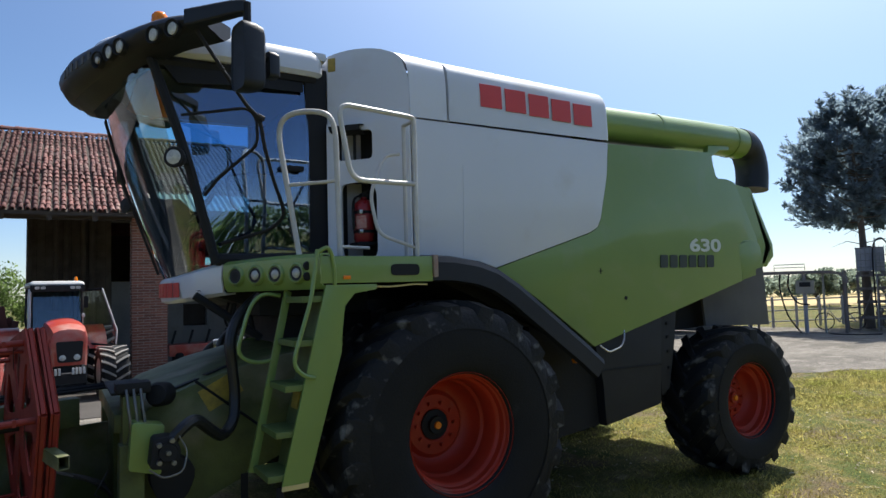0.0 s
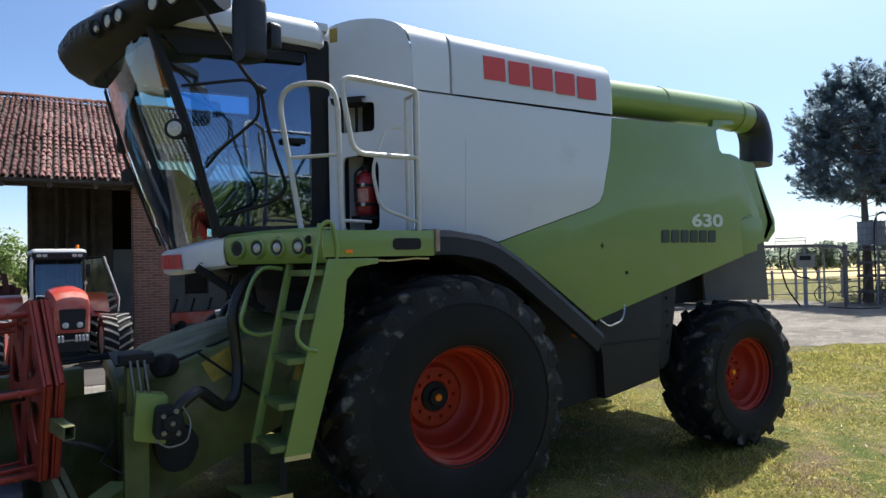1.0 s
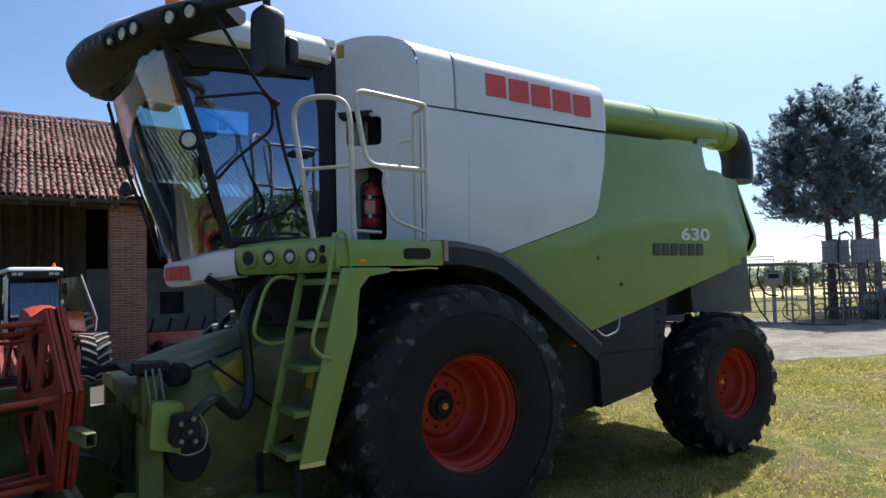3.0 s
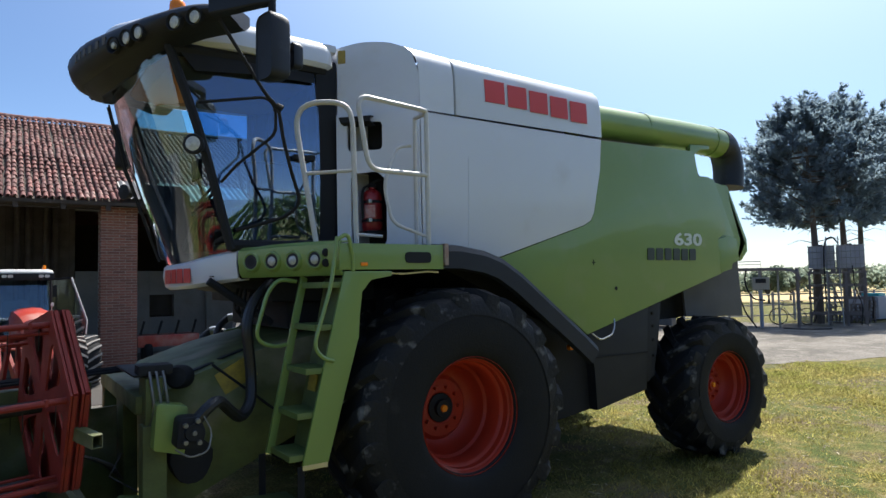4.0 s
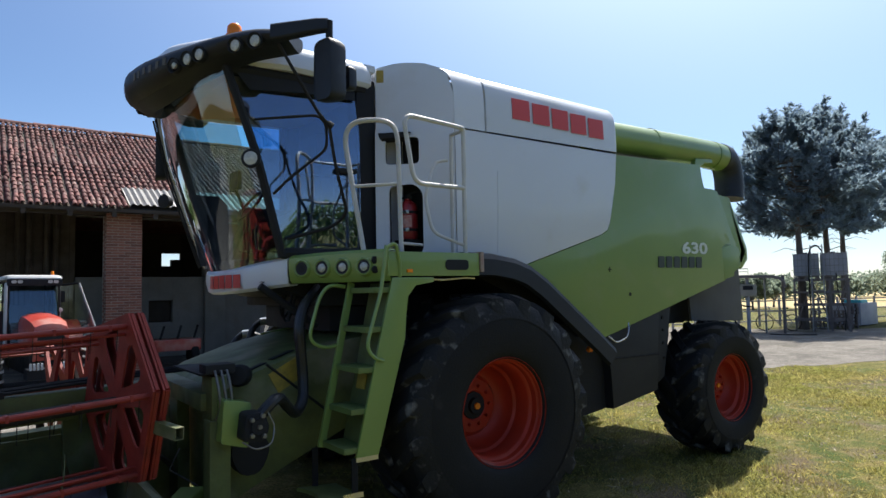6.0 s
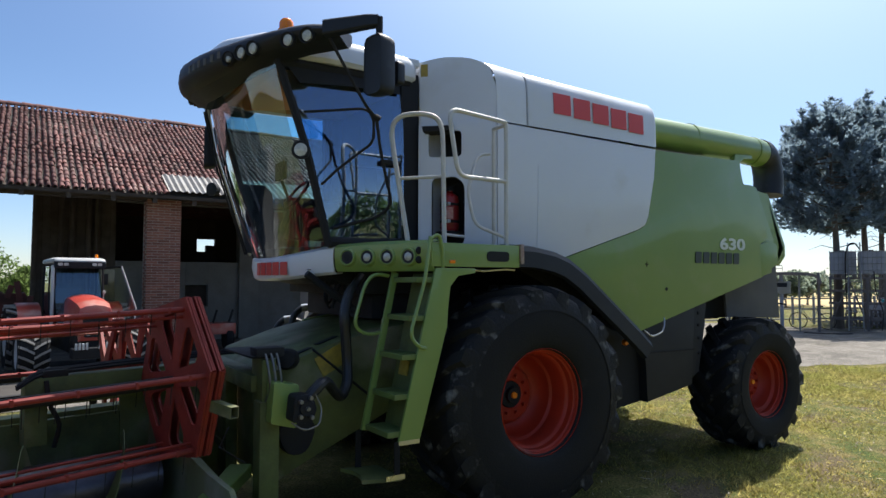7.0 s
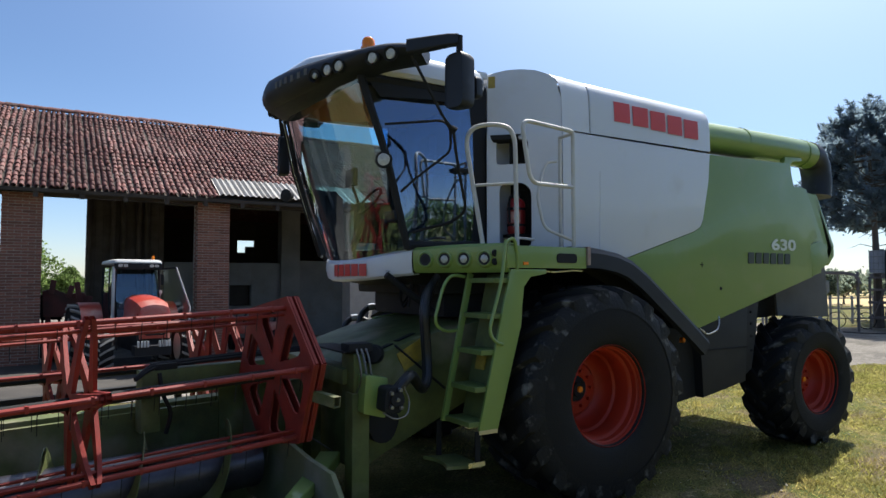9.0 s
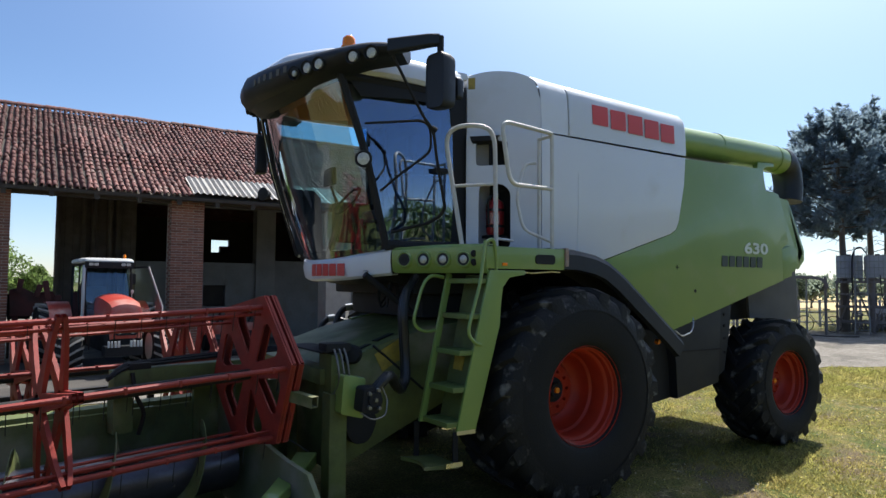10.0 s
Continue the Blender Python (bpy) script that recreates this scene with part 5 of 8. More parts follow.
for off, r in ((0.0, 0.036), (0.045, 0.028)):
    bm = B()
    tube(bm, catmull([(-1.90, 0.26 + off, 1.06), (-1.81, 0.25 + off, 1.155), (-1.73, 0.29 + off, 1.185), (-1.63, 0.39 + off, 1.10), (-1.54, 0.47 + off, 1.04), (-1.455, 0.54 + off, 1.11), (-1.43, 0.59 + off, 1.27), (-1.445, 0.585 + off, 1.45), (-1.46, 0.575 + off, 1.64), (-1.38, 0.66 + off, 1.80), (-1.22, 0.80, 1.93)], 5), r, 10)
    part("hose", bm, "hose_rubber", feeder, "thick black hose bundle")
bm = B()
box(bm, (-1.62, 0.728, 1.20), (-1.36, 0.738, 1.36), 0, Matrix.Translation((-1.5, 0, 1.28)) @ Matrix.Rotation(radians(-28), 4, "Y") @ Matrix.Translation((1.5, 0, -1.28)))
part("sticker", bm, "yellow", feeder, "soiled yellow warning stickers")
bm = B()
tube(bm, [(-1.66, 0.728, 1.37), (-1.18, 0.728, 0.98)], 0.010, 6)
part("side_bar", bm, "black", feeder)
bm = B()
prism(bm, [(-1.82 + 0.135 * math.cos(a) * (1 + 0.08 * math.sin(3 * a)), 0.77 + 0.15 * math.sin(a)) for a in [2 * math.pi * i / 18 for i in range(18)]], 0.60, 0.75, bevel=0.015)
part("drive_guard", bm, "black", feeder)
bm = B()
disc_at(bm, [(0.0001, 0.05), (0.062, 0.045), (0.078, 0.02), (0.078, -0.08), (0.0001, -0.08)], (-1.90, 0.62, 1.32), (-0.5, -0.85, 0.1), 20)
part("drum_cap", bm, "black", feeder)
for x, y, z, run in ((-0.945, 2.77, 1.60, 0.16), (-1.07, 2.97, 1.47, 0.15), (-1.235, 2.98, 1.26, 0.10)):   # hoses arching over on the far side
    bm = B()
    tube(bm, catmull([(x - run, y, z - run * 1.5), (x - run * 0.75, y, z - run * 0.6), (x - run * 0.25, y, z - 0.01), (x + run * 0.3, y - 0.03, z), (x + run * 1.2, y - 0.12, z - 0.04), (x + run * 2.4, y - 0.30, z + 0.02)], 5), 0.034, 10)
    arc = part("top_hose", bm, "hose_rubber", feeder)
    bm = B()
    tube(bm, [(x - run * 0.20, y, z - 0.002), (x + run * 0.25, y - 0.02, z + 0.006)], 0.041, 12)
    part("ferrule", bm, "chrome", arc)
bm = B()
box(bm, (-1.0, 1.05, 1.56), (-0.2, 2 * YC - 0.95, 1.80), 0.04)
part("gear_housing", bm, "black", combine)
bm = B()
tube(bm, [(-1.62, 0.98, 1.95), (-1.15, 0.98, 1.62)], 0.03, 8)
tube(bm, [(-1.2, 1.2, 1.95), (-1.15, 1.2, 1.66)], 0.02, 8)
tube(bm, [(-1.3, 1.1, 1.95), (-1.34, 1.1, 1.66)], 0.012, 8)
part("cab_strut", bm, "black", combine)
for x in (-2.10, -2.06, -2.02):
    bm = B()
    tube(bm, catmull([(x, 0.50, 1.38), (x + 0.005, 0.45, 1.30), (x + 0.02, 0.44, 1.15), (x + 0.01, 0.5, 1.05)], 4), 0.009, 6)
    part("thin_line", bm, "galv_dull", feeder)
bm = B()
box(bm, (-2.18, 0.55, 1.345), (-1.96, 1.3, 1.36), 0.006)
box(bm, (-2.16, 0.50, 1.36), (-1.96, 0.66, 1.42), 0.01)
part("valve_tray", bm, "black", feeder)
bm = B()
box(bm, (-1.18, 0.9, 1.78), (-0.3, 2 * YC - 0.9, 1.99), 0.03)
prism(bm, [(-1.60, 1.985), (-1.18, 1.985), (-1.18, 1.86), (-1.30, 1.88)], 1.0, 2 * YC - 1.0, bevel=0.01)
part("cab_underside", bm, "black", combine)
for x, y, sag in ((-1.32, 1.25, 0.20), (-1.27, 1.32, 0.24), (-1.22, 1.20, 0.16)):   # cables hanging below the cab
    bm = B()
    tube(bm, catmull([(x, y, 1.90), (x - 0.03, y, 1.90 - sag * 0.7), (x + 0.02, y + 0.02, 1.90 - sag), (x + 0.14, y + 0.05, 1.86)], 5), 0.010, 6)
    part("hanging_cable", bm, "black", combine)


# ---- header standing before the harvester ----
REEL_PHASE = 110                 # turn of the six reel bars, degrees


def spider_outline(r, n=6, phase=REEL_PHASE):
    return [(r * math.cos(radians(phase + 60 * k)), r * math.sin(radians(phase + 60 * k))) for k in range(n)]


def reel_end(parent, x, cy, cz, r, thick=0.012):
    """A hexagonal end plate with kite-shaped cut-outs."""
    bm = B()
    loops = [[(p[0] * 1.03, p[1] * 1.03) for p in spider_outline(r)]]
    holes = []
    for k in range(6):
        mid = radians(REEL_PHASE + 30 + 60 * k)
        pts = [(0.20, 0.0), (0.70, -0.335), (0.785, -0.25), (0.785, 0.25), (0.70, 0.335)]
        h = rounded([(r * q * math.cos(mid + a), r * q * math.sin(mid + a)) for q, a in pts], 0.03, 3)
        loops.append(h)
        holes.append(h)
    for loop in loops:
        vs = [bm.verts.new((x, cy + p[0], cz + p[1])) for p in loop]
        for i in range(len(vs)):
            bm.edges.new((vs[i], vs[(i + 1) % len(vs)]))
    bmesh.ops.triangle_fill(bm, edges=bm.edges, use_beauty=True)
    dead = []
    for f in bm.faces:
        c = f.calc_center_median()
        q, a = math.hypot(c.y - cy, c.z - cz) / r, math.degrees(math.atan2(c.z - cz, c.y - cy))
        d = (a - REEL_PHASE - 30 + 30) % 60 - 30
        if 0.20 < q < 0.79 and abs(radians(d)) < 0.335 * min(1.0, (q - 0.18) / 0.46) and q * math.cos(radians(d)) < 0.79:
            dead.append(f)
    bmesh.ops.delete(bm, geom=dead, context="FACES_ONLY")
    bmesh.ops.recalc_face_normals(bm, faces=bm.faces)
    bmesh.ops.solidify(bm, geom=bm.faces[:], thickness=thick)
    ob = part("end_plate", bm, "reel_red", parent, smooth=0.3)
    bm = B()                                             # folded rim
    V = spider_outline(r)
    for k in range(6):
        (a, b), (c, d) = V[k], V[(k + 1) % 6]
        tube(bm, [(x + 0.03, cy + a, cz + b), (x + 0.03, cy + c, cz + d)], 0.019, 6)
    part("plate_rim", bm, "reel_red", parent)
    return ob


def reel_star(parent, x, cy, cz, r):
    """A six-armed carrier between the ends: tapered sheet arms, two side by side."""
    for k in range(6):
        bm = B()
        a = radians(REEL_PHASE + 60 * k)
        u, v = Vector((math.cos(a), math.sin(a))), Vector((-math.sin(a), math.cos(a)))
        for side in (-1, 1):
            rows = []
            for q, wd, dx in ((0.06, 0.060, 0.060), (r * 0.4, 0.045, 0.050), (r * 0.75, 0.034, 0.034), (r * 0.96, 0.026, 0.016)):
                rows.append([(x + side * dx + e, cy + (u * q + v * s_ * wd)[0], cz + (u * q + v * s_ * wd)[1]) for e, s_ in ((-0.013, -1), (0.013, -1), (0.013, 1), (-0.013, 1))])
            sheet(bm, rows, closed_u=True)
        part("carrier_arm", bm, "reel_red", parent)


def reel(parent, x0, x1, cy, cz, r, ends, stars, tines=True):
    for x in ends:
        reel_end(parent, x, cy, cz, r)
    for x in stars:
        reel_star(parent, x, cy, cz, r)
    for k, (a, b) in enumerate(spider_outline(r * 0.905)):
        bm = B()
        tube(bm, [(x0, cy + a, cz + b), (x1, cy + a, cz + b)], 0.0185, 10)
        bar = part("tine_bar", bm, "reel_red", parent)
        bm = B()
        tube(bm, [(x0, cy + a * 0.9, cz + b * 0.9), (x1, cy + a * 0.9, cz + b * 0.9)], 0.012, 6)
        x = x0 - 0.1
        while x > x1:
            box(bm, (x - 0.008, cy + a - 0.019, cz + b - 0.019), (x + 0.008, cy + a + 0.019, cz + b + 0.019))
            x -= 0.31
        part("bar_clip_rest", bm, "reel_red", parent, kind="stuff")
        if tines:
            bm = B()
            x = x0 - 0.05
            while x > x1:
                tube(bm, [(x, cy + a, cz + b), (x, cy + a + 0.01, cz + b - 0.06), (x + 0.005, cy + a + 0.04, cz + b - 0.15)], 0.0028, 4)
                x -= 0.155
            part("spring_tine_rest", bm, "dark_metal", parent, kind="stuff")
    bm = B()
    tube(bm, [(x0 + 0.06, cy, cz), (x1, cy, cz)], 0.038, 12)
    part("reel_shaft", bm, "dark_metal", parent)


header = thing("grain_header", "green grain header with a worn red six-bar reel", "harvester header")
X0, X1 = -2.46, -7.4
RY, RZ, RR = 0.75, 1.225, 0.58
reel(header, X0, X1, RY, RZ, RR, (X0, X1), (-3.74, -5.05, -6.38))
reel_end(header, X0 + 0.06, RY, RZ, RR)
bm = B()                                                 # trough: floor and curved back sheet
prof = [(-0.10, 0.30), (0.10, 0.26), (0.55, 0.20), (0.95, 0.16), (1.25, 0.20), (1.45, 0.34), (1.52, 0.55), (1.52, 0.915), (1.62, 0.945), (1.62, 0.88)]
sheet(bm, [[(x, y, z) for y, z in prof] for x in (X0 + 0.05, -3.5, -4.5, -5.5, -6.5, X1)], thick=0.015)
part("trough", bm, "green_dirty", header, "green sheet steel trough")
bm = B()
box(bm, (X1, 1.54, 0.30), (X0 + 0.10, 1.68, 0.46), 0.02)
box(bm, (X1, 1.54, 0.85), (X0 + 0.30, 1.70, 0.96), 0.02)
for x in (-2.6, -3.6, -4.6, -5.6, -6.6):
    box(bm, (x - 0.05, 1.56, 0.4), (x + 0.05, 1.66, 0.95), 0.01)
part("rear_frame", bm, "green_dirty", header)
bm = B()
tube(bm, [(X0, 1.08, 0.52), (X1, 1.08, 0.52)], 0.20, 24)
# polished steel, its colour tinted purple for the sky's sheen
auger = part("auger_tube", bm, mat("sky_tinted_polished_steel", (0.115, 0.105, 0.125), (0.055, 0.050, 0.058), rough=0.34, metal=0.75, grain=50, mid=5, amount=0.9, bump=0.1), header)
bm = B()
rows = []
n = 150
for i in range(n + 1):
    t = i / n
    a = t * 2 * math.pi * 8
    x = X0 - 0.05 + (X1 - X0 + 0.1) * t
    rows.append([(x, 1.08 + q * math.cos(a), 0.52 + q * math.sin(a)) for q in (0.20, 0.27, 0.335)])
sheet(bm, rows, thick=0.006)
part("auger_flight", bm, "green_dirty", header)
bm = B()                                                 # cutter bar
box(bm, (X1, -0.14, 0.28), (X0 + 0.05, -0.06, 0.32), 0.006)
x = X0 - 0.05
while x > X1:
    prism(bm, [(x - 0.025, -0.10), (x + 0.025, -0.10), (x, -0.24)], 0.285, 0.315, axis="z")
    x -= 0.0762 * 2
part("cutter_bar", bm, "dark_metal", header, kind="stuff")
bm = B()                                                 # end wall
prism(bm, [(-0.15, 0.20), (1.65, 0.14), (1.70, 1.0), (1.45, 1.04), (1.2, 0.78), (0.45, 0.62), (0.15, 0.58)], X0 + 0.12, X0 + 0.16, axis="x", bevel=0.006)
part("end_wall", bm, "green_dusty", header, "green end wall under grey dust")
bm = B()
rows = []
for x, y, z, w, h in ((-1.90, 0.86, 0.47, 0.085, 0.05), (-2.20, 0.56, 0.45, 0.075, 0.045), (-2.85, 0.02, 0.38, 0.05, 0.04), (-3.02, -0.16, 0.34, 0.02, 0.02)):
    rows.append([(x - w * 0.7, y + w * 0.7, z - h), (x - w * 0.7, y + w * 0.7, z + h), (x + w * 0.7, y - w * 0.7, z + h), (x + w * 0.7, y - w * 0.7, z - h)])
sheet(bm, rows, closed_u=True)
bm.verts.ensure_lookup_table()
bm.faces.new([bm.verts[i] for i in range(4)])
bm.faces.new([bm.verts[12 + i] for i in range(4)])
bmesh.ops.recalc_face_normals(bm, faces=bm.faces)
bmesh.ops.bevel(bm, geom=bm.edges[:], offset=0.008, segments=1, affect="EDGES")
part("crop_divider", bm, "green", header, "bright green crop divider")
bm = B()                                                 # skirt by the divider
prism(bm, [(0.20, 0.20), (0.30, 0.50), (0.95, 0.66), (1.5, 0.62), (1.5, 0.2)], -2.26, -2.22, axis="x", bevel=0.005)
part("end_skirt", bm, "green_dusty", header, "green skirt under grey dust")
bm = B()                                                 # steel tube with an open square end
tail, mouth = Vector((-2.398, 0.26, 1.105)), Vector((-2.369, 0.018, 1.087))
along = Matrix.Translation(tail) @ (mouth - tail).to_track_quat("Y", "Z").to_matrix().to_4x4()
run = (mouth - tail).length
for lo, hi in (((-0.028, 0, -0.036), (-0.024, run, 0.036)), ((0.024, 0, -0.036), (0.028, run, 0.036)), ((-0.024, 0, 0.032), (0.024, run, 0.036)), ((-0.024, 0, -0.036), (0.024, run, -0.032)), ((-0.024, 0, -0.032), (0.024, 0.01, 0.032))):
    box(bm, lo, hi, 0, along)
part("square_tube", bm, "green_dirty", header)
bm = B()
box(bm, (-3.20, 1.34, 1.04), (-2.00, 1.48, 1.24), 0.015)
box(bm, (-3.20, 1.36, 0.78), (-3.06, 1.50, 1.06), 0.015)
box(bm, (-3.05, 1.47, 0.80), (-2.86, 1.515, 0.93), 0.01)
arm = part("reel_arm", bm, "green_dirty", header)
for i in range(4):
    bm = B()
    z = 1.27 + 0.015 * (i % 2)
    tube(bm, catmull([(-1.74, 1.30 + 0.03 * i, z + 0.03), (-2.5, 1.36 + 0.03 * i, z + 0.012), (-2.85, 1.36 + 0.03 * i, z), (-3.10, 1.35 + 0.02 * i, z - 0.01), (-3.25, 1.34, z - 0.09)], 4), 0.013, 6)
    part("hydraulic_line", bm, "black", header)
bm = B()
box(bm, (-3.10, 1.34, 1.235), (-2.94, 1.49, 1.285), 0.012)
tube(bm, catmull([(-3.08, 1.33, 1.22), (-3.06, 1.31, 1.06), (-3.00, 1.32, 0.92), (-3.02, 1.36, 0.76)], 4), 0.016, 8)
part("valve", bm, "dark_metal", header)
bm = B()                                                 # rear sheet beside the feeder opening, with a bent dusty guide plate
box(bm, (-2.55, 1.50, 0.10), (-1.66, 1.53, 1.02), 0.004)
box(bm, (-1.78, 1.36, 0.05), (-1.68, 1.50, 1.12), 0.008)
part("rear_sheet", bm, "green_dirty", header)
bm = B()
sheet(bm, [[(-2.24, 0.95, 0.84), (-2.14, 0.90, 0.80)], [(-2.02, 1.20, 0.72), (-1.94, 1.12, 0.66)], [(-1.84, 1.42, 0.60), (-1.80, 1.34, 0.50)]], thick=0.012)
part("guide_plate", bm, "flap", header, "bent steel plate, dusty brown")
bm = B()
tube(bm, [(-1.88, 1.10, 0.75), (-1.98, 1.05, 0.62), (-1.80, 0.98, 0.48)], 0.006, 6)
part("wire", bm, "flap", header)
for x in (-2.6, -4.4, -6.2):
    bm = B()
    box(bm, (x - 0.04, 1.56, -0.02), (x + 0.04, 1.64, 0.4), 0.006)
    box(bm, (x - 0.10, 1.50, 0.0), (x + 0.10, 1.70, 0.02))
    part("stand", bm, "dark_metal", header)
    bm = B()
    box(bm, (x - 0.12, 0.0, 0.0), (x + 0.12, 0.5, 0.17), 0.01)
    part("skid", bm, "dark_metal", header)

header2 = thing("grain_header", "second green header with a faded orange-red reel", "harvester header")
reel(header2, -2.75, -7.4, 2.75, 1.05, 0.50, (-2.75, -7.4), (-2.95, -4.22, -5.6), tines=False)
bm = B()
sheet(bm, [[(x, y, z) for y, z in ((2.2, 0.22), (2.7, 0.15), (3.2, 0.17), (3.45, 0.30), (3.5, 0.44), (3.58, 0.46))] for x in (-2.75, -5, -7.4)], thick=0.015)
part("trough", bm, "green_dirty", header2)
bm = B()                                                 # dark beam over the trough's back, on short posts
box(bm, (-7.4, 3.42, 0.70), (-2.80, 3.52, 0.80), 0.012)
for x in (-2.9, -4.4, -5.9, -7.3):
    box(bm, (x - 0.03, 3.47, 0.40), (x + 0.03, 3.53, 0.72), 0.006)
part("rear_beam", bm, "dark_metal", header2)
for x in (-2.9, -5.2, -7.2):
    bm = B()
    box(bm, (x - 0.08, 2.4, 0.0), (x + 0.08, 3.4, 0.2), 0.01)
    part("skid", bm, "dark_metal", header2)

for ob in header.children_recursive:                      # the reel hangs lower at its far end
    if ob.type == "MESH" and ob.name.split(".")[0] in ("tine_bar", "bar_clip_rest", "spring_tine_rest", "reel_shaft", "carrier_arm"):
        for v in ob.data.vertices:
            v.co.z += 0.028 * (v.co.x - X0) - 0.018
second_shift = Matrix.Translation((0.72, 0.1, 0.04))
for h in (header, header2):                              # the pair stands a little askew to the harvester
    pv = Vector((-2.47, 0.45, 0))
    h.matrix_basis = Matrix.Translation(pv) @ Matrix.Rotation(radians(11), 4, "Z") @ Matrix.Rotation(radians(-0.7), 4, "Y") @ Matrix.Translation(Vector((-0.13, 0.02, 0.0)) - pv)
header2.matrix_basis = second_shift @ header2.matrix_basis


# ---- barn ----
M["plaster"] = mat("weathered_plaster", (0.26, 0.247, 0.23), (0.18, 0.168, 0.155), rough=0.9, grain=14, mid=1.2, amount=1.0, bump=0.35, dust=(0.20, 0.16, 0.12), dust_amount=0.15)
M["brick"] = mat("old_brick", (0.30, 0.125, 0.082), (0.18, 0.080, 0.058), rough=0.9, grain=40, mid=9, amount=0.9, bump=0.4, per_object=0.28, dust=(0.34, 0.27, 0.21), dust_amount=0.0)
M["mortar"] = mat("lime_mortar", (0.42, 0.36, 0.30), (0.30, 0.25, 0.21), rough=0.95, grain=60, mid=6, bump=0.4)
M["tile"] = mat("clay_roof_tile", (0.185, 0.062, 0.048), (0.105, 0.043, 0.038), rough=0.8, grain=30, mid=5, amount=1.0, bump=0.3, per_object=0.38, dust=(0.42, 0.31, 0.26), dust_amount=0.16)
M["tile_far"] = mat("clay_roof_tile_joined", (0.185, 0.062, 0.048), (0.105, 0.043, 0.038), rough=0.8, grain=30, mid=5, amount=1.0, bump=0.3, per_island=0.38, dust=(0.42, 0.31, 0.26), dust_amount=0.16)
M["wood"] = mat("old_grey_boards", (0.155, 0.125, 0.10), (0.09, 0.072, 0.06), rough=0.9, grain=22, mid=3, amount=1.0, bump=0.3)
M["timber"] = mat("dark_timber", (0.060, 0.046, 0.036), (0.038, 0.030, 0.024), rough=0.9, grain=25, mid=3, bump=0.3)
M["zinc"] = mat("corrugated_zinc", (0.25, 0.245, 0.235), (0.16, 0.145, 0.13), rough=0.5, metal=0.3, grain=20, mid=2, amount=0.9, bump=0.15)
FRONT, BACK, EAVE_Y, EAVE_Z, SLOPE, RIDGE_Y = 13.3, 18.0, 12.8, 3.97, 0.5, 18.95
BX0, BX1 = -17.5, 20.0


def roof_z(y):
    return EAVE_Z + SLOPE * (min(y, 2 * RIDGE_Y - y) - EAVE_Y)


barn = thing("barn", "old brick barn with open front and worn clay tile roof", "barn")


def wall_box(lo, hi, material="plaster", name="wall", label=""):
    bm = B()
    box(bm, lo, hi, 0.01)
    return part(name, bm, material, barn, label)


pillars = []
for x in (-13.4, -9.25, -5.10, -0.95, 3.20, 7.35, 11.5, 15.65):
    bm = B()
    box(bm, (x + 0.012, FRONT + 0.012, -0.05), (x + 0.788, FRONT + 0.588, 3.90))
    pillars.append((x, part("pillar", bm, "mortar", barn, "brick pillar with pale joints")))
bm = B()
box(bm, (BX0, FRONT + 0.10, 3.86), (BX1, FRONT + 0.42, 4.04), 0.02)
part("eave_beam", bm, "timber", barn)
bm = B()
prism(bm, [(EAVE_Y, EAVE_Z - 0.02), (RIDGE_Y, roof_z(RIDGE_Y) - 0.02), (RIDGE_Y, roof_z(RIDGE_Y) - 0.10), (EAVE_Y, EAVE_Z - 0.10)], BX0, BX1, axis="x")
roof_deck = part("roof", bm, "timber", barn, "clay tile roof")
bm = B()
prism(bm, [(RIDGE_Y, roof_z(RIDGE_Y) - 0.02), (2 * RIDGE_Y - EAVE_Y, EAVE_Z - 0.02), (2 * RIDGE_Y - EAVE_Y, EAVE_Z - 0.10), (RIDGE_Y, roof_z(RIDGE_Y) - 0.10)], -2.3, BX1, axis="x")
part("rear_roof", bm, "tile_far", barn)
bm = B()
x = BX0 + 0.4
while x < BX1:
    prism(bm, [(EAVE_Y + 0.02, EAVE_Z - 0.22), (RIDGE_Y, roof_z(RIDGE_Y) - 0.22), (RIDGE_Y, roof_z(RIDGE_Y) - 0.10), (EAVE_Y + 0.02, EAVE_Z - 0.10)], x, x + 0.1, axis="x")
    x += 0.9
part("rafters", bm, "timber", barn, kind="stuff")
# back wall of the portico: boards, low wall, opening, column
bm = B()
box(bm, (-3.24, BACK + 0.1, 0), (-1.09, BACK + 0.25, 6.45))
boards = part("board_wall", bm, "timber", barn)
x, i = -3.24, 0
while x < -1.10:
    w = 0.19 + 0.05 * random.random()
    w = min(w, -1.09 - x)
    bm = B()
    box(bm, (x + 0.004, BACK + 0.05 + 0.02 * random.random(), 0.0), (x + w - 0.006, BACK + 0.10, 6.4 + 0.02 * i))
    part("plank", bm, "wood", boards)
    x += w
    i += 1
for x in (-3.20, -2.55, -2.28, -1.85, -1.62):
    bm = B()
    tube(bm, [(x, BACK - 0.02, 0), (x + 0.02, BACK - 0.02, 6.3)], 0.07, 8)
    part("pole", bm, "wood", barn)
wall_box((-1.09, BACK, 0), (0.93, BACK + 0.3, 2.50))
wall_box((0.93, BACK, 0), (1.64, BACK + 0.3, 1.08))
wall_box((0.93, BACK, 1.76), (1.64, BACK + 0.3, 2.50))
wall_box((1.64, BACK, 0), (2.6, BACK + 0.3, 2.50))
wall_box((-1.09, BACK, 4.30), (2.6, BACK + 0.3, 6.5))
wall_box((2.6, BACK - 0.15, 0), (3.25, BACK + 0.3, 6.5))
wall_box((3.25, BACK, 0), (BX1, BACK + 0.3, 2.6))
wall_box((3.25, BACK, 4.3), (BX1, BACK + 0.3, 6.5))
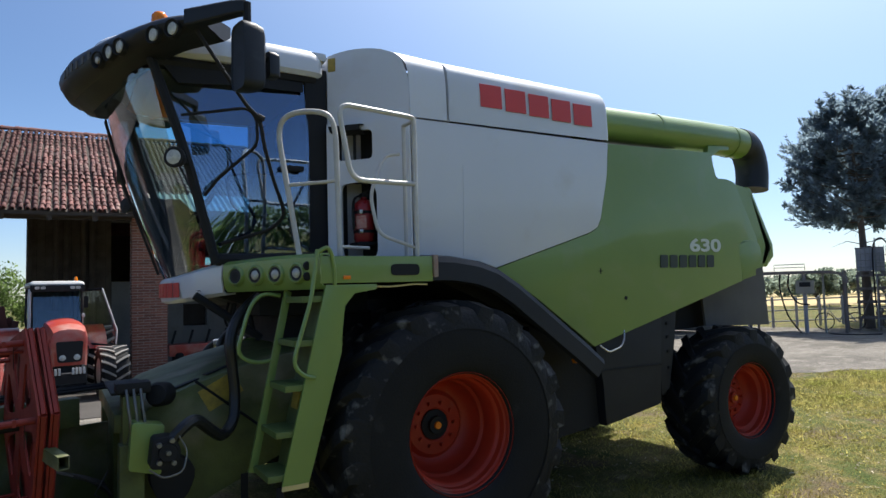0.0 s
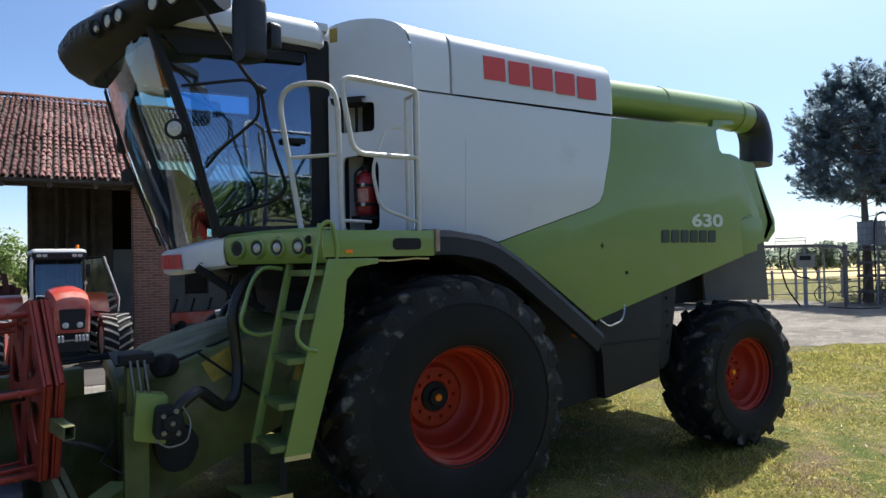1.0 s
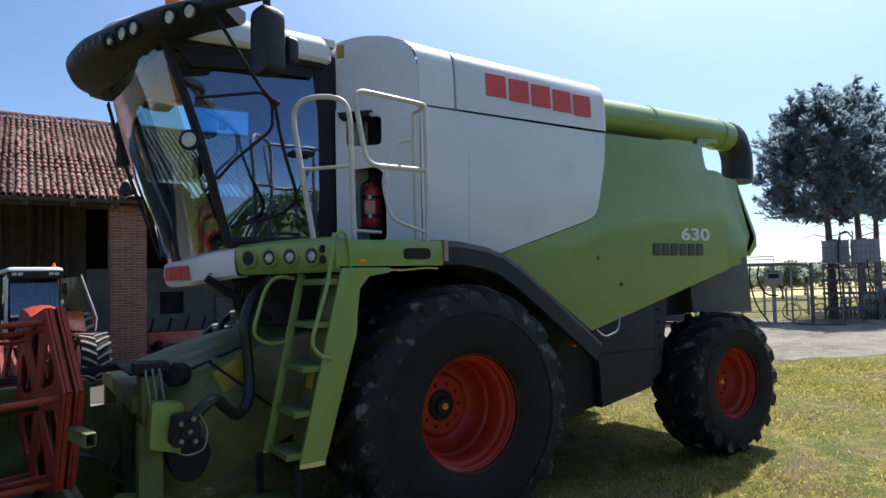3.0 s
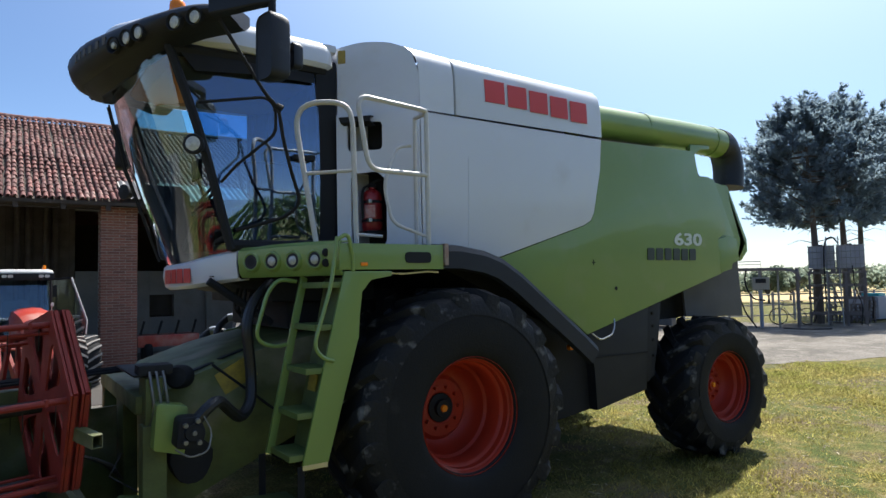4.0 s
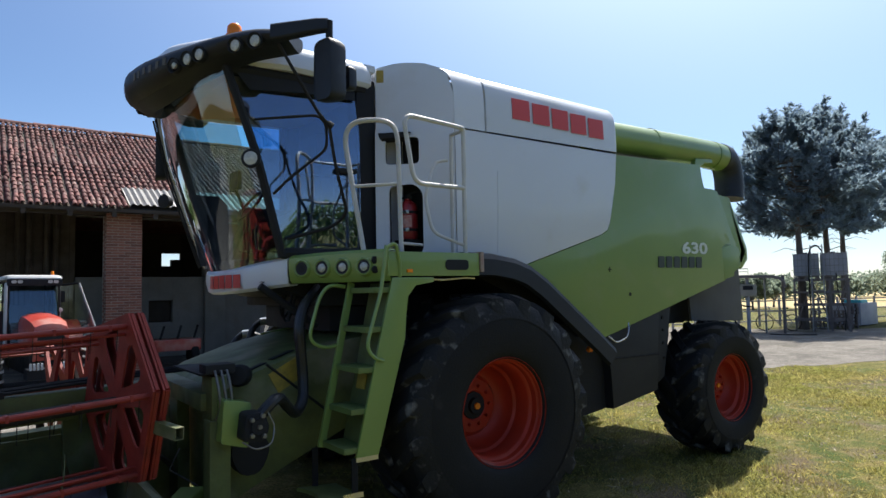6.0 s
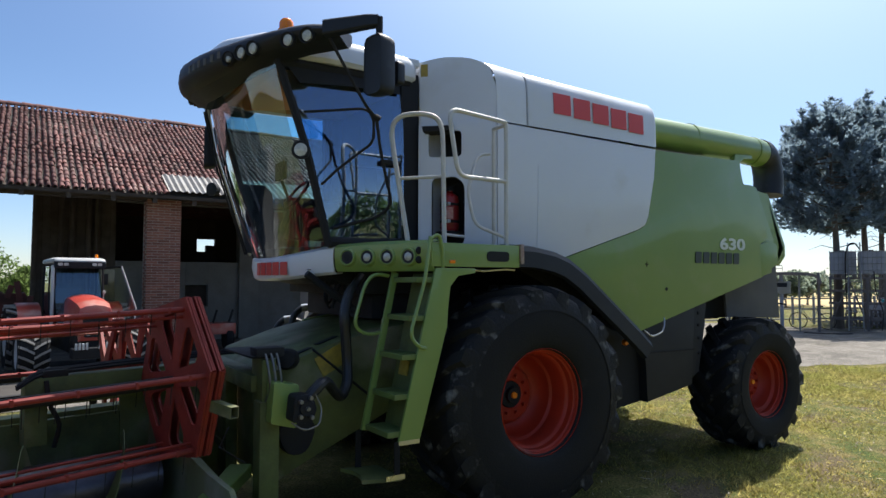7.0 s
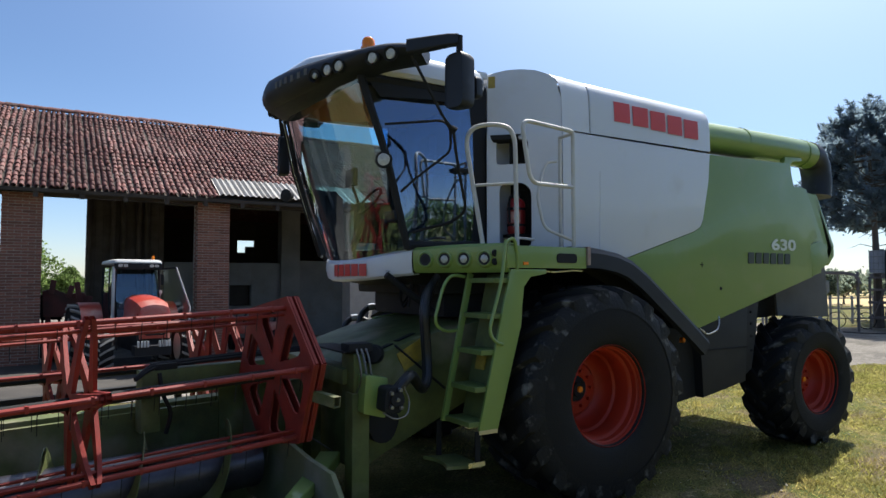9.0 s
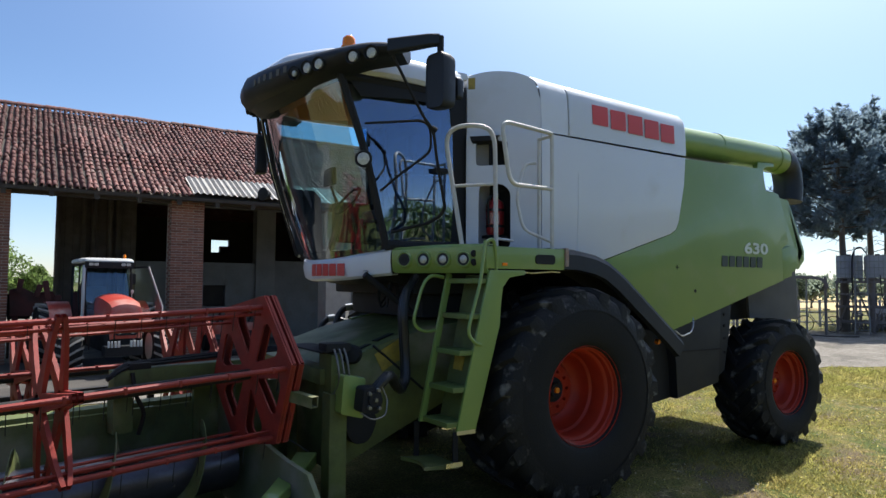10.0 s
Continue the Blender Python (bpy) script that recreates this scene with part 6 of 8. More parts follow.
wall_box((7.0, BACK, 2.6), (BX1, BACK + 0.3, 4.3))
wall_box((BX0, BACK, 0), (-5.7, BACK + 0.3, 6.5))
bm = B()
box(bm, (0.95, BACK + 0.26, 1.10), (1.62, BACK + 0.29, 1.74))
part("shutter", bm, "timber", barn)
# dark room behind, with a broken hole in its far wall
R1 = 24.0
wall_box((-1.4, BACK + 0.3, 0), (-1.09, R1, 5.6), "timber", "room_wall")
wall_box((7.0, BACK + 0.3, 0), (7.3, R1, 5.6), "timber", "room_wall")
wall_box((-1.4, R1, 0), (2.58, R1 + 0.25, 4.7), "timber", "room_wall")
wall_box((3.32, R1, 0), (7.3, R1 + 0.25, 4.7), "timber", "room_wall")
wall_box((2.58, R1, 0), (3.32, R1 + 0.25, 3.10), "timber", "room_wall")
wall_box((2.58, R1, 3.62), (3.32, R1 + 0.25, 4.7), "timber", "room_wall")
wall_box((2.95, R1, 3.10), (3.32, R1 + 0.25, 3.36), "timber", "room_wall")
bm = B()
prism(bm, [(FRONT, 3.9), (RIDGE_Y, roof_z(RIDGE_Y) - 0.12), (2 * RIDGE_Y - FRONT, 3.9), (2 * RIDGE_Y - FRONT, 0), (FRONT, 0)], BX1, BX1 + 0.3, axis="x")
part("gable", bm, "plaster", barn)
bm = B()
prism(bm, [(FRONT, 3.9), (RIDGE_Y, roof_z(RIDGE_Y) - 0.12), (2 * RIDGE_Y - FRONT, 3.9), (2 * RIDGE_Y - FRONT, 0), (FRONT, 0)], BX0 - 0.3, BX0, axis="x")
part("gable", bm, "plaster", barn)
# corrugated sheet mending the eave
bm = B()
n = 120
rows = []
for i in range(n + 1):
    x = -0.55 + 4.2 * i / n
    h = 0.075 + 0.025 * math.cos(2 * math.pi * x / 0.15)
    rows.append([(x + 0.0 * j, y, roof_z(y) + h + 0.05) for j, y in enumerate((EAVE_Y - 0.06, EAVE_Y + 0.55, EAVE_Y + 1.05))])
sheet(bm, rows, thick=0.004)
part("corrugated_sheet", bm, "zinc", barn, "rusty light grey corrugated roof sheet")


def half_tile(bm, m, r0=0.056, r1=0.046, length=0.37, seg=5):
    """One half-round clay tile, its lower end wider."""
    rings = []
    for y, r in ((0.0, r0), (length, r1)):
        rings.append([bm.verts.new(m @ Vector((-math.cos(math.pi * k / seg) * r, y, math.sin(math.pi * k / seg) * r * 1.15))) for k in range(seg + 1)])
    for k in range(seg):
        bm.faces.new((rings[0][k], rings[0][k + 1], rings[1][k + 1], rings[1][k]))
    inner = [bm.verts.new(m @ Vector((-math.cos(math.pi * k / seg) * (r0 - 0.014), 0, math.sin(math.pi * k / seg) * (r0 - 0.014) * 1.15))) for k in range(seg + 1)]
    for k in range(seg):
        bm.faces.new((rings[0][k + 1], rings[0][k], inner[k], inner[k + 1]))


tilt = math.atan(SLOPE)
bm = B()
half_tile(bm, Matrix.Identity(4))
tile_mesh = bpy.data.meshes.new("tile")
for f in bm.faces:
    f.smooth = True
bm.to_mesh(tile_mesh)
bm.free()
tile_mesh.materials.append(M["tile"])
rest = B()
pitch, step = 0.138, 0.29
run = (RIDGE_Y - EAVE_Y) / math.cos(tilt)
count = 0
tile_rng = random.Random(4)
for c in range(int((13.0 + 8.0) / pitch)):
    x = -9.0 + c * pitch
    sway = tile_rng.uniform(-0.015, 0.015)
    for r in range(int(run / step) + 1):
        s = r * step - 0.05
        y = EAVE_Y + s * math.cos(tilt)
        z = EAVE_Z + s * math.sin(tilt) + 0.015
        if -0.5 < x < 3.6 and r < 3:
            continue
        sag = 0.05 * noise.noise(Vector((x * 0.4, s * 0.5, 2.0)))
        m = Matrix.Translation((x + sway + tile_rng.uniform(-0.012, 0.012), y + tile_rng.uniform(-0.02, 0.02), z + sag)) @ Matrix.Rotation(tilt - 0.045, 4, "X") @ Matrix.Rotation(tile_rng.uniform(-0.04, 0.04), 4, "Z")
        if -4.65 < x < -1.75 and count < 300:
            t = new("tile", tile_mesh)
            t.parent = roof_deck
            t.matrix_basis = m
            count += 1
        else:
            half_tile(rest, m)
roof_rest = part("roof_tiles", rest, "tile_far", roof_deck, kind="stuff", smooth=0.9)
bm = B()
x = -9.0
while x < 12:
    half_tile(bm, Matrix.Translation((x, RIDGE_Y, roof_z(RIDGE_Y) + 0.04 + 0.03 * noise.noise(Vector((x, 0, 0))))) @ Matrix.Rotation(radians(-90), 4, "Z"), 0.095, 0.08, 0.42)
    x += 0.36
part("ridge_tiles", bm, "tile_far", roof_deck, kind="stuff", smooth=0.9)

# bricks of the two pillars that show
bm = B()
box(bm, (-0.5, -0.5, -0.5), (0.5, 0.5, 0.5))
brick_mesh = bpy.data.meshes.new("brick")
bm.to_mesh(brick_mesh)
bm.free()
brick_mesh.materials.append(M["brick"])
brick_rng = random.Random(9)
for px, parent in pillars:
    if px not in (-0.95, -5.10):
        continue
    z, row, made = 0.0, 0, 0
    while z < 3.84 and made < 296:
        cuts = [0.0, 0.26, 0.53, 0.80] if row % 2 else [0.0, 0.13, 0.40, 0.67, 0.80]
        for a, b in zip(cuts, cuts[1:]):
            o = brick_rng.uniform(-0.006, 0.006)
            t = new("brick", brick_mesh)
            t.parent = parent
            t.matrix_basis = Matrix.Translation((px + (a + b) / 2, FRONT + 0.034 + o, z + 0.033)) @ Matrix.Diagonal((b - a - 0.013, 0.06, 0.054, 1))
            made += 1
        t = new("brick", brick_mesh)
        t.parent = parent
        t.matrix_basis = Matrix.Translation((px + 0.03 + brick_rng.uniform(-0.005, 0.005), FRONT + (0.33 if row % 2 else 0.20), z + 0.033)) @ Matrix.Diagonal((0.06, 0.24, 0.054, 1))
        made += 1
        z += 0.066
        row += 1


# ---- tractor under the barn's eave ----
M["tractor_red"] = mat("tractor_red_paint", (0.44, 0.048, 0.030), (0.36, 0.045, 0.030), rough=0.35, grain=60, mid=3, amount=0.7, bump=0.04, dust=(0.46, 0.29, 0.24), dust_amount=0.55, coat=0.2)
M["pale_grey"] = mat("pale_grey_metal", (0.50, 0.51, 0.52), (0.38, 0.38, 0.38), rough=0.45, grain=50, mid=3, amount=0.7, bump=0.06)
tractor = thing("tractor", "red tractor with a glazed cab and an open door", "tractor")
TX, TY = -2.36, 10.30            # middle line and nose
bm = B()
rows = []
for y, w, zt, zb in ((0.0, 0.26, 1.31, 0.74), (0.03, 0.30, 1.40, 0.72), (0.25, 0.325, 1.49, 0.76), (0.8, 0.335, 1.565, 0.80), (1.30, 0.34, 1.59, 0.82)):
    rows.append([(TX + a * w, TY + y, zb + (zt - zb) * b) for a, b in ((-0.96, 0), (-1, 0.3), (-1, 0.75), (-0.88, 0.93), (-0.55, 1.0), (0, 1.03), (0.55, 1.0), (0.88, 0.93), (1, 0.75), (1, 0.3), (0.96, 0))])
sheet(bm, rows)
bm.verts.ensure_lookup_table()
bm.faces.new([bm.verts[i] for i in range(11)])
bmesh.ops.recalc_face_normals(bm, faces=bm.faces)
bonnet = part("bonnet", bm, "tractor_red", tractor, "red rounded bonnet")
bm = B()
prism(bm, rounded([(TX - 0.20, 0.80), (TX + 0.20, 0.80), (TX + 0.23, 1.19), (TX - 0.23, 1.19)], 0.05), TY - 0.012, TY + 0.01)
part("grille", bm, "black", bonnet)
for sx in (-0.12, 0.12):
    bm = B()
    disc_at(bm, [(0.0001, 0.012), (0.04, 0.008), (0.058, -0.006), (0.0001, -0.01)], (TX + sx, TY - 0.016, 0.89), (0, -1, 0.05))
    part("headlight", bm, "lens", bonnet)
bm = B()
box(bm, (TX - 0.24, TY + 0.05, 0.45), (TX + 0.24, TY + 2.9, 0.86), 0.04)
box(bm, (TX - 0.34, TY - 0.30, 0.42), (TX + 0.34, TY + 0.05, 0.62), 0.03)
part("chassis", bm, "black", tractor)
for sx in (-0.2, 0.2):
    for k in range(4):
        bm = B()
        box(bm, (TX + sx - 0.11 + 0.06 * k, TY - 0.36, 0.60), (TX + sx - 0.075 + 0.06 * k, TY - 0.30, 0.72), 0.005)
        part("weight", bm, "pale_grey", tractor)
bm = B()
box(bm, (TX - 0.62, TY + 1.45, 0.80), (TX + 0.62, TY + 2.7, 1.02), 0.04)
part("cab_floor", bm, "black", tractor)
bm = B()
rows = [[(TX + p[0] * k, TY + 2.1 + p[1] * k, z) for p in rounded([(-0.68, -0.85), (0.68, -0.85), (0.66, 0.75), (-0.66, 0.75)], 0.12)] for k, z in ((0.97, 2.26), (1.0, 2.28), (1.0, 2.31), (0.97, 2.345), (0.85, 2.37), (0.01, 2.38))]
sheet(bm, rows, closed_u=True)
troof = part("roof", bm, "pale_grey", tractor, "pale grey cab roof")
for sx in (-0.50, -0.36, 0.36, 0.50):
    bm = B()
    prism(bm, rounded([(TX + sx - 0.06, 2.20), (TX + sx + 0.06, 2.20), (TX + sx + 0.06, 2.26), (TX + sx - 0.06, 2.26)], 0.03), TY + 1.225, TY + 1.26)
    part("work_lamp", bm, "lens", troof)
bm = B()
box(bm, (TX - 0.66, TY + 1.24, 2.15), (TX + 0.66, TY + 1.27, 2.285), 0.008)
part("lamp_panel", bm, "black", troof)
for sx in (-1, 1):
    for y, w in ((1.32, 0.03), (2.0, 0.025), (2.75, 0.035)):
        bm = B()
        tube(bm, [(TX + sx * 0.56, TY + y, 0.95), (TX + sx * 0.62, TY + y, 1.6), (TX + sx * 0.60, TY + y, 2.22)], w, 6)
        part("cab_post", bm, "black", tractor)
    bm = B()
    rows = [[(TX + sx * 0.57, TY + 1.35, 1.0), (TX + sx * 0.60, TY + 2.7, 1.0)], [(TX + sx * 0.62, TY + 1.35, 1.6), (TX + sx * 0.62, TY + 2.7, 1.6)], [(TX + sx * 0.6, TY + 1.35, 2.2), (TX + sx * 0.6, TY + 2.7, 2.2)]]
    if sx < 0:
        sheet(bm, rows, thick=0.005)
        part("side_window", bm, "windscreen", tractor).visible_shadow = False
    else:
        bm.free()
bm = B()
sheet(bm, [[(TX - 0.55, TY + 1.30, 1.0), (TX + 0.55, TY + 1.30, 1.0)], [(TX - 0.60, TY + 1.36, 1.6), (TX + 0.60, TY + 1.36, 1.6)], [(TX - 0.58, TY + 1.50, 2.2), (TX + 0.58, TY + 1.50, 2.2)]], thick=0.005)
part("windscreen", bm, "tractor_glass", tractor).visible_shadow = False
bm = B()                                                  # open door, swung forward and out
A, C = Vector((TX + 0.62, TY + 1.95)), Vector((TX + 1.50, TY + 1.25))
def door_pt(u, z):
    p = A + (C - A) * u
    return (p.x, p.y, z)
tube(bm, rounded([door_pt(0, 1.05), door_pt(0.95, 0.98), door_pt(1.0, 1.3), door_pt(0.62, 2.2), door_pt(0.0, 2.16)], 0.06), 0.022, 6, closed=True)
door = part("door", bm, "black", tractor, "open cab door")
bm = B()
bm.faces.new([bm.verts.new(door_pt(u, z)) for u, z in ((0.02, 1.08), (0.93, 1.02), (0.97, 1.3), (0.60, 2.17), (0.02, 2.13))])
part("pane", bm, "windscreen", door).visible_shadow = False
bm = B()
tube(bm, [door_pt(0.62, 2.2), door_pt(1.0, 1.3), door_pt(0.97, 1.02)], 0.026, 6)
part("door_edge", bm, "pale_grey", door)
bm = B()
box(bm, (TX + 0.70, TY + 1.55, 1.80), (TX + 0.82, TY + 1.60, 2.05), 0.03)
part("mirror", bm, "black", tractor)
bm = B()
tube(bm, [(TX + 0.62, TY + 1.3, 1.45), (TX + 0.63, TY + 1.28, 1.62)], 0.012, 6)
disc_at(bm, [(0.0001, 0.03), (0.04, 0.02), (0.045, -0.02), (0.0001, -0.03)], (TX + 0.64, TY + 1.27, 1.65), (0, -1, 0))
part("side_lamp", bm, "lens", tractor)
bm = B()
lathe(bm, [(0.0001, 2.36), (0.045, 2.36), (0.045, 2.43), (0.03, 2.46), (0.0001, 2.465)], (TX + 0.5, TY + 1.6, 0), axis="z", seg=12, closed=False)
part("beacon", bm, "orange", tractor)
bm = B()
tube(bm, [(TX - 0.68, TY + 1.25, 0.95), (TX - 0.68, TY + 1.25, 2.05), (TX - 0.66, TY + 1.30, 2.2)], 0.045, 10)
part("exhaust", bm, "pale_grey", tractor, "upright exhaust pipe")
bm = B()
ring = [(TX + 0.19 * math.cos(a), TY + 1.68 + 0.06 * math.sin(a), 1.50 + 0.11 * math.sin(a)) for a in [2 * math.pi * i / 18 for i in range(18)]]
tube(bm, ring, 0.013, 6, closed=True)
tube(bm, [(TX, TY + 1.5, 1.2), (TX, TY + 1.68, 1.5)], 0.03, 6)
part("steering_wheel", bm, "black", tractor)
bm = B()
box(bm, (TX - 0.25, TY + 2.1, 1.0), (TX + 0.25, TY + 2.55, 1.25), 0.05)
box(bm, (TX - 0.23, TY + 2.48, 1.2), (TX + 0.23, TY + 2.6, 1.75), 0.05)
part("seat", bm, "skin_grey", tractor)


def tractor_wheel(cx, cy, R, w, sx):
    """A smaller lugged wheel whose axle lies along x."""
    wh = thing_part("wheel", tractor, (cx, cy, R - 0.01))
    bm = B()
    lathe(bm, [(R * 0.52, 0.03), (R * 0.7, 0.0), (R * 0.88, 0.01), (R * 0.94, 0.05), (R * 0.94, w - 0.05), (R * 0.88, w - 0.01), (R * 0.7, w), (R * 0.52, w - 0.03)], (0, 0, 0), axis="x", seg=40, sign=sx)
    part("tyre", bm, "rubber", wh)
    bm = B()
    for i in range(18):
        for h in (0, 1):
            a = 2 * math.pi * (i + 0.5 * h) / 18
            p = []
            for t, q in ((0.0, 0.0), (0.25, 0.12), (0.5, 0.28)):
                x = (t if not h else 1 - t) * w
                for r in (R * 0.92, R):
                    for da in (-0.045, 0.045):
                        p.append(bm.verts.new((x * sx, r * math.cos(a + q + da), r * math.sin(a + q + da))))
            for k in (0, 4):
                bm.faces.new((p[k + 2], p[k + 3], p[k + 7], p[k + 6]))
                bm.faces.new((p[k], p[k + 2], p[k + 6], p[k + 4]))
                bm.faces.new((p[k + 1], p[k + 5], p[k + 7], p[k + 3]))
            bm.faces.new((p[0], p[1], p[3], p[2]))
            bm.faces.new((p[8], p[10], p[11], p[9]))
    bmesh.ops.recalc_face_normals(bm, faces=bm.faces)
    part("tread", bm, M["dusty_rubber"], wh, smooth=0.5)
    bm = B()
    lathe(bm, [(0.0001, 0.06), (R * 0.3, 0.06), (R * 0.42, 0.02), (R * 0.54, 0.02), (R * 0.54, w - 0.02), (0.0001, w - 0.02)], (0, 0, 0), axis="x", seg=28, closed=False, sign=sx)
    part("rim", bm, "pale_grey", wh)


M["dusty_rubber"] = mat("dusty_tyre_rubber", (0.17, 0.16, 0.15), (0.26, 0.245, 0.225), rough=0.85, grain=60, mid=5, amount=0.9, bump=0.2)
tractor_wheel(TX + 1.16, TY + 0.55, 0.52, 0.52, -1)
tractor_wheel(TX - 1.16, TY + 0.55, 0.52, 0.52, 1)
tractor_wheel(TX + 1.18, TY + 2.35, 0.70, 0.55, -1)
tractor_wheel(TX - 1.18, TY + 2.35, 0.70, 0.55, 1)
for sx in (-1, 1):
    bm = B()
    rows = []
    for i in range(7):
        a = radians(20 + 20 * i)
        rows.append([(TX + sx * (0.58 + 0.42 * t), TY + 2.35 - 0.76 * math.cos(a), 0.67 + 0.76 * math.sin(a)) for t in (0, 0.5, 1)])
    sheet(bm, rows, thick=0.02)
    part("mudguard", bm, "tractor_red", tractor)

for ob in tractor.children_recursive:                     # the cab is slimmer than the track
    if ob.type == "MESH" and ob.name.split(".")[0] in ("roof", "work_lamp", "lamp_panel", "cab_post", "side_window", "windscreen", "door", "pane", "door_edge", "mirror", "side_lamp", "beacon", "exhaust"):
        for v in ob.data.vertices:
            v.co.x = TX + 0.02 + (v.co.x - TX) * 0.73
bonnet.location.x = 0.09
pv = Vector((TX, TY, 0))
tractor.matrix_basis = Matrix.Translation(pv) @ Matrix.Rotation(radians(6), 4, "Z") @ Matrix.Translation(-pv)

implement = thing("seed_drill", "dark farm implement with red hoppers in the shade of the barn", "implement")
for i in range(3):
    bm = B()
    x = -5.35 + 0.52 * i
    prism(bm, [(x, 0.95), (x + 0.46, 0.95), (x + 0.52, 1.55 + 0.05 * (i % 2)), (x - 0.06, 1.55)], 14.6, 15.2, bevel=0.02)
    part("hopper", bm, "dark_metal" if i != 1 else "tractor_red", implement)
bm = B()
box(bm, (-5.5, 14.7, 0.55), (-3.8, 14.85, 0.70), 0.02)
box(bm, (-5.5, 15.1, 0.55), (-3.8, 15.25, 0.70), 0.02)
part("frame", bm, "dark_metal", implement)
for i in range(5):
    bm = B()
    x = -5.35 + 0.36 * i
    tube(bm, catmull([(x, 14.95, 0.95), (x, 14.85, 0.6), (x, 14.7, 0.3), (x, 14.75, 0.02)], 3), 0.03, 6)
    part("coulter", bm, "dark_metal", implement)
spreader = thing("mounted_implement", "dark rusty red implement with raised arms beside the tractor", "implement")
M["old_red"] = mat("rusty_dark_red_paint", (0.13, 0.022, 0.016), (0.07, 0.030, 0.022), rough=0.75, grain=30, mid=4, amount=1.0, bump=0.3)
bm = B()
prism(bm, [(-4.25, 1.05), (-3.45, 1.05), (-3.30, 1.45), (-3.42, 1.62), (-3.78, 1.58), (-4.05, 1.72), (-4.28, 1.66)], 13.9, 14.5, bevel=0.03)
part("hopper", bm, "old_red", spreader)
for x, z0, z1, lean_x in ((-4.10, 1.6, 1.92, 0.08), (-3.75, 1.5, 1.80, 0.14), (-3.50, 1.4, 1.88, -0.08), (-3.40, 1.0, 1.55, 0.10)):
    bm = B()
    box(bm, (-0.06, -0.05, 0), (0.06, 0.05, z1 - z0), 0.015, Matrix.Translation((x, 13.85, z0)) @ Matrix.Rotation(lean_x * 2, 4, "Y"))
    part("arm", bm, "old_red", spreader)
for x in (-4.15, -3.45):
    bm = B()
    box(bm, (x - 0.06, 13.95, 0), (x + 0.06, 14.45, 1.08), 0.015)
    part("leg", bm, "old_red", spreader)
    bm = B()
    lathe(bm, [(0.0001, 0), (0.27, 0.0), (0.30, 0.05), (0.30, 0.15), (0.27, 0.2), (0.0001, 0.2)], (x + 0.1, 13.75, 0.30), axis="x", seg=20, closed=False)
    part("wheel", bm, "rubber", spreader)
bm = B()
box(bm, (-4.3, 13.92, 0.55), (-3.3, 14.02, 0.70), 0.02)
part("toolbar", bm, "dark_metal", spreader)
crate = thing("red_implement", "low red machine parked by the barn wall", "implement")
bm = B()
box(bm, (0.0, 14.2, 0.45), (1.5, 14.9, 0.75), 0.03)
part("frame", bm, "tractor_red", crate)
for i in range(4):
    bm = B()
    tube(bm, [(0.1 + 0.43 * i, 14.5, 0.75), (0.2 + 0.43 * i, 14.5, 1.1)], 0.03, 6)
    part("post", bm, "dark_metal", crate)
for sx in (0.15, 1.25):
    bm = B()
    lathe(bm, [(0.0001, 0), (0.30, 0.0), (0.33, 0.05), (0.33, 0.15), (0.30, 0.2), (0.0001, 0.2)], (sx, 14.45, 0.33), axis="x", seg=20, closed=False)
    part("wheel", bm, "rubber", crate)


# ---- trees ----
def foliage(name, col, col2, per=0.35):
    m = mat(name, col, col2, rough=0.8, grain=6, mid=0.8, amount=0.9, bump=0, per_island=per)
    b = m.node_tree.nodes["Principled BSDF"]
    b.inputs["Specular IOR Level"].default_value = 0.2
    N, L = m.node_tree.nodes, m.node_tree.links
    soft = N.new("ShaderNodeBsdfTranslucent")
    through_leaf = N.new("ShaderNodeHueSaturation")
    through_leaf.inputs["Value"].default_value = 1.6
    L.new(b.inputs["Base Color"].links[0].from_socket, through_leaf.inputs["Color"])
    L.new(through_leaf.outputs["Color"], soft.inputs["Color"])
    both = N.new("ShaderNodeMixShader")
    both.inputs[0].default_value = 0.72
    L.new(b.outputs[0], both.inputs[1])
    L.new(soft.outputs[0], both.inputs[2])
    L.new(both.outputs[0], N["Material Output"].inputs["Surface"])
    return m


# needle colour lifted and blued to carry the veil of haze and glare
M["cedar"] = foliage("haze_blued_needles", (0.165, 0.215, 0.25), (0.13, 0.175, 0.205), 0.15)
# far leaves, paled and greyed in colour to stand in for haze
M["leaf_far"] = foliage("haze_paled_field_leaves", (0.17, 0.20, 0.15), (0.13, 0.16, 0.125), 0.2)
M["leaf"] = foliage("broad_leaves", (0.12, 0.165, 0.05), (0.085, 0.125, 0.042))
M["bark"] = mat("grey_bark", (0.13, 0.11, 0.095), (0.08, 0.07, 0.06), rough=0.95, grain=20, mid=4, bump=0.5)


def leaf_card(bm, p, size, rng, flat=0.5):
    """A small bent leaf or needle tuft: two triangles folded along the rib."""
    d = Vector((rng.gauss(0, 1), rng.gauss(0, 1), rng.gauss(0, flat))).normalized()
    n = Vector((rng.gauss(0, 1), rng.gauss(0, 1), rng.gauss(0, 1)))
    s = d.cross(n)
    s = s.normalized() if s.length > 1e-3 else d.orthogonal().normalized()
    u = d.cross(s)
    a, b = bm.verts.new(p - d * size * 0.5), bm.verts.new(p + d * size * 0.5)
    c, e = bm.verts.new(p + s * size * 0.32 + u * size * 0.12), bm.verts.new(p - s * size * 0.32 + u * size * 0.12)
    bm.faces.new((a, c, b))
    bm.faces.new((b, e, a))


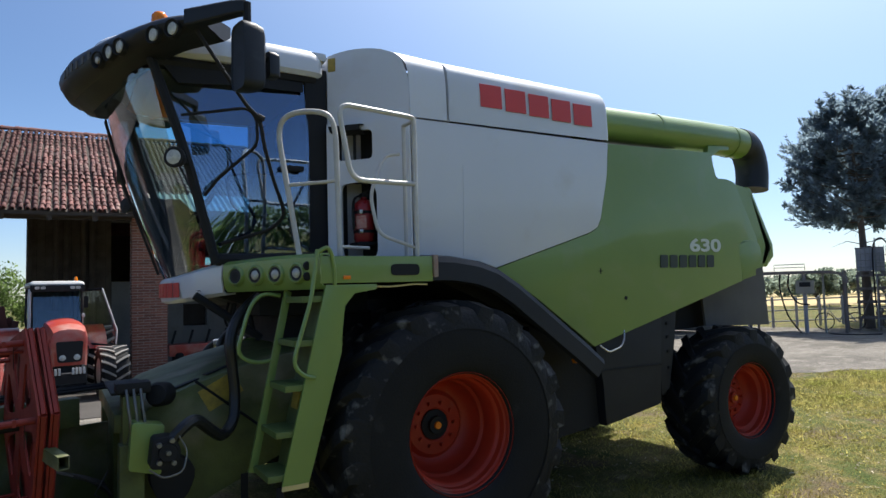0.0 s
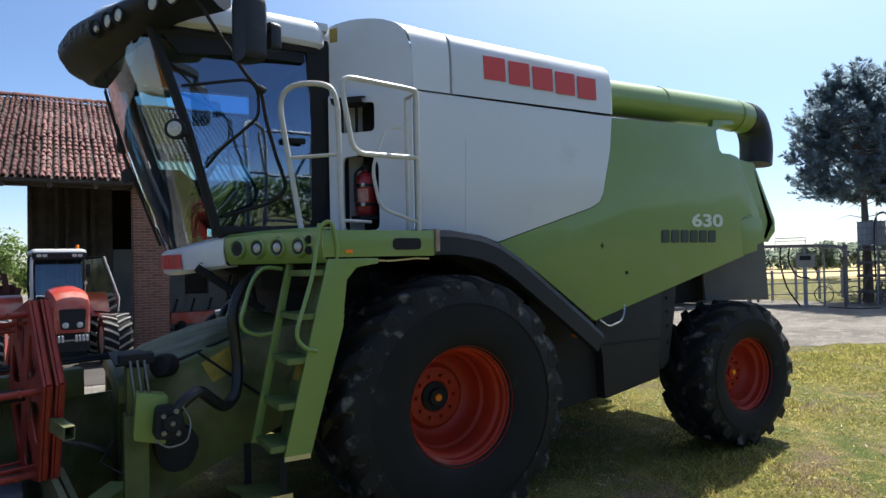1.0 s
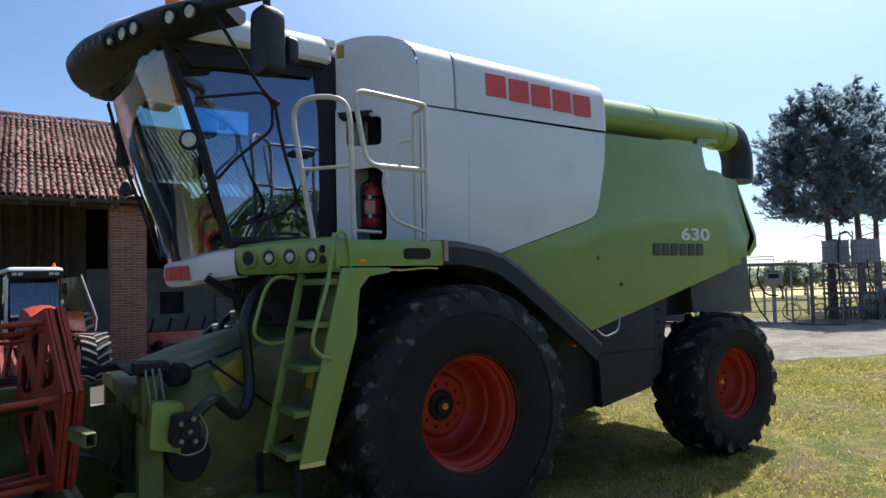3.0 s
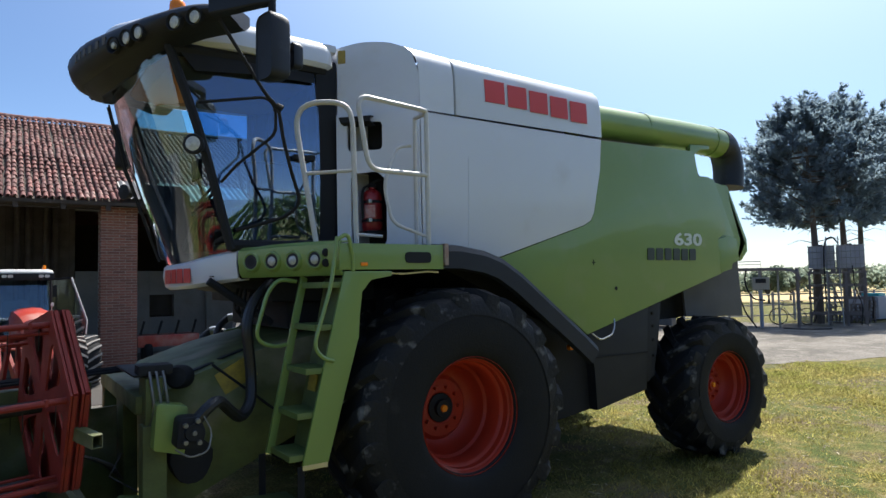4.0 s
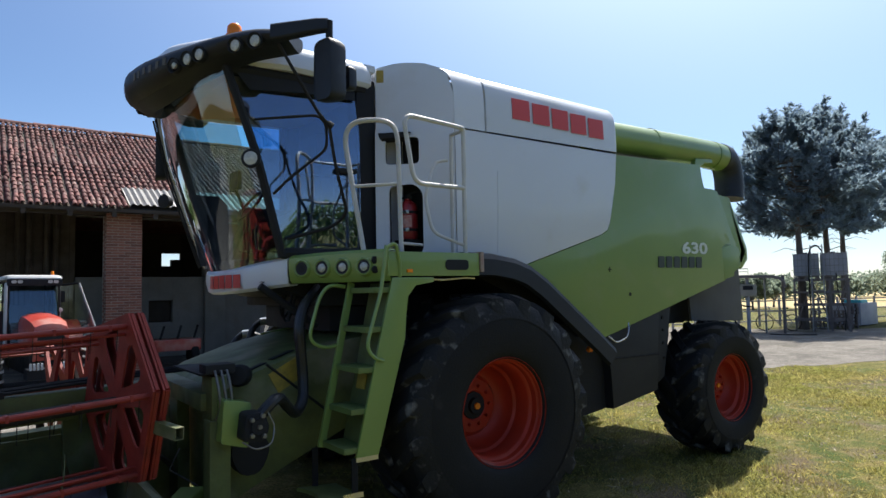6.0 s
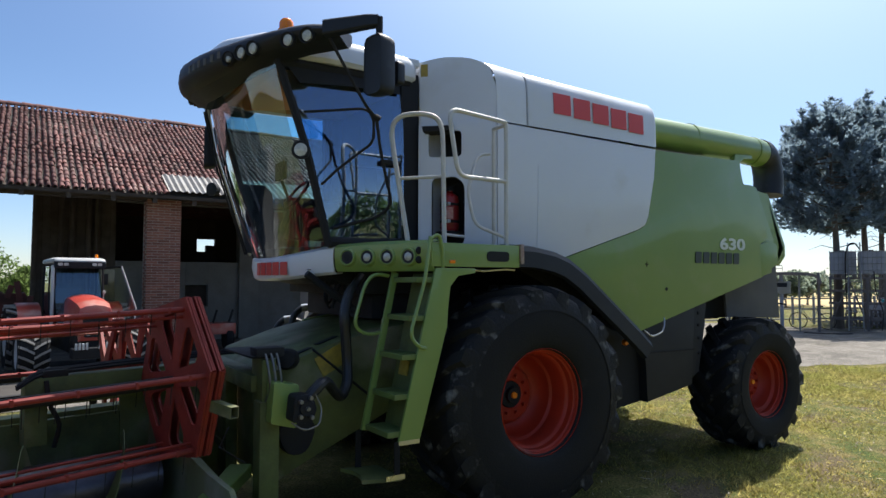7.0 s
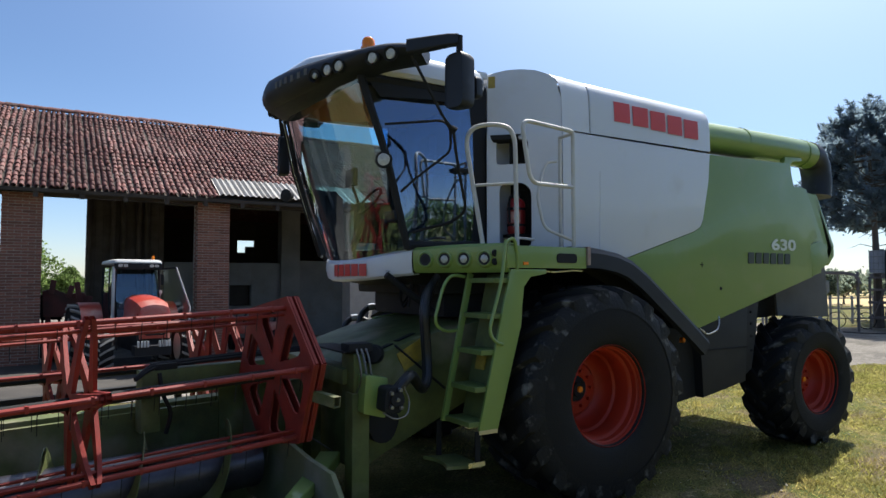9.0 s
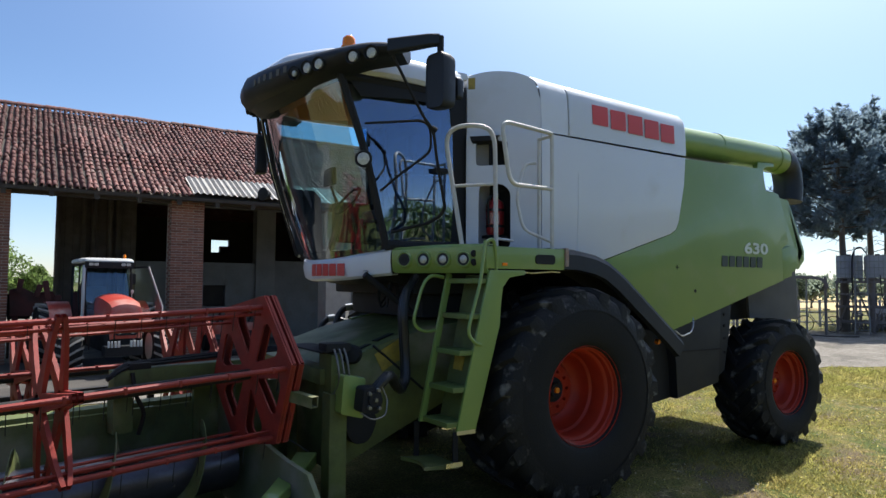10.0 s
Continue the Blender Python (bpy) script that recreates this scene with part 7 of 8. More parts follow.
def cedar(x, y, height, base, reach, seed, lean=(0, 0), tops=12):
    """A conifer: a dense, lumpy crown of small upswept needle sprays on level boughs, with several leaders."""
    rng = random.Random(seed)
    tree = thing("conifer_tree", "tall dark conifer blued for haze, with ragged pointed sprays", "tree", "conifers behind the yard", at=(x, y, 0))
    bm = B()
    axis = [(lean[0] * t * t, lean[1] * t * t, height * 0.95 * t) for t in [i / 8 for i in range(9)]]
    tube(bm, axis, 0.20, 8, r_end=0.03)
    part("trunk", bm, "bark", tree)
    crown, limbs = B(), B()

    def spray(p, d, length, width=0.11):
        """A pointed plume: narrow needle tufts that follow its line and splay a little."""
        n = int(length * 27) + 5
        for m in range(n):
            f = (m + rng.random()) / n
            w = width * length * (1.08 - f)
            q = p + d * (length * f) + Vector((rng.gauss(0, w), rng.gauss(0, w), rng.gauss(0, w)))
            g = (d + Vector((rng.gauss(0, 0.45), rng.gauss(0, 0.45), rng.gauss(0, 0.35)))).normalized()
            k = g.cross(Vector((rng.gauss(0, 1), rng.gauss(0, 1), rng.gauss(0, 1)))).normalized() * rng.uniform(0.028, 0.05)
            ln = rng.uniform(0.13, 0.26) * (1.1 - 0.4 * f)
            A_, B_, C_ = crown.verts.new(q - k), crown.verts.new(q + k), crown.verts.new(q + g * ln)
            crown.faces.new((A_, B_, C_))

    def plume(foot, axis_d, length, wide):
        """A small cone of sprays round a leader."""
        axis_d = axis_d.normalized()
        tube(limbs, [foot, foot + axis_d * length], 0.02, 5, r_end=0.005)
        for m in range(int(17 * length) + 5):
            f = rng.random() ** 1.2
            b = rng.uniform(0, 6.28)
            side = axis_d.orthogonal().normalized()
            side = Matrix.Rotation(b, 3, axis_d) @ side
            spray(foot + axis_d * length * f, (axis_d * rng.uniform(0.5, 1.2) + side).normalized(), max(0.16, wide * (1.08 - f)))

    def radius(t, a):
        """How far the crown reaches at a share of its height and a bearing, with lumps and hollows."""
        prof = 0.90 + 0.9 * t if t < 0.12 else (1.0 - 0.32 * (t - 0.12)) * (1 - max(0.0, (t - 0.55) / 0.5) ** 2.2)
        lump = noise.noise(Vector((math.cos(a) * 1.3, math.sin(a) * 1.3, t * 4.5 + seed * 9.7))) * 0.50 + noise.noise(Vector((math.cos(a) * 4, math.sin(a) * 4, t * 13 + seed * 3.1))) * 0.30
        return max(0.12, reach * (prof + lump * (0.5 + 0.5 * min(1, prof))))

    def on_axis(z):
        q = z / height
        return Vector((lean[0] * q * q, lean[1] * q * q, z))

    for i in range(1150):                                  # sprays through the crown, most near its skin
        t = rng.random() ** 1.08
        a = rng.uniform(0, 6.28)
        r = radius(t, a) * rng.random() ** 0.42
        z = base + (height - base) * t + 0.10 * r - 0.35 * (r / reach) * (1 - t)
        p = on_axis(z) + Vector((math.cos(a) * r, math.sin(a) * r, 0))
        if noise.noise(p * 1.15 + Vector((seed * 5.3, 0, 0))) < 0.14 - 0.22 * t:
            continue
        b = a + rng.gauss(0, 0.6)
        d = Vector((math.cos(b), math.sin(b), rng.uniform(-0.05, 0.9) + 1.0 * t * t)).normalized()
        spray(p, d, rng.uniform(0.35, 0.75), 0.13)
    for i in range(150):                                   # feathered boughs, level below and upswept above
        t, a = rng.uniform(0.0, 0.95), rng.uniform(0, 6.28)
        r = radius(t, a) * rng.uniform(0.45, 0.92)
        plume(on_axis(base + (height - base) * t) + Vector((math.cos(a) * r, math.sin(a) * r, 0.1 * r - 0.2 * (1 - t))), Vector((math.cos(a), math.sin(a), rng.uniform(-0.10, 0.45) + 0.9 * t)), rng.uniform(0.6, 1.25), 0.40)
    for i in range(64):                                    # boughs
        t = rng.random() * 0.92
        a = rng.uniform(0, 6.28)
        o, r = on_axis(base + (height - base) * t), radius(t, a) * 0.9
        tip = o + Vector((math.cos(a) * r, math.sin(a) * r, 0.16 * r))
        tube(limbs, [o, o.lerp(tip, 0.5) - Vector((0, 0, 0.05 * r)), tip], 0.035, 5, r_end=0.008)
    for j in range(tops):                                  # leaders that stand above the rest
        a, d = rng.uniform(0, 6.28), reach * (0.0 if j == 0 else rng.uniform(0.2, 0.8))
        foot = on_axis(height) + Vector((math.cos(a) * d, math.sin(a) * d, -0.8 - 1.6 * (d / reach) ** 2))
        plume(foot, Vector((rng.gauss(0, 0.10) + 0.15 * math.cos(a), rng.gauss(0, 0.10) + 0.15 * math.sin(a), 1.0)), rng.uniform(1.1, 1.9), 0.46)
    for j in range(5):                                     # bare dead twigs under the crown
        a = rng.uniform(0, 6.28)
        z = base - rng.uniform(0.2, 1.0)
        tube(limbs, [(0, 0, z), (math.cos(a) * 0.7, math.sin(a) * 0.7, z + 0.15), (math.cos(a) * 1.3, math.sin(a) * 1.3, z - 0.05)], 0.02, 5, r_end=0.005)
    part("branchwork", limbs, "bark", tree, kind="stuff")
    part("crown", crown, "cedar", tree, smooth=0)
    return tree


cedar(24.75, 9.75, 8.45, 4.1, 2.3, 1, (-0.5, 0))
cedar(28.5, 10.35, 9.3, 4.4, 2.45, 2, (-0.6, 0))
cedar(32.6, 11.5, 9.1, 4.7, 2.9, 3, (0.4, 0))


def bush(x, y, rx, rz, z0, seed, name="tree", label="", cat="tree", leaf="leaf", n=900, size=0.30, trunk=True, group=""):
    """A broad-leaved tree or shrub: trunk with forks and a crown of leaf clumps."""
    rng = random.Random(seed)
    t = thing(name, label, cat, group, at=(x, y, 0))
    if trunk:
        bm = B()
        tube(bm, [(0, 0, -0.1), (0.05, 0.02, z0 * 0.6), (0.1, 0.05, z0 + rz)], 0.05 + 0.04 * rx, 6, r_end=0.02)
        for k in range(5):
            a = rng.uniform(0, 6.28)
            tube(bm, [(0.05, 0.02, z0 * 0.7 + 0.1 * k), (math.cos(a) * rx * 0.4, math.sin(a) * rx * 0.4, z0 + rz * 0.8), (math.cos(a) * rx * 0.7, math.sin(a) * rx * 0.7, z0 + rz * 1.3)], 0.035 + 0.01 * rx, 5, r_end=0.01)
        part("trunk", bm, "bark", t)
    bm = B()
    clumps = []
    for k in range(14):
        a, b = rng.uniform(0, 6.28), rng.uniform(-0.5, 1.0)
        q = rng.uniform(0.35, 0.85)
        clumps.append((Vector((math.cos(a) * rx * q, math.sin(a) * rx * q, z0 + rz + b * rz * 0.75)), rng.uniform(0.22, 0.42) * min(rx, rz * 1.3)))
    for i in range(n):
        c, r = clumps[i % len(clumps)]
        d = Vector((rng.gauss(0, 1), rng.gauss(0, 1), rng.gauss(0, 1))).normalized() * r * rng.uniform(0.5, 1.15)
        leaf_card(bm, c + d, size * rng.uniform(0.6, 1.3), rng, 1.0)
    part("crown", bm, leaf, t, smooth=0)
    return t


rng = random.Random(21)
for i, (x, y, rx, rz) in enumerate(((-9.0, 41, 2.6, 1.9), (-6.0, 39.5, 2.2, 1.7), (-3.9, 38.5, 1.6, 1.35), (-2.0, 40, 1.5, 1.0), (0.6, 41, 1.8, 1.2), (3.4, 41.5, 1.6, 1.3), (5.6, 42, 1.8, 1.2), (8.5, 42, 2.2, 1.4))):
    bush(x, y, rx, rz, 0.4, 30 + i, "broadleaf_tree", "sunlit broad-leaved tree behind the barn", "tree", n=4200, size=0.16, group="trees behind the barn")
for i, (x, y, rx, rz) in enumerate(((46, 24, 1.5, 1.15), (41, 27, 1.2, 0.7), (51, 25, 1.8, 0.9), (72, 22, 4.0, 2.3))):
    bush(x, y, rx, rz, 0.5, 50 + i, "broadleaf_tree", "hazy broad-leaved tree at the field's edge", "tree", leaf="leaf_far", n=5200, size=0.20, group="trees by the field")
bm = B()
rng = random.Random(8)
for (x0, y0, h0), (x1, y1, h1) in zip(((28, 62, 3.5), (44, 54, 3.2), (66, 48, 3.4), (95, 38, 4.6), (130, 22, 6.0)), ((44, 54, 3.2), (66, 48, 3.4), (95, 38, 4.6), (130, 22, 6.0), (190, -10, 9.0))):
    L_ = math.hypot(x1 - x0, y1 - y0)
    for i in range(int(L_ * 130)):
        t = rng.random()
        h = (h0 + (h1 - h0) * t) * (0.65 + 0.55 * noise.noise(Vector(((x0 + (x1 - x0) * t) * 0.16, 3.0, 1.0))) + 0.25 * noise.noise(Vector(((x0 + (x1 - x0) * t) * 0.6, 9.0, 1.0))))
        p = Vector((x0 + (x1 - x0) * t + rng.gauss(0, 1), y0 + (y1 - y0) * t + rng.gauss(0, 1.2), max(0.1, h) * rng.random() ** 0.6))
        leaf_card(bm, p, rng.uniform(0.35, 0.8), rng, 1.0)
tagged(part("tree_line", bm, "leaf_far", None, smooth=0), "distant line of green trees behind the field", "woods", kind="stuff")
bm = B()                                                  # unseen trees, added to close the yard's near side and darken the glass
edge = ((75, -22, 7.0), (45, -40, 8.0), (10, -50, 8.5), (-30, -46, 8.0), (-62, -18, 7.0))
for (x0, y0, h0), (x1, y1, h1) in zip(edge, edge[1:]):
    for i in range(int(math.hypot(x1 - x0, y1 - y0) * 110)):
        t = rng.random()
        h = (h0 + (h1 - h0) * t) * (0.8 + 0.4 * noise.noise(Vector(((x0 + (x1 - x0) * t) * 0.14, 5.0, 2.0))))
        p = Vector((x0 + (x1 - x0) * t + rng.gauss(0, 1.2), y0 + (y1 - y0) * t + rng.gauss(0, 1.2), h * rng.random() ** 0.7))
        leaf_card(bm, p, rng.uniform(0.5, 1.1), rng, 1.0)
tagged(part("tree_line", bm, "leaf", None, smooth=0), "unseen green trees added behind the viewer to darken the glass", "woods", kind="stuff")


# ---- fuel and water stand by the track ----
M["tank"] = mat("white_plastic_tank", (0.36, 0.37, 0.41), (0.24, 0.25, 0.29), rough=0.5, grain=30, mid=2, amount=0.8, bump=0.1)
# rusty steel, lightened so the yard's dark parts look veiled by haze
M["rusty"] = mat("haze_paled_rusty_steel", (0.17, 0.15, 0.145), (0.11, 0.095, 0.09), rough=0.8, grain=20, mid=3, bump=0.2)
M["galv"] = mat("galvanised_steel", (0.26, 0.27, 0.28), (0.18, 0.18, 0.18), rough=0.45, metal=0.5, grain=40, mid=5, bump=0.1)
YARD = Matrix(((0.451, 0.892, 0, 0), (-0.892, 0.451, 0, 0), (0, 0, 1, 0), (0, 0, 0, 1)))   # the stand and the canopy face the combine's nose
stand = thing("tank_stand", "pale water tanks on a rusty steel stand with a ladder", "water tank")
for i in range(2):
    x = 1.25 * i
    bm = B()
    prism(bm, rounded([(x + 0.02, 2.22), (x + 1.18, 2.22), (x + 1.18, 3.10), (x + 0.02, 3.10)], 0.10), 0.03, 1.0, bevel=0.03)
    tank = part("tank", bm, "tank", stand)
    bm = B()
    lathe(bm, [(0.0001, 3.16), (0.10, 3.16), (0.11, 3.10), (0.0001, 3.09)], (x + 0.6, 0.5, 0), axis="z", seg=14, closed=False)
    part("cap", bm, "black", tank)
    for k in range(7):
        bm = B()
        xx = x + 0.03 + 0.19 * k
        tube(bm, [(xx, 1.02, 3.13), (xx, 0.0, 3.13), (xx, 0.0, 2.18)], 0.012, 6)
        part("cage_bar", bm, "galv", stand)
    for z in (2.35, 2.60, 2.85, 3.07):
        bm = B()
        tube(bm, [(x, -0.012, z), (x + 1.2, -0.012, z)], 0.011, 6)
        part("cage_bar", bm, "galv", stand)
    for k in range(3):                                     # pallet blocks and boards
        bm = B()
        box(bm, (x + 0.02 + 0.5 * k, 0.0, 2.08), (x + 0.18 + 0.5 * k, 1.0, 2.17), 0.01)
        part("pallet_block", bm, "rusty", stand)
    for y in (0.0, 0.45, 0.9):
        bm = B()
        box(bm, (x, y, 2.17), (x + 1.2, y + 0.12, 2.20), 0.004)
        part("pallet_board", bm, "rusty", stand)
for x in (0.03, 0.85, 1.62, 2.42):
    for y in (0.05, 1.0):
        bm = B()
        box(bm, (x - 0.045, y - 0.045, 0), (x + 0.045, y + 0.045, 2.02), 0.008)
        part("leg", bm, "rusty", stand)
for y in (0.05, 1.0):
    for z in (2.04, 1.55, 1.05, 0.45):
        bm = B()
        box(bm, (-0.05, y - 0.03, z - 0.04), (2.5, y + 0.03, z + 0.04), 0.006)
        part("beam", bm, "rusty", stand)
for x0, x1 in ((0.03, 0.85), (1.62, 2.42), (1.62, 0.85)):
    for y in (0.0, 1.0):
        bm = B()
        tube(bm, [(x0, y, 0.2), (x1, y, 1.98)], 0.022, 6)
        part("brace", bm, "rusty", stand)
for x in (0.82, 1.34):
    bm = B()
    tube(bm, catmull([(x - 0.06 if x < 1 else x + 0.06, -0.55, 0.03), (x, -0.14, 2.1), (x, -0.10, 3.3), (x, 0.20, 3.42)], 5), 0.028, 6)
    part("ladder_rail", bm, "galv", stand)
for k in range(10):
    t = (k + 0.6) / 10
    bm = B()
    tube(bm, [(0.78 + 0.06 * t, -0.55 + 0.45 * t, 2.9 * t), (1.38 - 0.04 * t, -0.55 + 0.45 * t, 2.9 * t)], 0.016, 6)
    part("rung", bm, "galv", stand)
bm = B()
tube(bm, catmull([(0.72, -0.15, 0.9), (0.70, -0.12, 2.6), (0.80, -0.05, 3.25), (1.1, 0.2, 3.42), (1.35, 0.4, 3.2)], 5), 0.032, 8)
part("hose", bm, "black", stand)
bm = B()
tube(bm, catmull([(1.9, -0.05, 2.3), (1.95, -0.2, 1.5), (2.2, -0.25, 0.8), (2.15, -0.3, 0.05)], 5), 0.025, 8)
part("hose", bm, "black", stand)
stand.matrix_basis = Matrix.Translation((23.45, 9.45, 0)) @ YARD @ Matrix.Diagonal((0.78, 1, 1, 1))

canopy = thing("pump_canopy", "dark flat canopy over a fuel pump with hoses", "canopy")
bm = B()
sheet(bm, [[(x, 0.0, z), (x, 2.6, z)] for x, z in ((-3.6, 2.26), (-2.6, 2.28), (-1.2, 2.27), (-0.5, 2.25), (-0.20, 2.18), (-0.05, 2.02), (0.0, 1.80))], thick=0.10)
part("roof", bm, "rusty", canopy)
for x, y, m_name, r in ((-1.35, 0.3, "tank", 0.07), (-0.75, 0.3, "galv", 0.035), (-0.12, 0.5, "rusty", 0.05), (-3.2, 0.3, "rusty", 0.05), (-3.2, 2.4, "rusty", 0.05), (-0.12, 2.4, "rusty", 0.05)):
    bm = B()
    tube(bm, [(x, y, 0), (x, y, 2.24)], r, 8)
    part("post", bm, m_name, canopy)
bm = B()
box(bm, (-1.62, 0.12, 1.45), (-1.02, 0.30, 1.92), 0.02)
pump = part("pump_box", bm, mat("beige_housing", (0.30, 0.285, 0.24), (0.22, 0.21, 0.17), rough=0.6, bump=0.1), canopy)
bm = B()
box(bm, (-1.50, 0.10, 1.70), (-1.14, 0.118, 1.86), 0.004)
part("dial_plate", bm, "black", pump)
for pts in ([(-2.1, 0.1, 2.22), (-2.12, 0.05, 1.6), (-1.9, -0.1, 0.7), (-1.5, -0.2, 0.06)], [(-1.8, 0.1, 2.22), (-1.85, 0.08, 1.7), (-1.6, 0.05, 1.15), (-1.2, 0.1, 1.05)], [(-0.6, -0.3, 0.04), (-0.2, -0.6, 0.04), (0.5, -0.5, 0.04), (0.9, -0.1, 0.04)]):
    bm = B()
    tube(bm, catmull(pts, 5), 0.028, 8)
    part("hose", bm, "black", canopy)
bm = B()
tube(bm, [(-2.3, 0.3, 2.30), (-2.3, 0.3, 2.52), (-1.3, 0.3, 2.52), (-1.3, 0.3, 2.30)], 0.016, 6)
tube(bm, [(-2.3, 0.3, 2.41), (-1.3, 0.3, 2.41)], 0.012, 6)
part("top_rail", bm, "galv", canopy)
canopy.matrix_basis = Matrix.Translation((21.3, 8.65, 0)) @ YARD

bike = thing("bicycle", "old bicycle leaning by the fuel pump", "bicycle")
for x in (0.0, 1.02):
    bm = B()
    tube(bm, [(x + 0.32 * math.cos(a), 0, 0.33 + 0.32 * math.sin(a)) for a in [2 * math.pi * i / 24 for i in range(24)]], 0.018, 6, closed=True)
    bw = part("wheel", bm, "black", bike)
    bm = B()
    for i in range(10):
        a = math.pi * i / 5
        tube(bm, [(x, 0, 0.33), (x + 0.31 * math.cos(a), 0, 0.33 + 0.31 * math.sin(a))], 0.003, 4)
    part("spokes", bm, "galv", bw)
bm = B()
for a, b in (((0, 0, 0.33), (0.18, 0, 0.80)), ((0.18, 0, 0.76), (0.72, 0, 0.78)), ((0.20, 0, 0.70), (0.48, 0, 0.30)), ((0.48, 0, 0.30), (0.75, 0, 0.88)), ((0.48, 0, 0.30), (1.02, 0, 0.33)), ((1.02, 0, 0.33), (0.72, 0, 0.78))):
    tube(bm, [a, b], 0.016, 6)
part("frame", bm, "tank", bike)
bm = B()
tube(bm, [(0.14, -0.28, 0.98), (0.20, 0, 0.95), (0.14, 0.28, 0.98)], 0.014, 6)
tube(bm, [(0.18, 0, 0.78), (0.20, 0, 0.95)], 0.014, 6)
part("handlebar", bm, "galv", bike)
bm = B()
box(bm, (0.66, -0.07, 0.88), (0.90, 0.07, 0.94), 0.02)
part("saddle", bm, "black", bike)
bike.matrix_basis = Matrix.Translation((23.2, 10.6, 0)) @ YARD

fence = thing("fence", "low pale wire fence with a gate along the yard", "fence")
for k in range(13):
    bm = B()
    x = 21.0 + 1.1 * k
    box(bm, (x - 0.04, 13.4 - 0.35 * k, 0), (x + 0.04, 13.48 - 0.35 * k, 1.25), 0.01)
    part("post", bm, "tank", fence)
for z in (0.25, 0.7, 1.15):
    bm = B()
    tube(bm, [(21.0, 13.44, z), (34.2, 9.24, z)], 0.03, 6)
    part("wire", bm, "galv", fence)

crate2 = thing("plastic_crate", "pale grey plastic bin with a turquoise sack on top", "bin")
bm = B()
box(bm, (28.2, 9.0, 0.02), (29.9, 10.2, 1.0), 0.05)
part("bin", bm, "tank", crate2)
bm = B()
box(bm, (28.5, 9.1, 1.0), (29.2, 9.8, 1.14), 0.06)
part("sack", bm, mat("turquoise_plastic", (0.05, 0.45, 0.5), rough=0.4), crate2)
stack = thing("scrap_pile", "dark pallets and machine parts under the trees", "machinery")
for i in range(5):                                         # leaning and stacked pallets
    rr = random.Random(70 + i)
    x, tall = 0.2 + 0.75 * i, rr.randint(3, 8)
    for k in range(tall):
        bm = B()
        o = rr.uniform(-0.05, 0.05)
        for j in range(5):
            box(bm, (x + o, 2.2 + 0.2 * j, 0.15 * k + 0.11), (x + o + 0.66, 2.3 + 0.2 * j, 0.15 * k + 0.135))
        for j in range(3):
            box(bm, (x + o + 0.28 * j, 2.2, 0.15 * k), (x + o + 0.10 + 0.28 * j, 3.1, 0.15 * k + 0.11))
        part("pallet", bm, "rusty", stack)
stack.matrix_basis = Matrix.Translation((23.45, 9.45, 0)) @ YARD @ Matrix.Diagonal((0.6, 1, 1, 1))


# ---- grass ----
M["blade"] = foliage("grass_blades", (0.140, 0.158, 0.034), (0.27, 0.215, 0.080), 0.6)
bm = B()
rng = random.Random(5)
verts, faces = [], []
def grows(x, y):
    return noise.noise(Vector((x * 0.55, y * 0.55, 4.0))) + 0.5 * noise.noise(Vector((x * 2.1, y * 2.1, 1.0)))
for i in range(260000):
    x, y = rng.uniform(-0.5, 13.0), rng.uniform(-4.5, 7.0)
    if y > 4.4 + (11 - x) * 0.35 + 0.3 * noise.noise(Vector((x * 0.9, y * 0.9, 7))) or x < 0.2 - 0.6 * y:
        continue
    g = grows(x, y)
    if g < rng.uniform(-0.45, 0.32):
        continue
    h = rng.uniform(0.010, 0.030) * (1.0 + 0.9 * max(0, g)) * (2.0 if rng.random() < 0.03 else 1.0)
    a = rng.uniform(0, 6.28)
    w = rng.uniform(0.003, 0.007) * (1 + 0.07 * max(0, x))
    lx, ly = rng.gauss(0, 1.1) * h, rng.gauss(0, 1.1) * h
    z = ground_height(x, y)
    k = len(verts)
    verts += [(x - math.cos(a) * w, y - math.sin(a) * w, z - 0.004), (x + math.cos(a) * w, y + math.sin(a) * w, z - 0.004), (x + lx, y + ly, z + h)]
    faces.append((k, k + 1, k + 2))
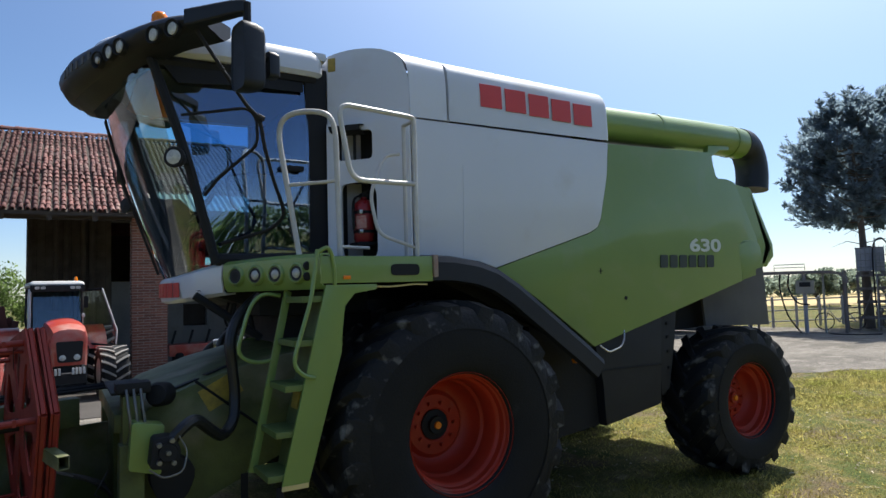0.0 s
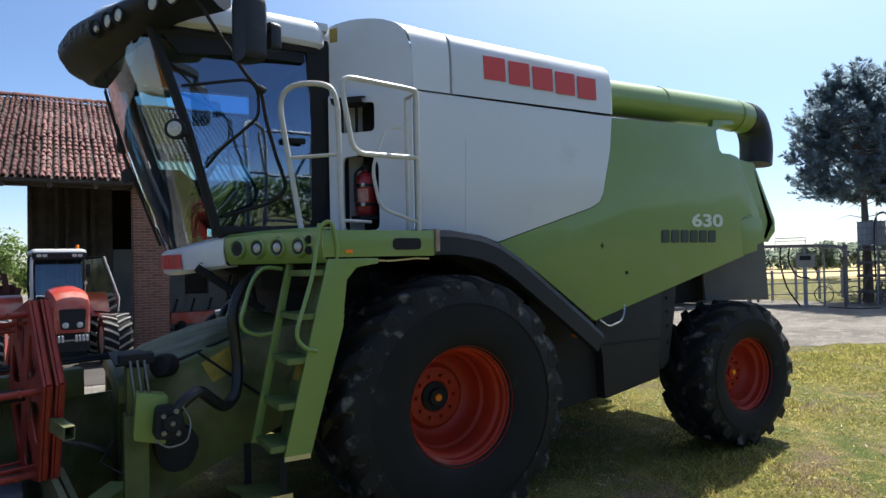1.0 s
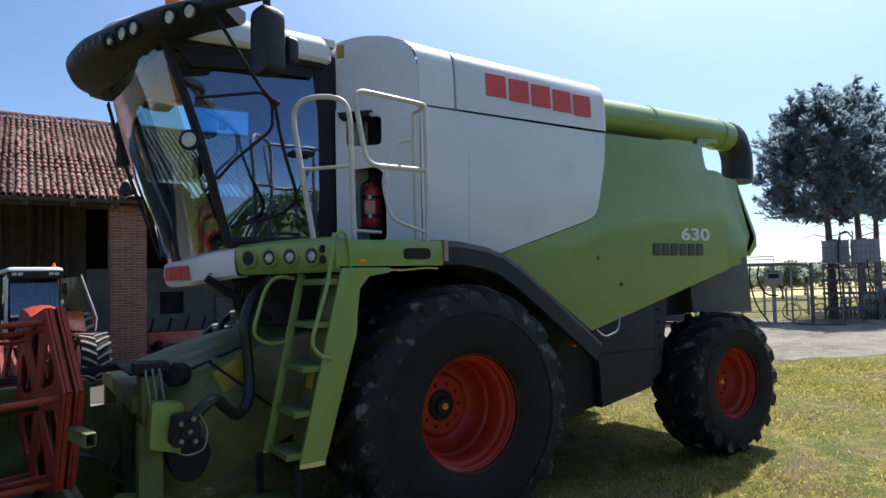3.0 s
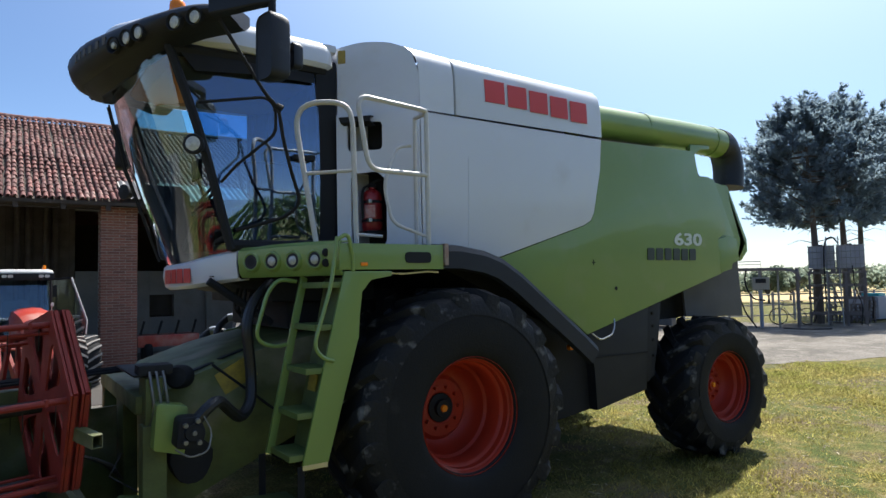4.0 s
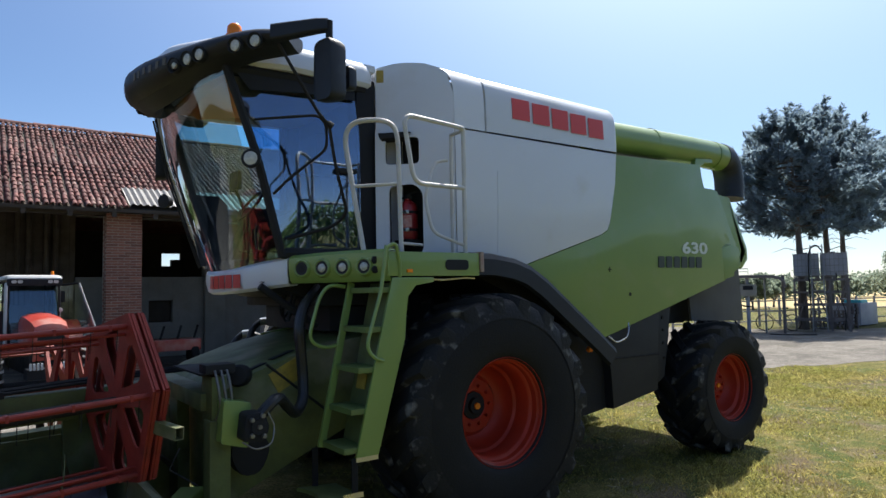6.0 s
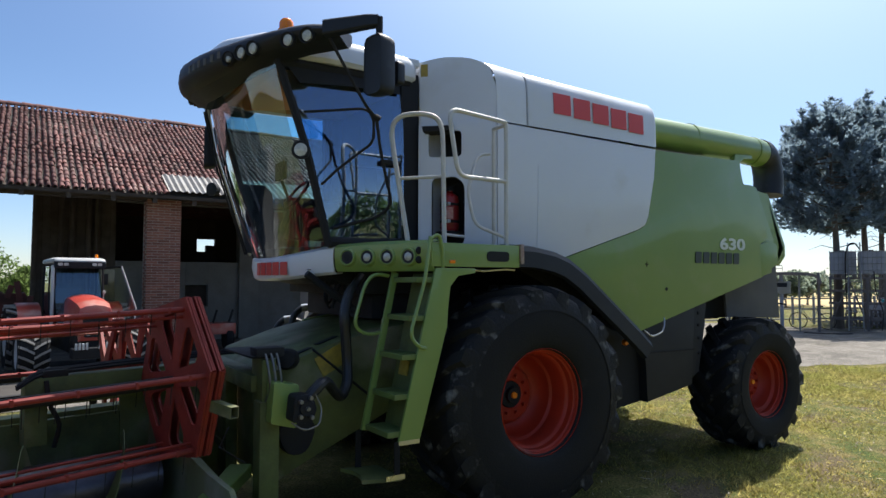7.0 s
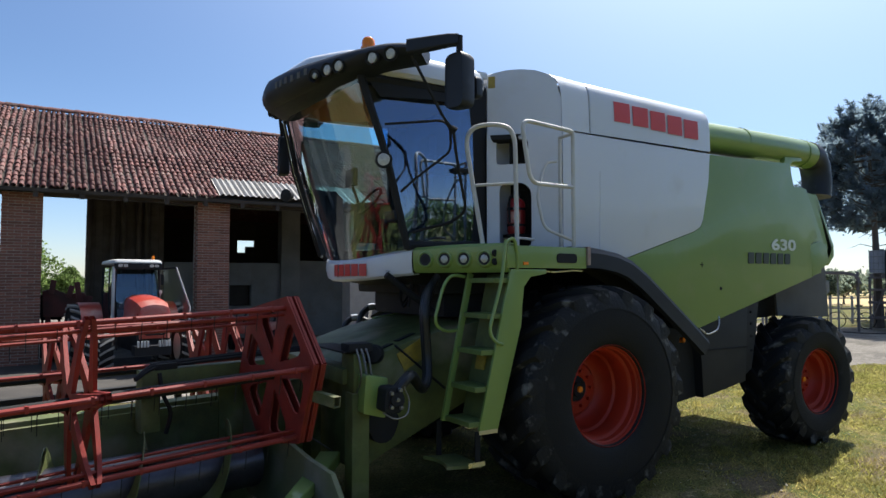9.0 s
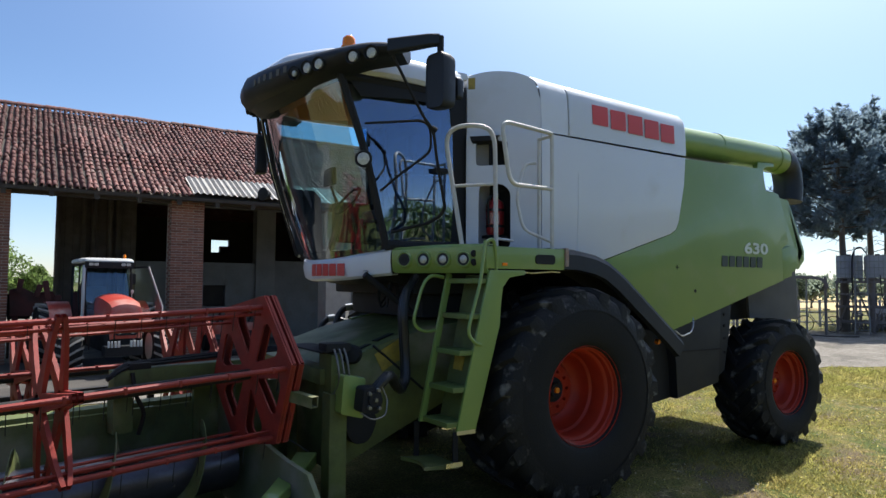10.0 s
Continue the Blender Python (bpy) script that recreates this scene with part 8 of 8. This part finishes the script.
for k in range(420):                                      # scattered taller tufts
    cx, cy = rng.uniform(1.0, 10.0), rng.uniform(-3.5, 4.0)
    if grows(cx, cy) < 0.05:
        continue
    for j in range(rng.randint(14, 40)):
        x, y = cx + rng.gauss(0, 0.05), cy + rng.gauss(0, 0.05)
        h, a, w = rng.uniform(0.03, 0.10), rng.uniform(0, 6.28), rng.uniform(0.003, 0.006)
        lx, ly = rng.gauss(0, 0.5) * h, rng.gauss(0, 0.5) * h
        z = ground_height(x, y)
        q = len(verts)
        verts += [(x - math.cos(a) * w, y - math.sin(a) * w, z - 0.004), (x + math.cos(a) * w, y + math.sin(a) * w, z - 0.004), (x + lx, y + ly, z + h)]
        faces.append((q, q + 1, q + 2))
bm.free()
me = bpy.data.meshes.new("grass")
me.from_pydata(verts, [], faces)
me.materials.append(M["blade"])
tagged(new("grass", me), "short dry meadow grass in tufts", "grass", kind="stuff")

# straw bits and small pale stones on the worn ground
M["straw"] = mat("bleached_straw", (0.42, 0.37, 0.26), (0.29, 0.24, 0.16), rough=0.8, grain=30, mid=5, bump=0.1, per_island=0.3)
verts, faces = [], []
rng = random.Random(17)
for i in range(1500):
    x, y = rng.uniform(0.5, 12.0), rng.uniform(-4.0, 4.0)
    if grows(x, y) > rng.uniform(-0.3, 0.35):
        continue
    z = ground_height(x, y) + rng.uniform(0.004, 0.022)
    a, ln, w = rng.uniform(0, 6.28), rng.uniform(0.02, 0.09), rng.uniform(0.002, 0.005)
    if rng.random() < 0.3:
        ln, w = rng.uniform(0.012, 0.03), rng.uniform(0.008, 0.016)
    dx, dy = math.cos(a) * ln, math.sin(a) * ln
    ox, oy = -math.sin(a) * w, math.cos(a) * w
    k = len(verts)
    verts += [(x + ox, y + oy, z), (x - ox, y - oy, z), (x + dx - ox, y + dy - oy, z + rng.uniform(-0.003, 0.01)), (x + dx + ox, y + dy + oy, z), (x + dx / 2, y + dy / 2, z + w * 1.2)]
    faces += [(k, k + 1, k + 4), (k + 1, k + 2, k + 4), (k + 2, k + 3, k + 4), (k + 3, k, k + 4)]
me = bpy.data.meshes.new("straw")
me.from_pydata(verts, [], faces)
me.materials.append(M["straw"])
tagged(new("straw", me), "scattered bleached straw bits and pebbles on worn turf", "straw", kind="stuff")
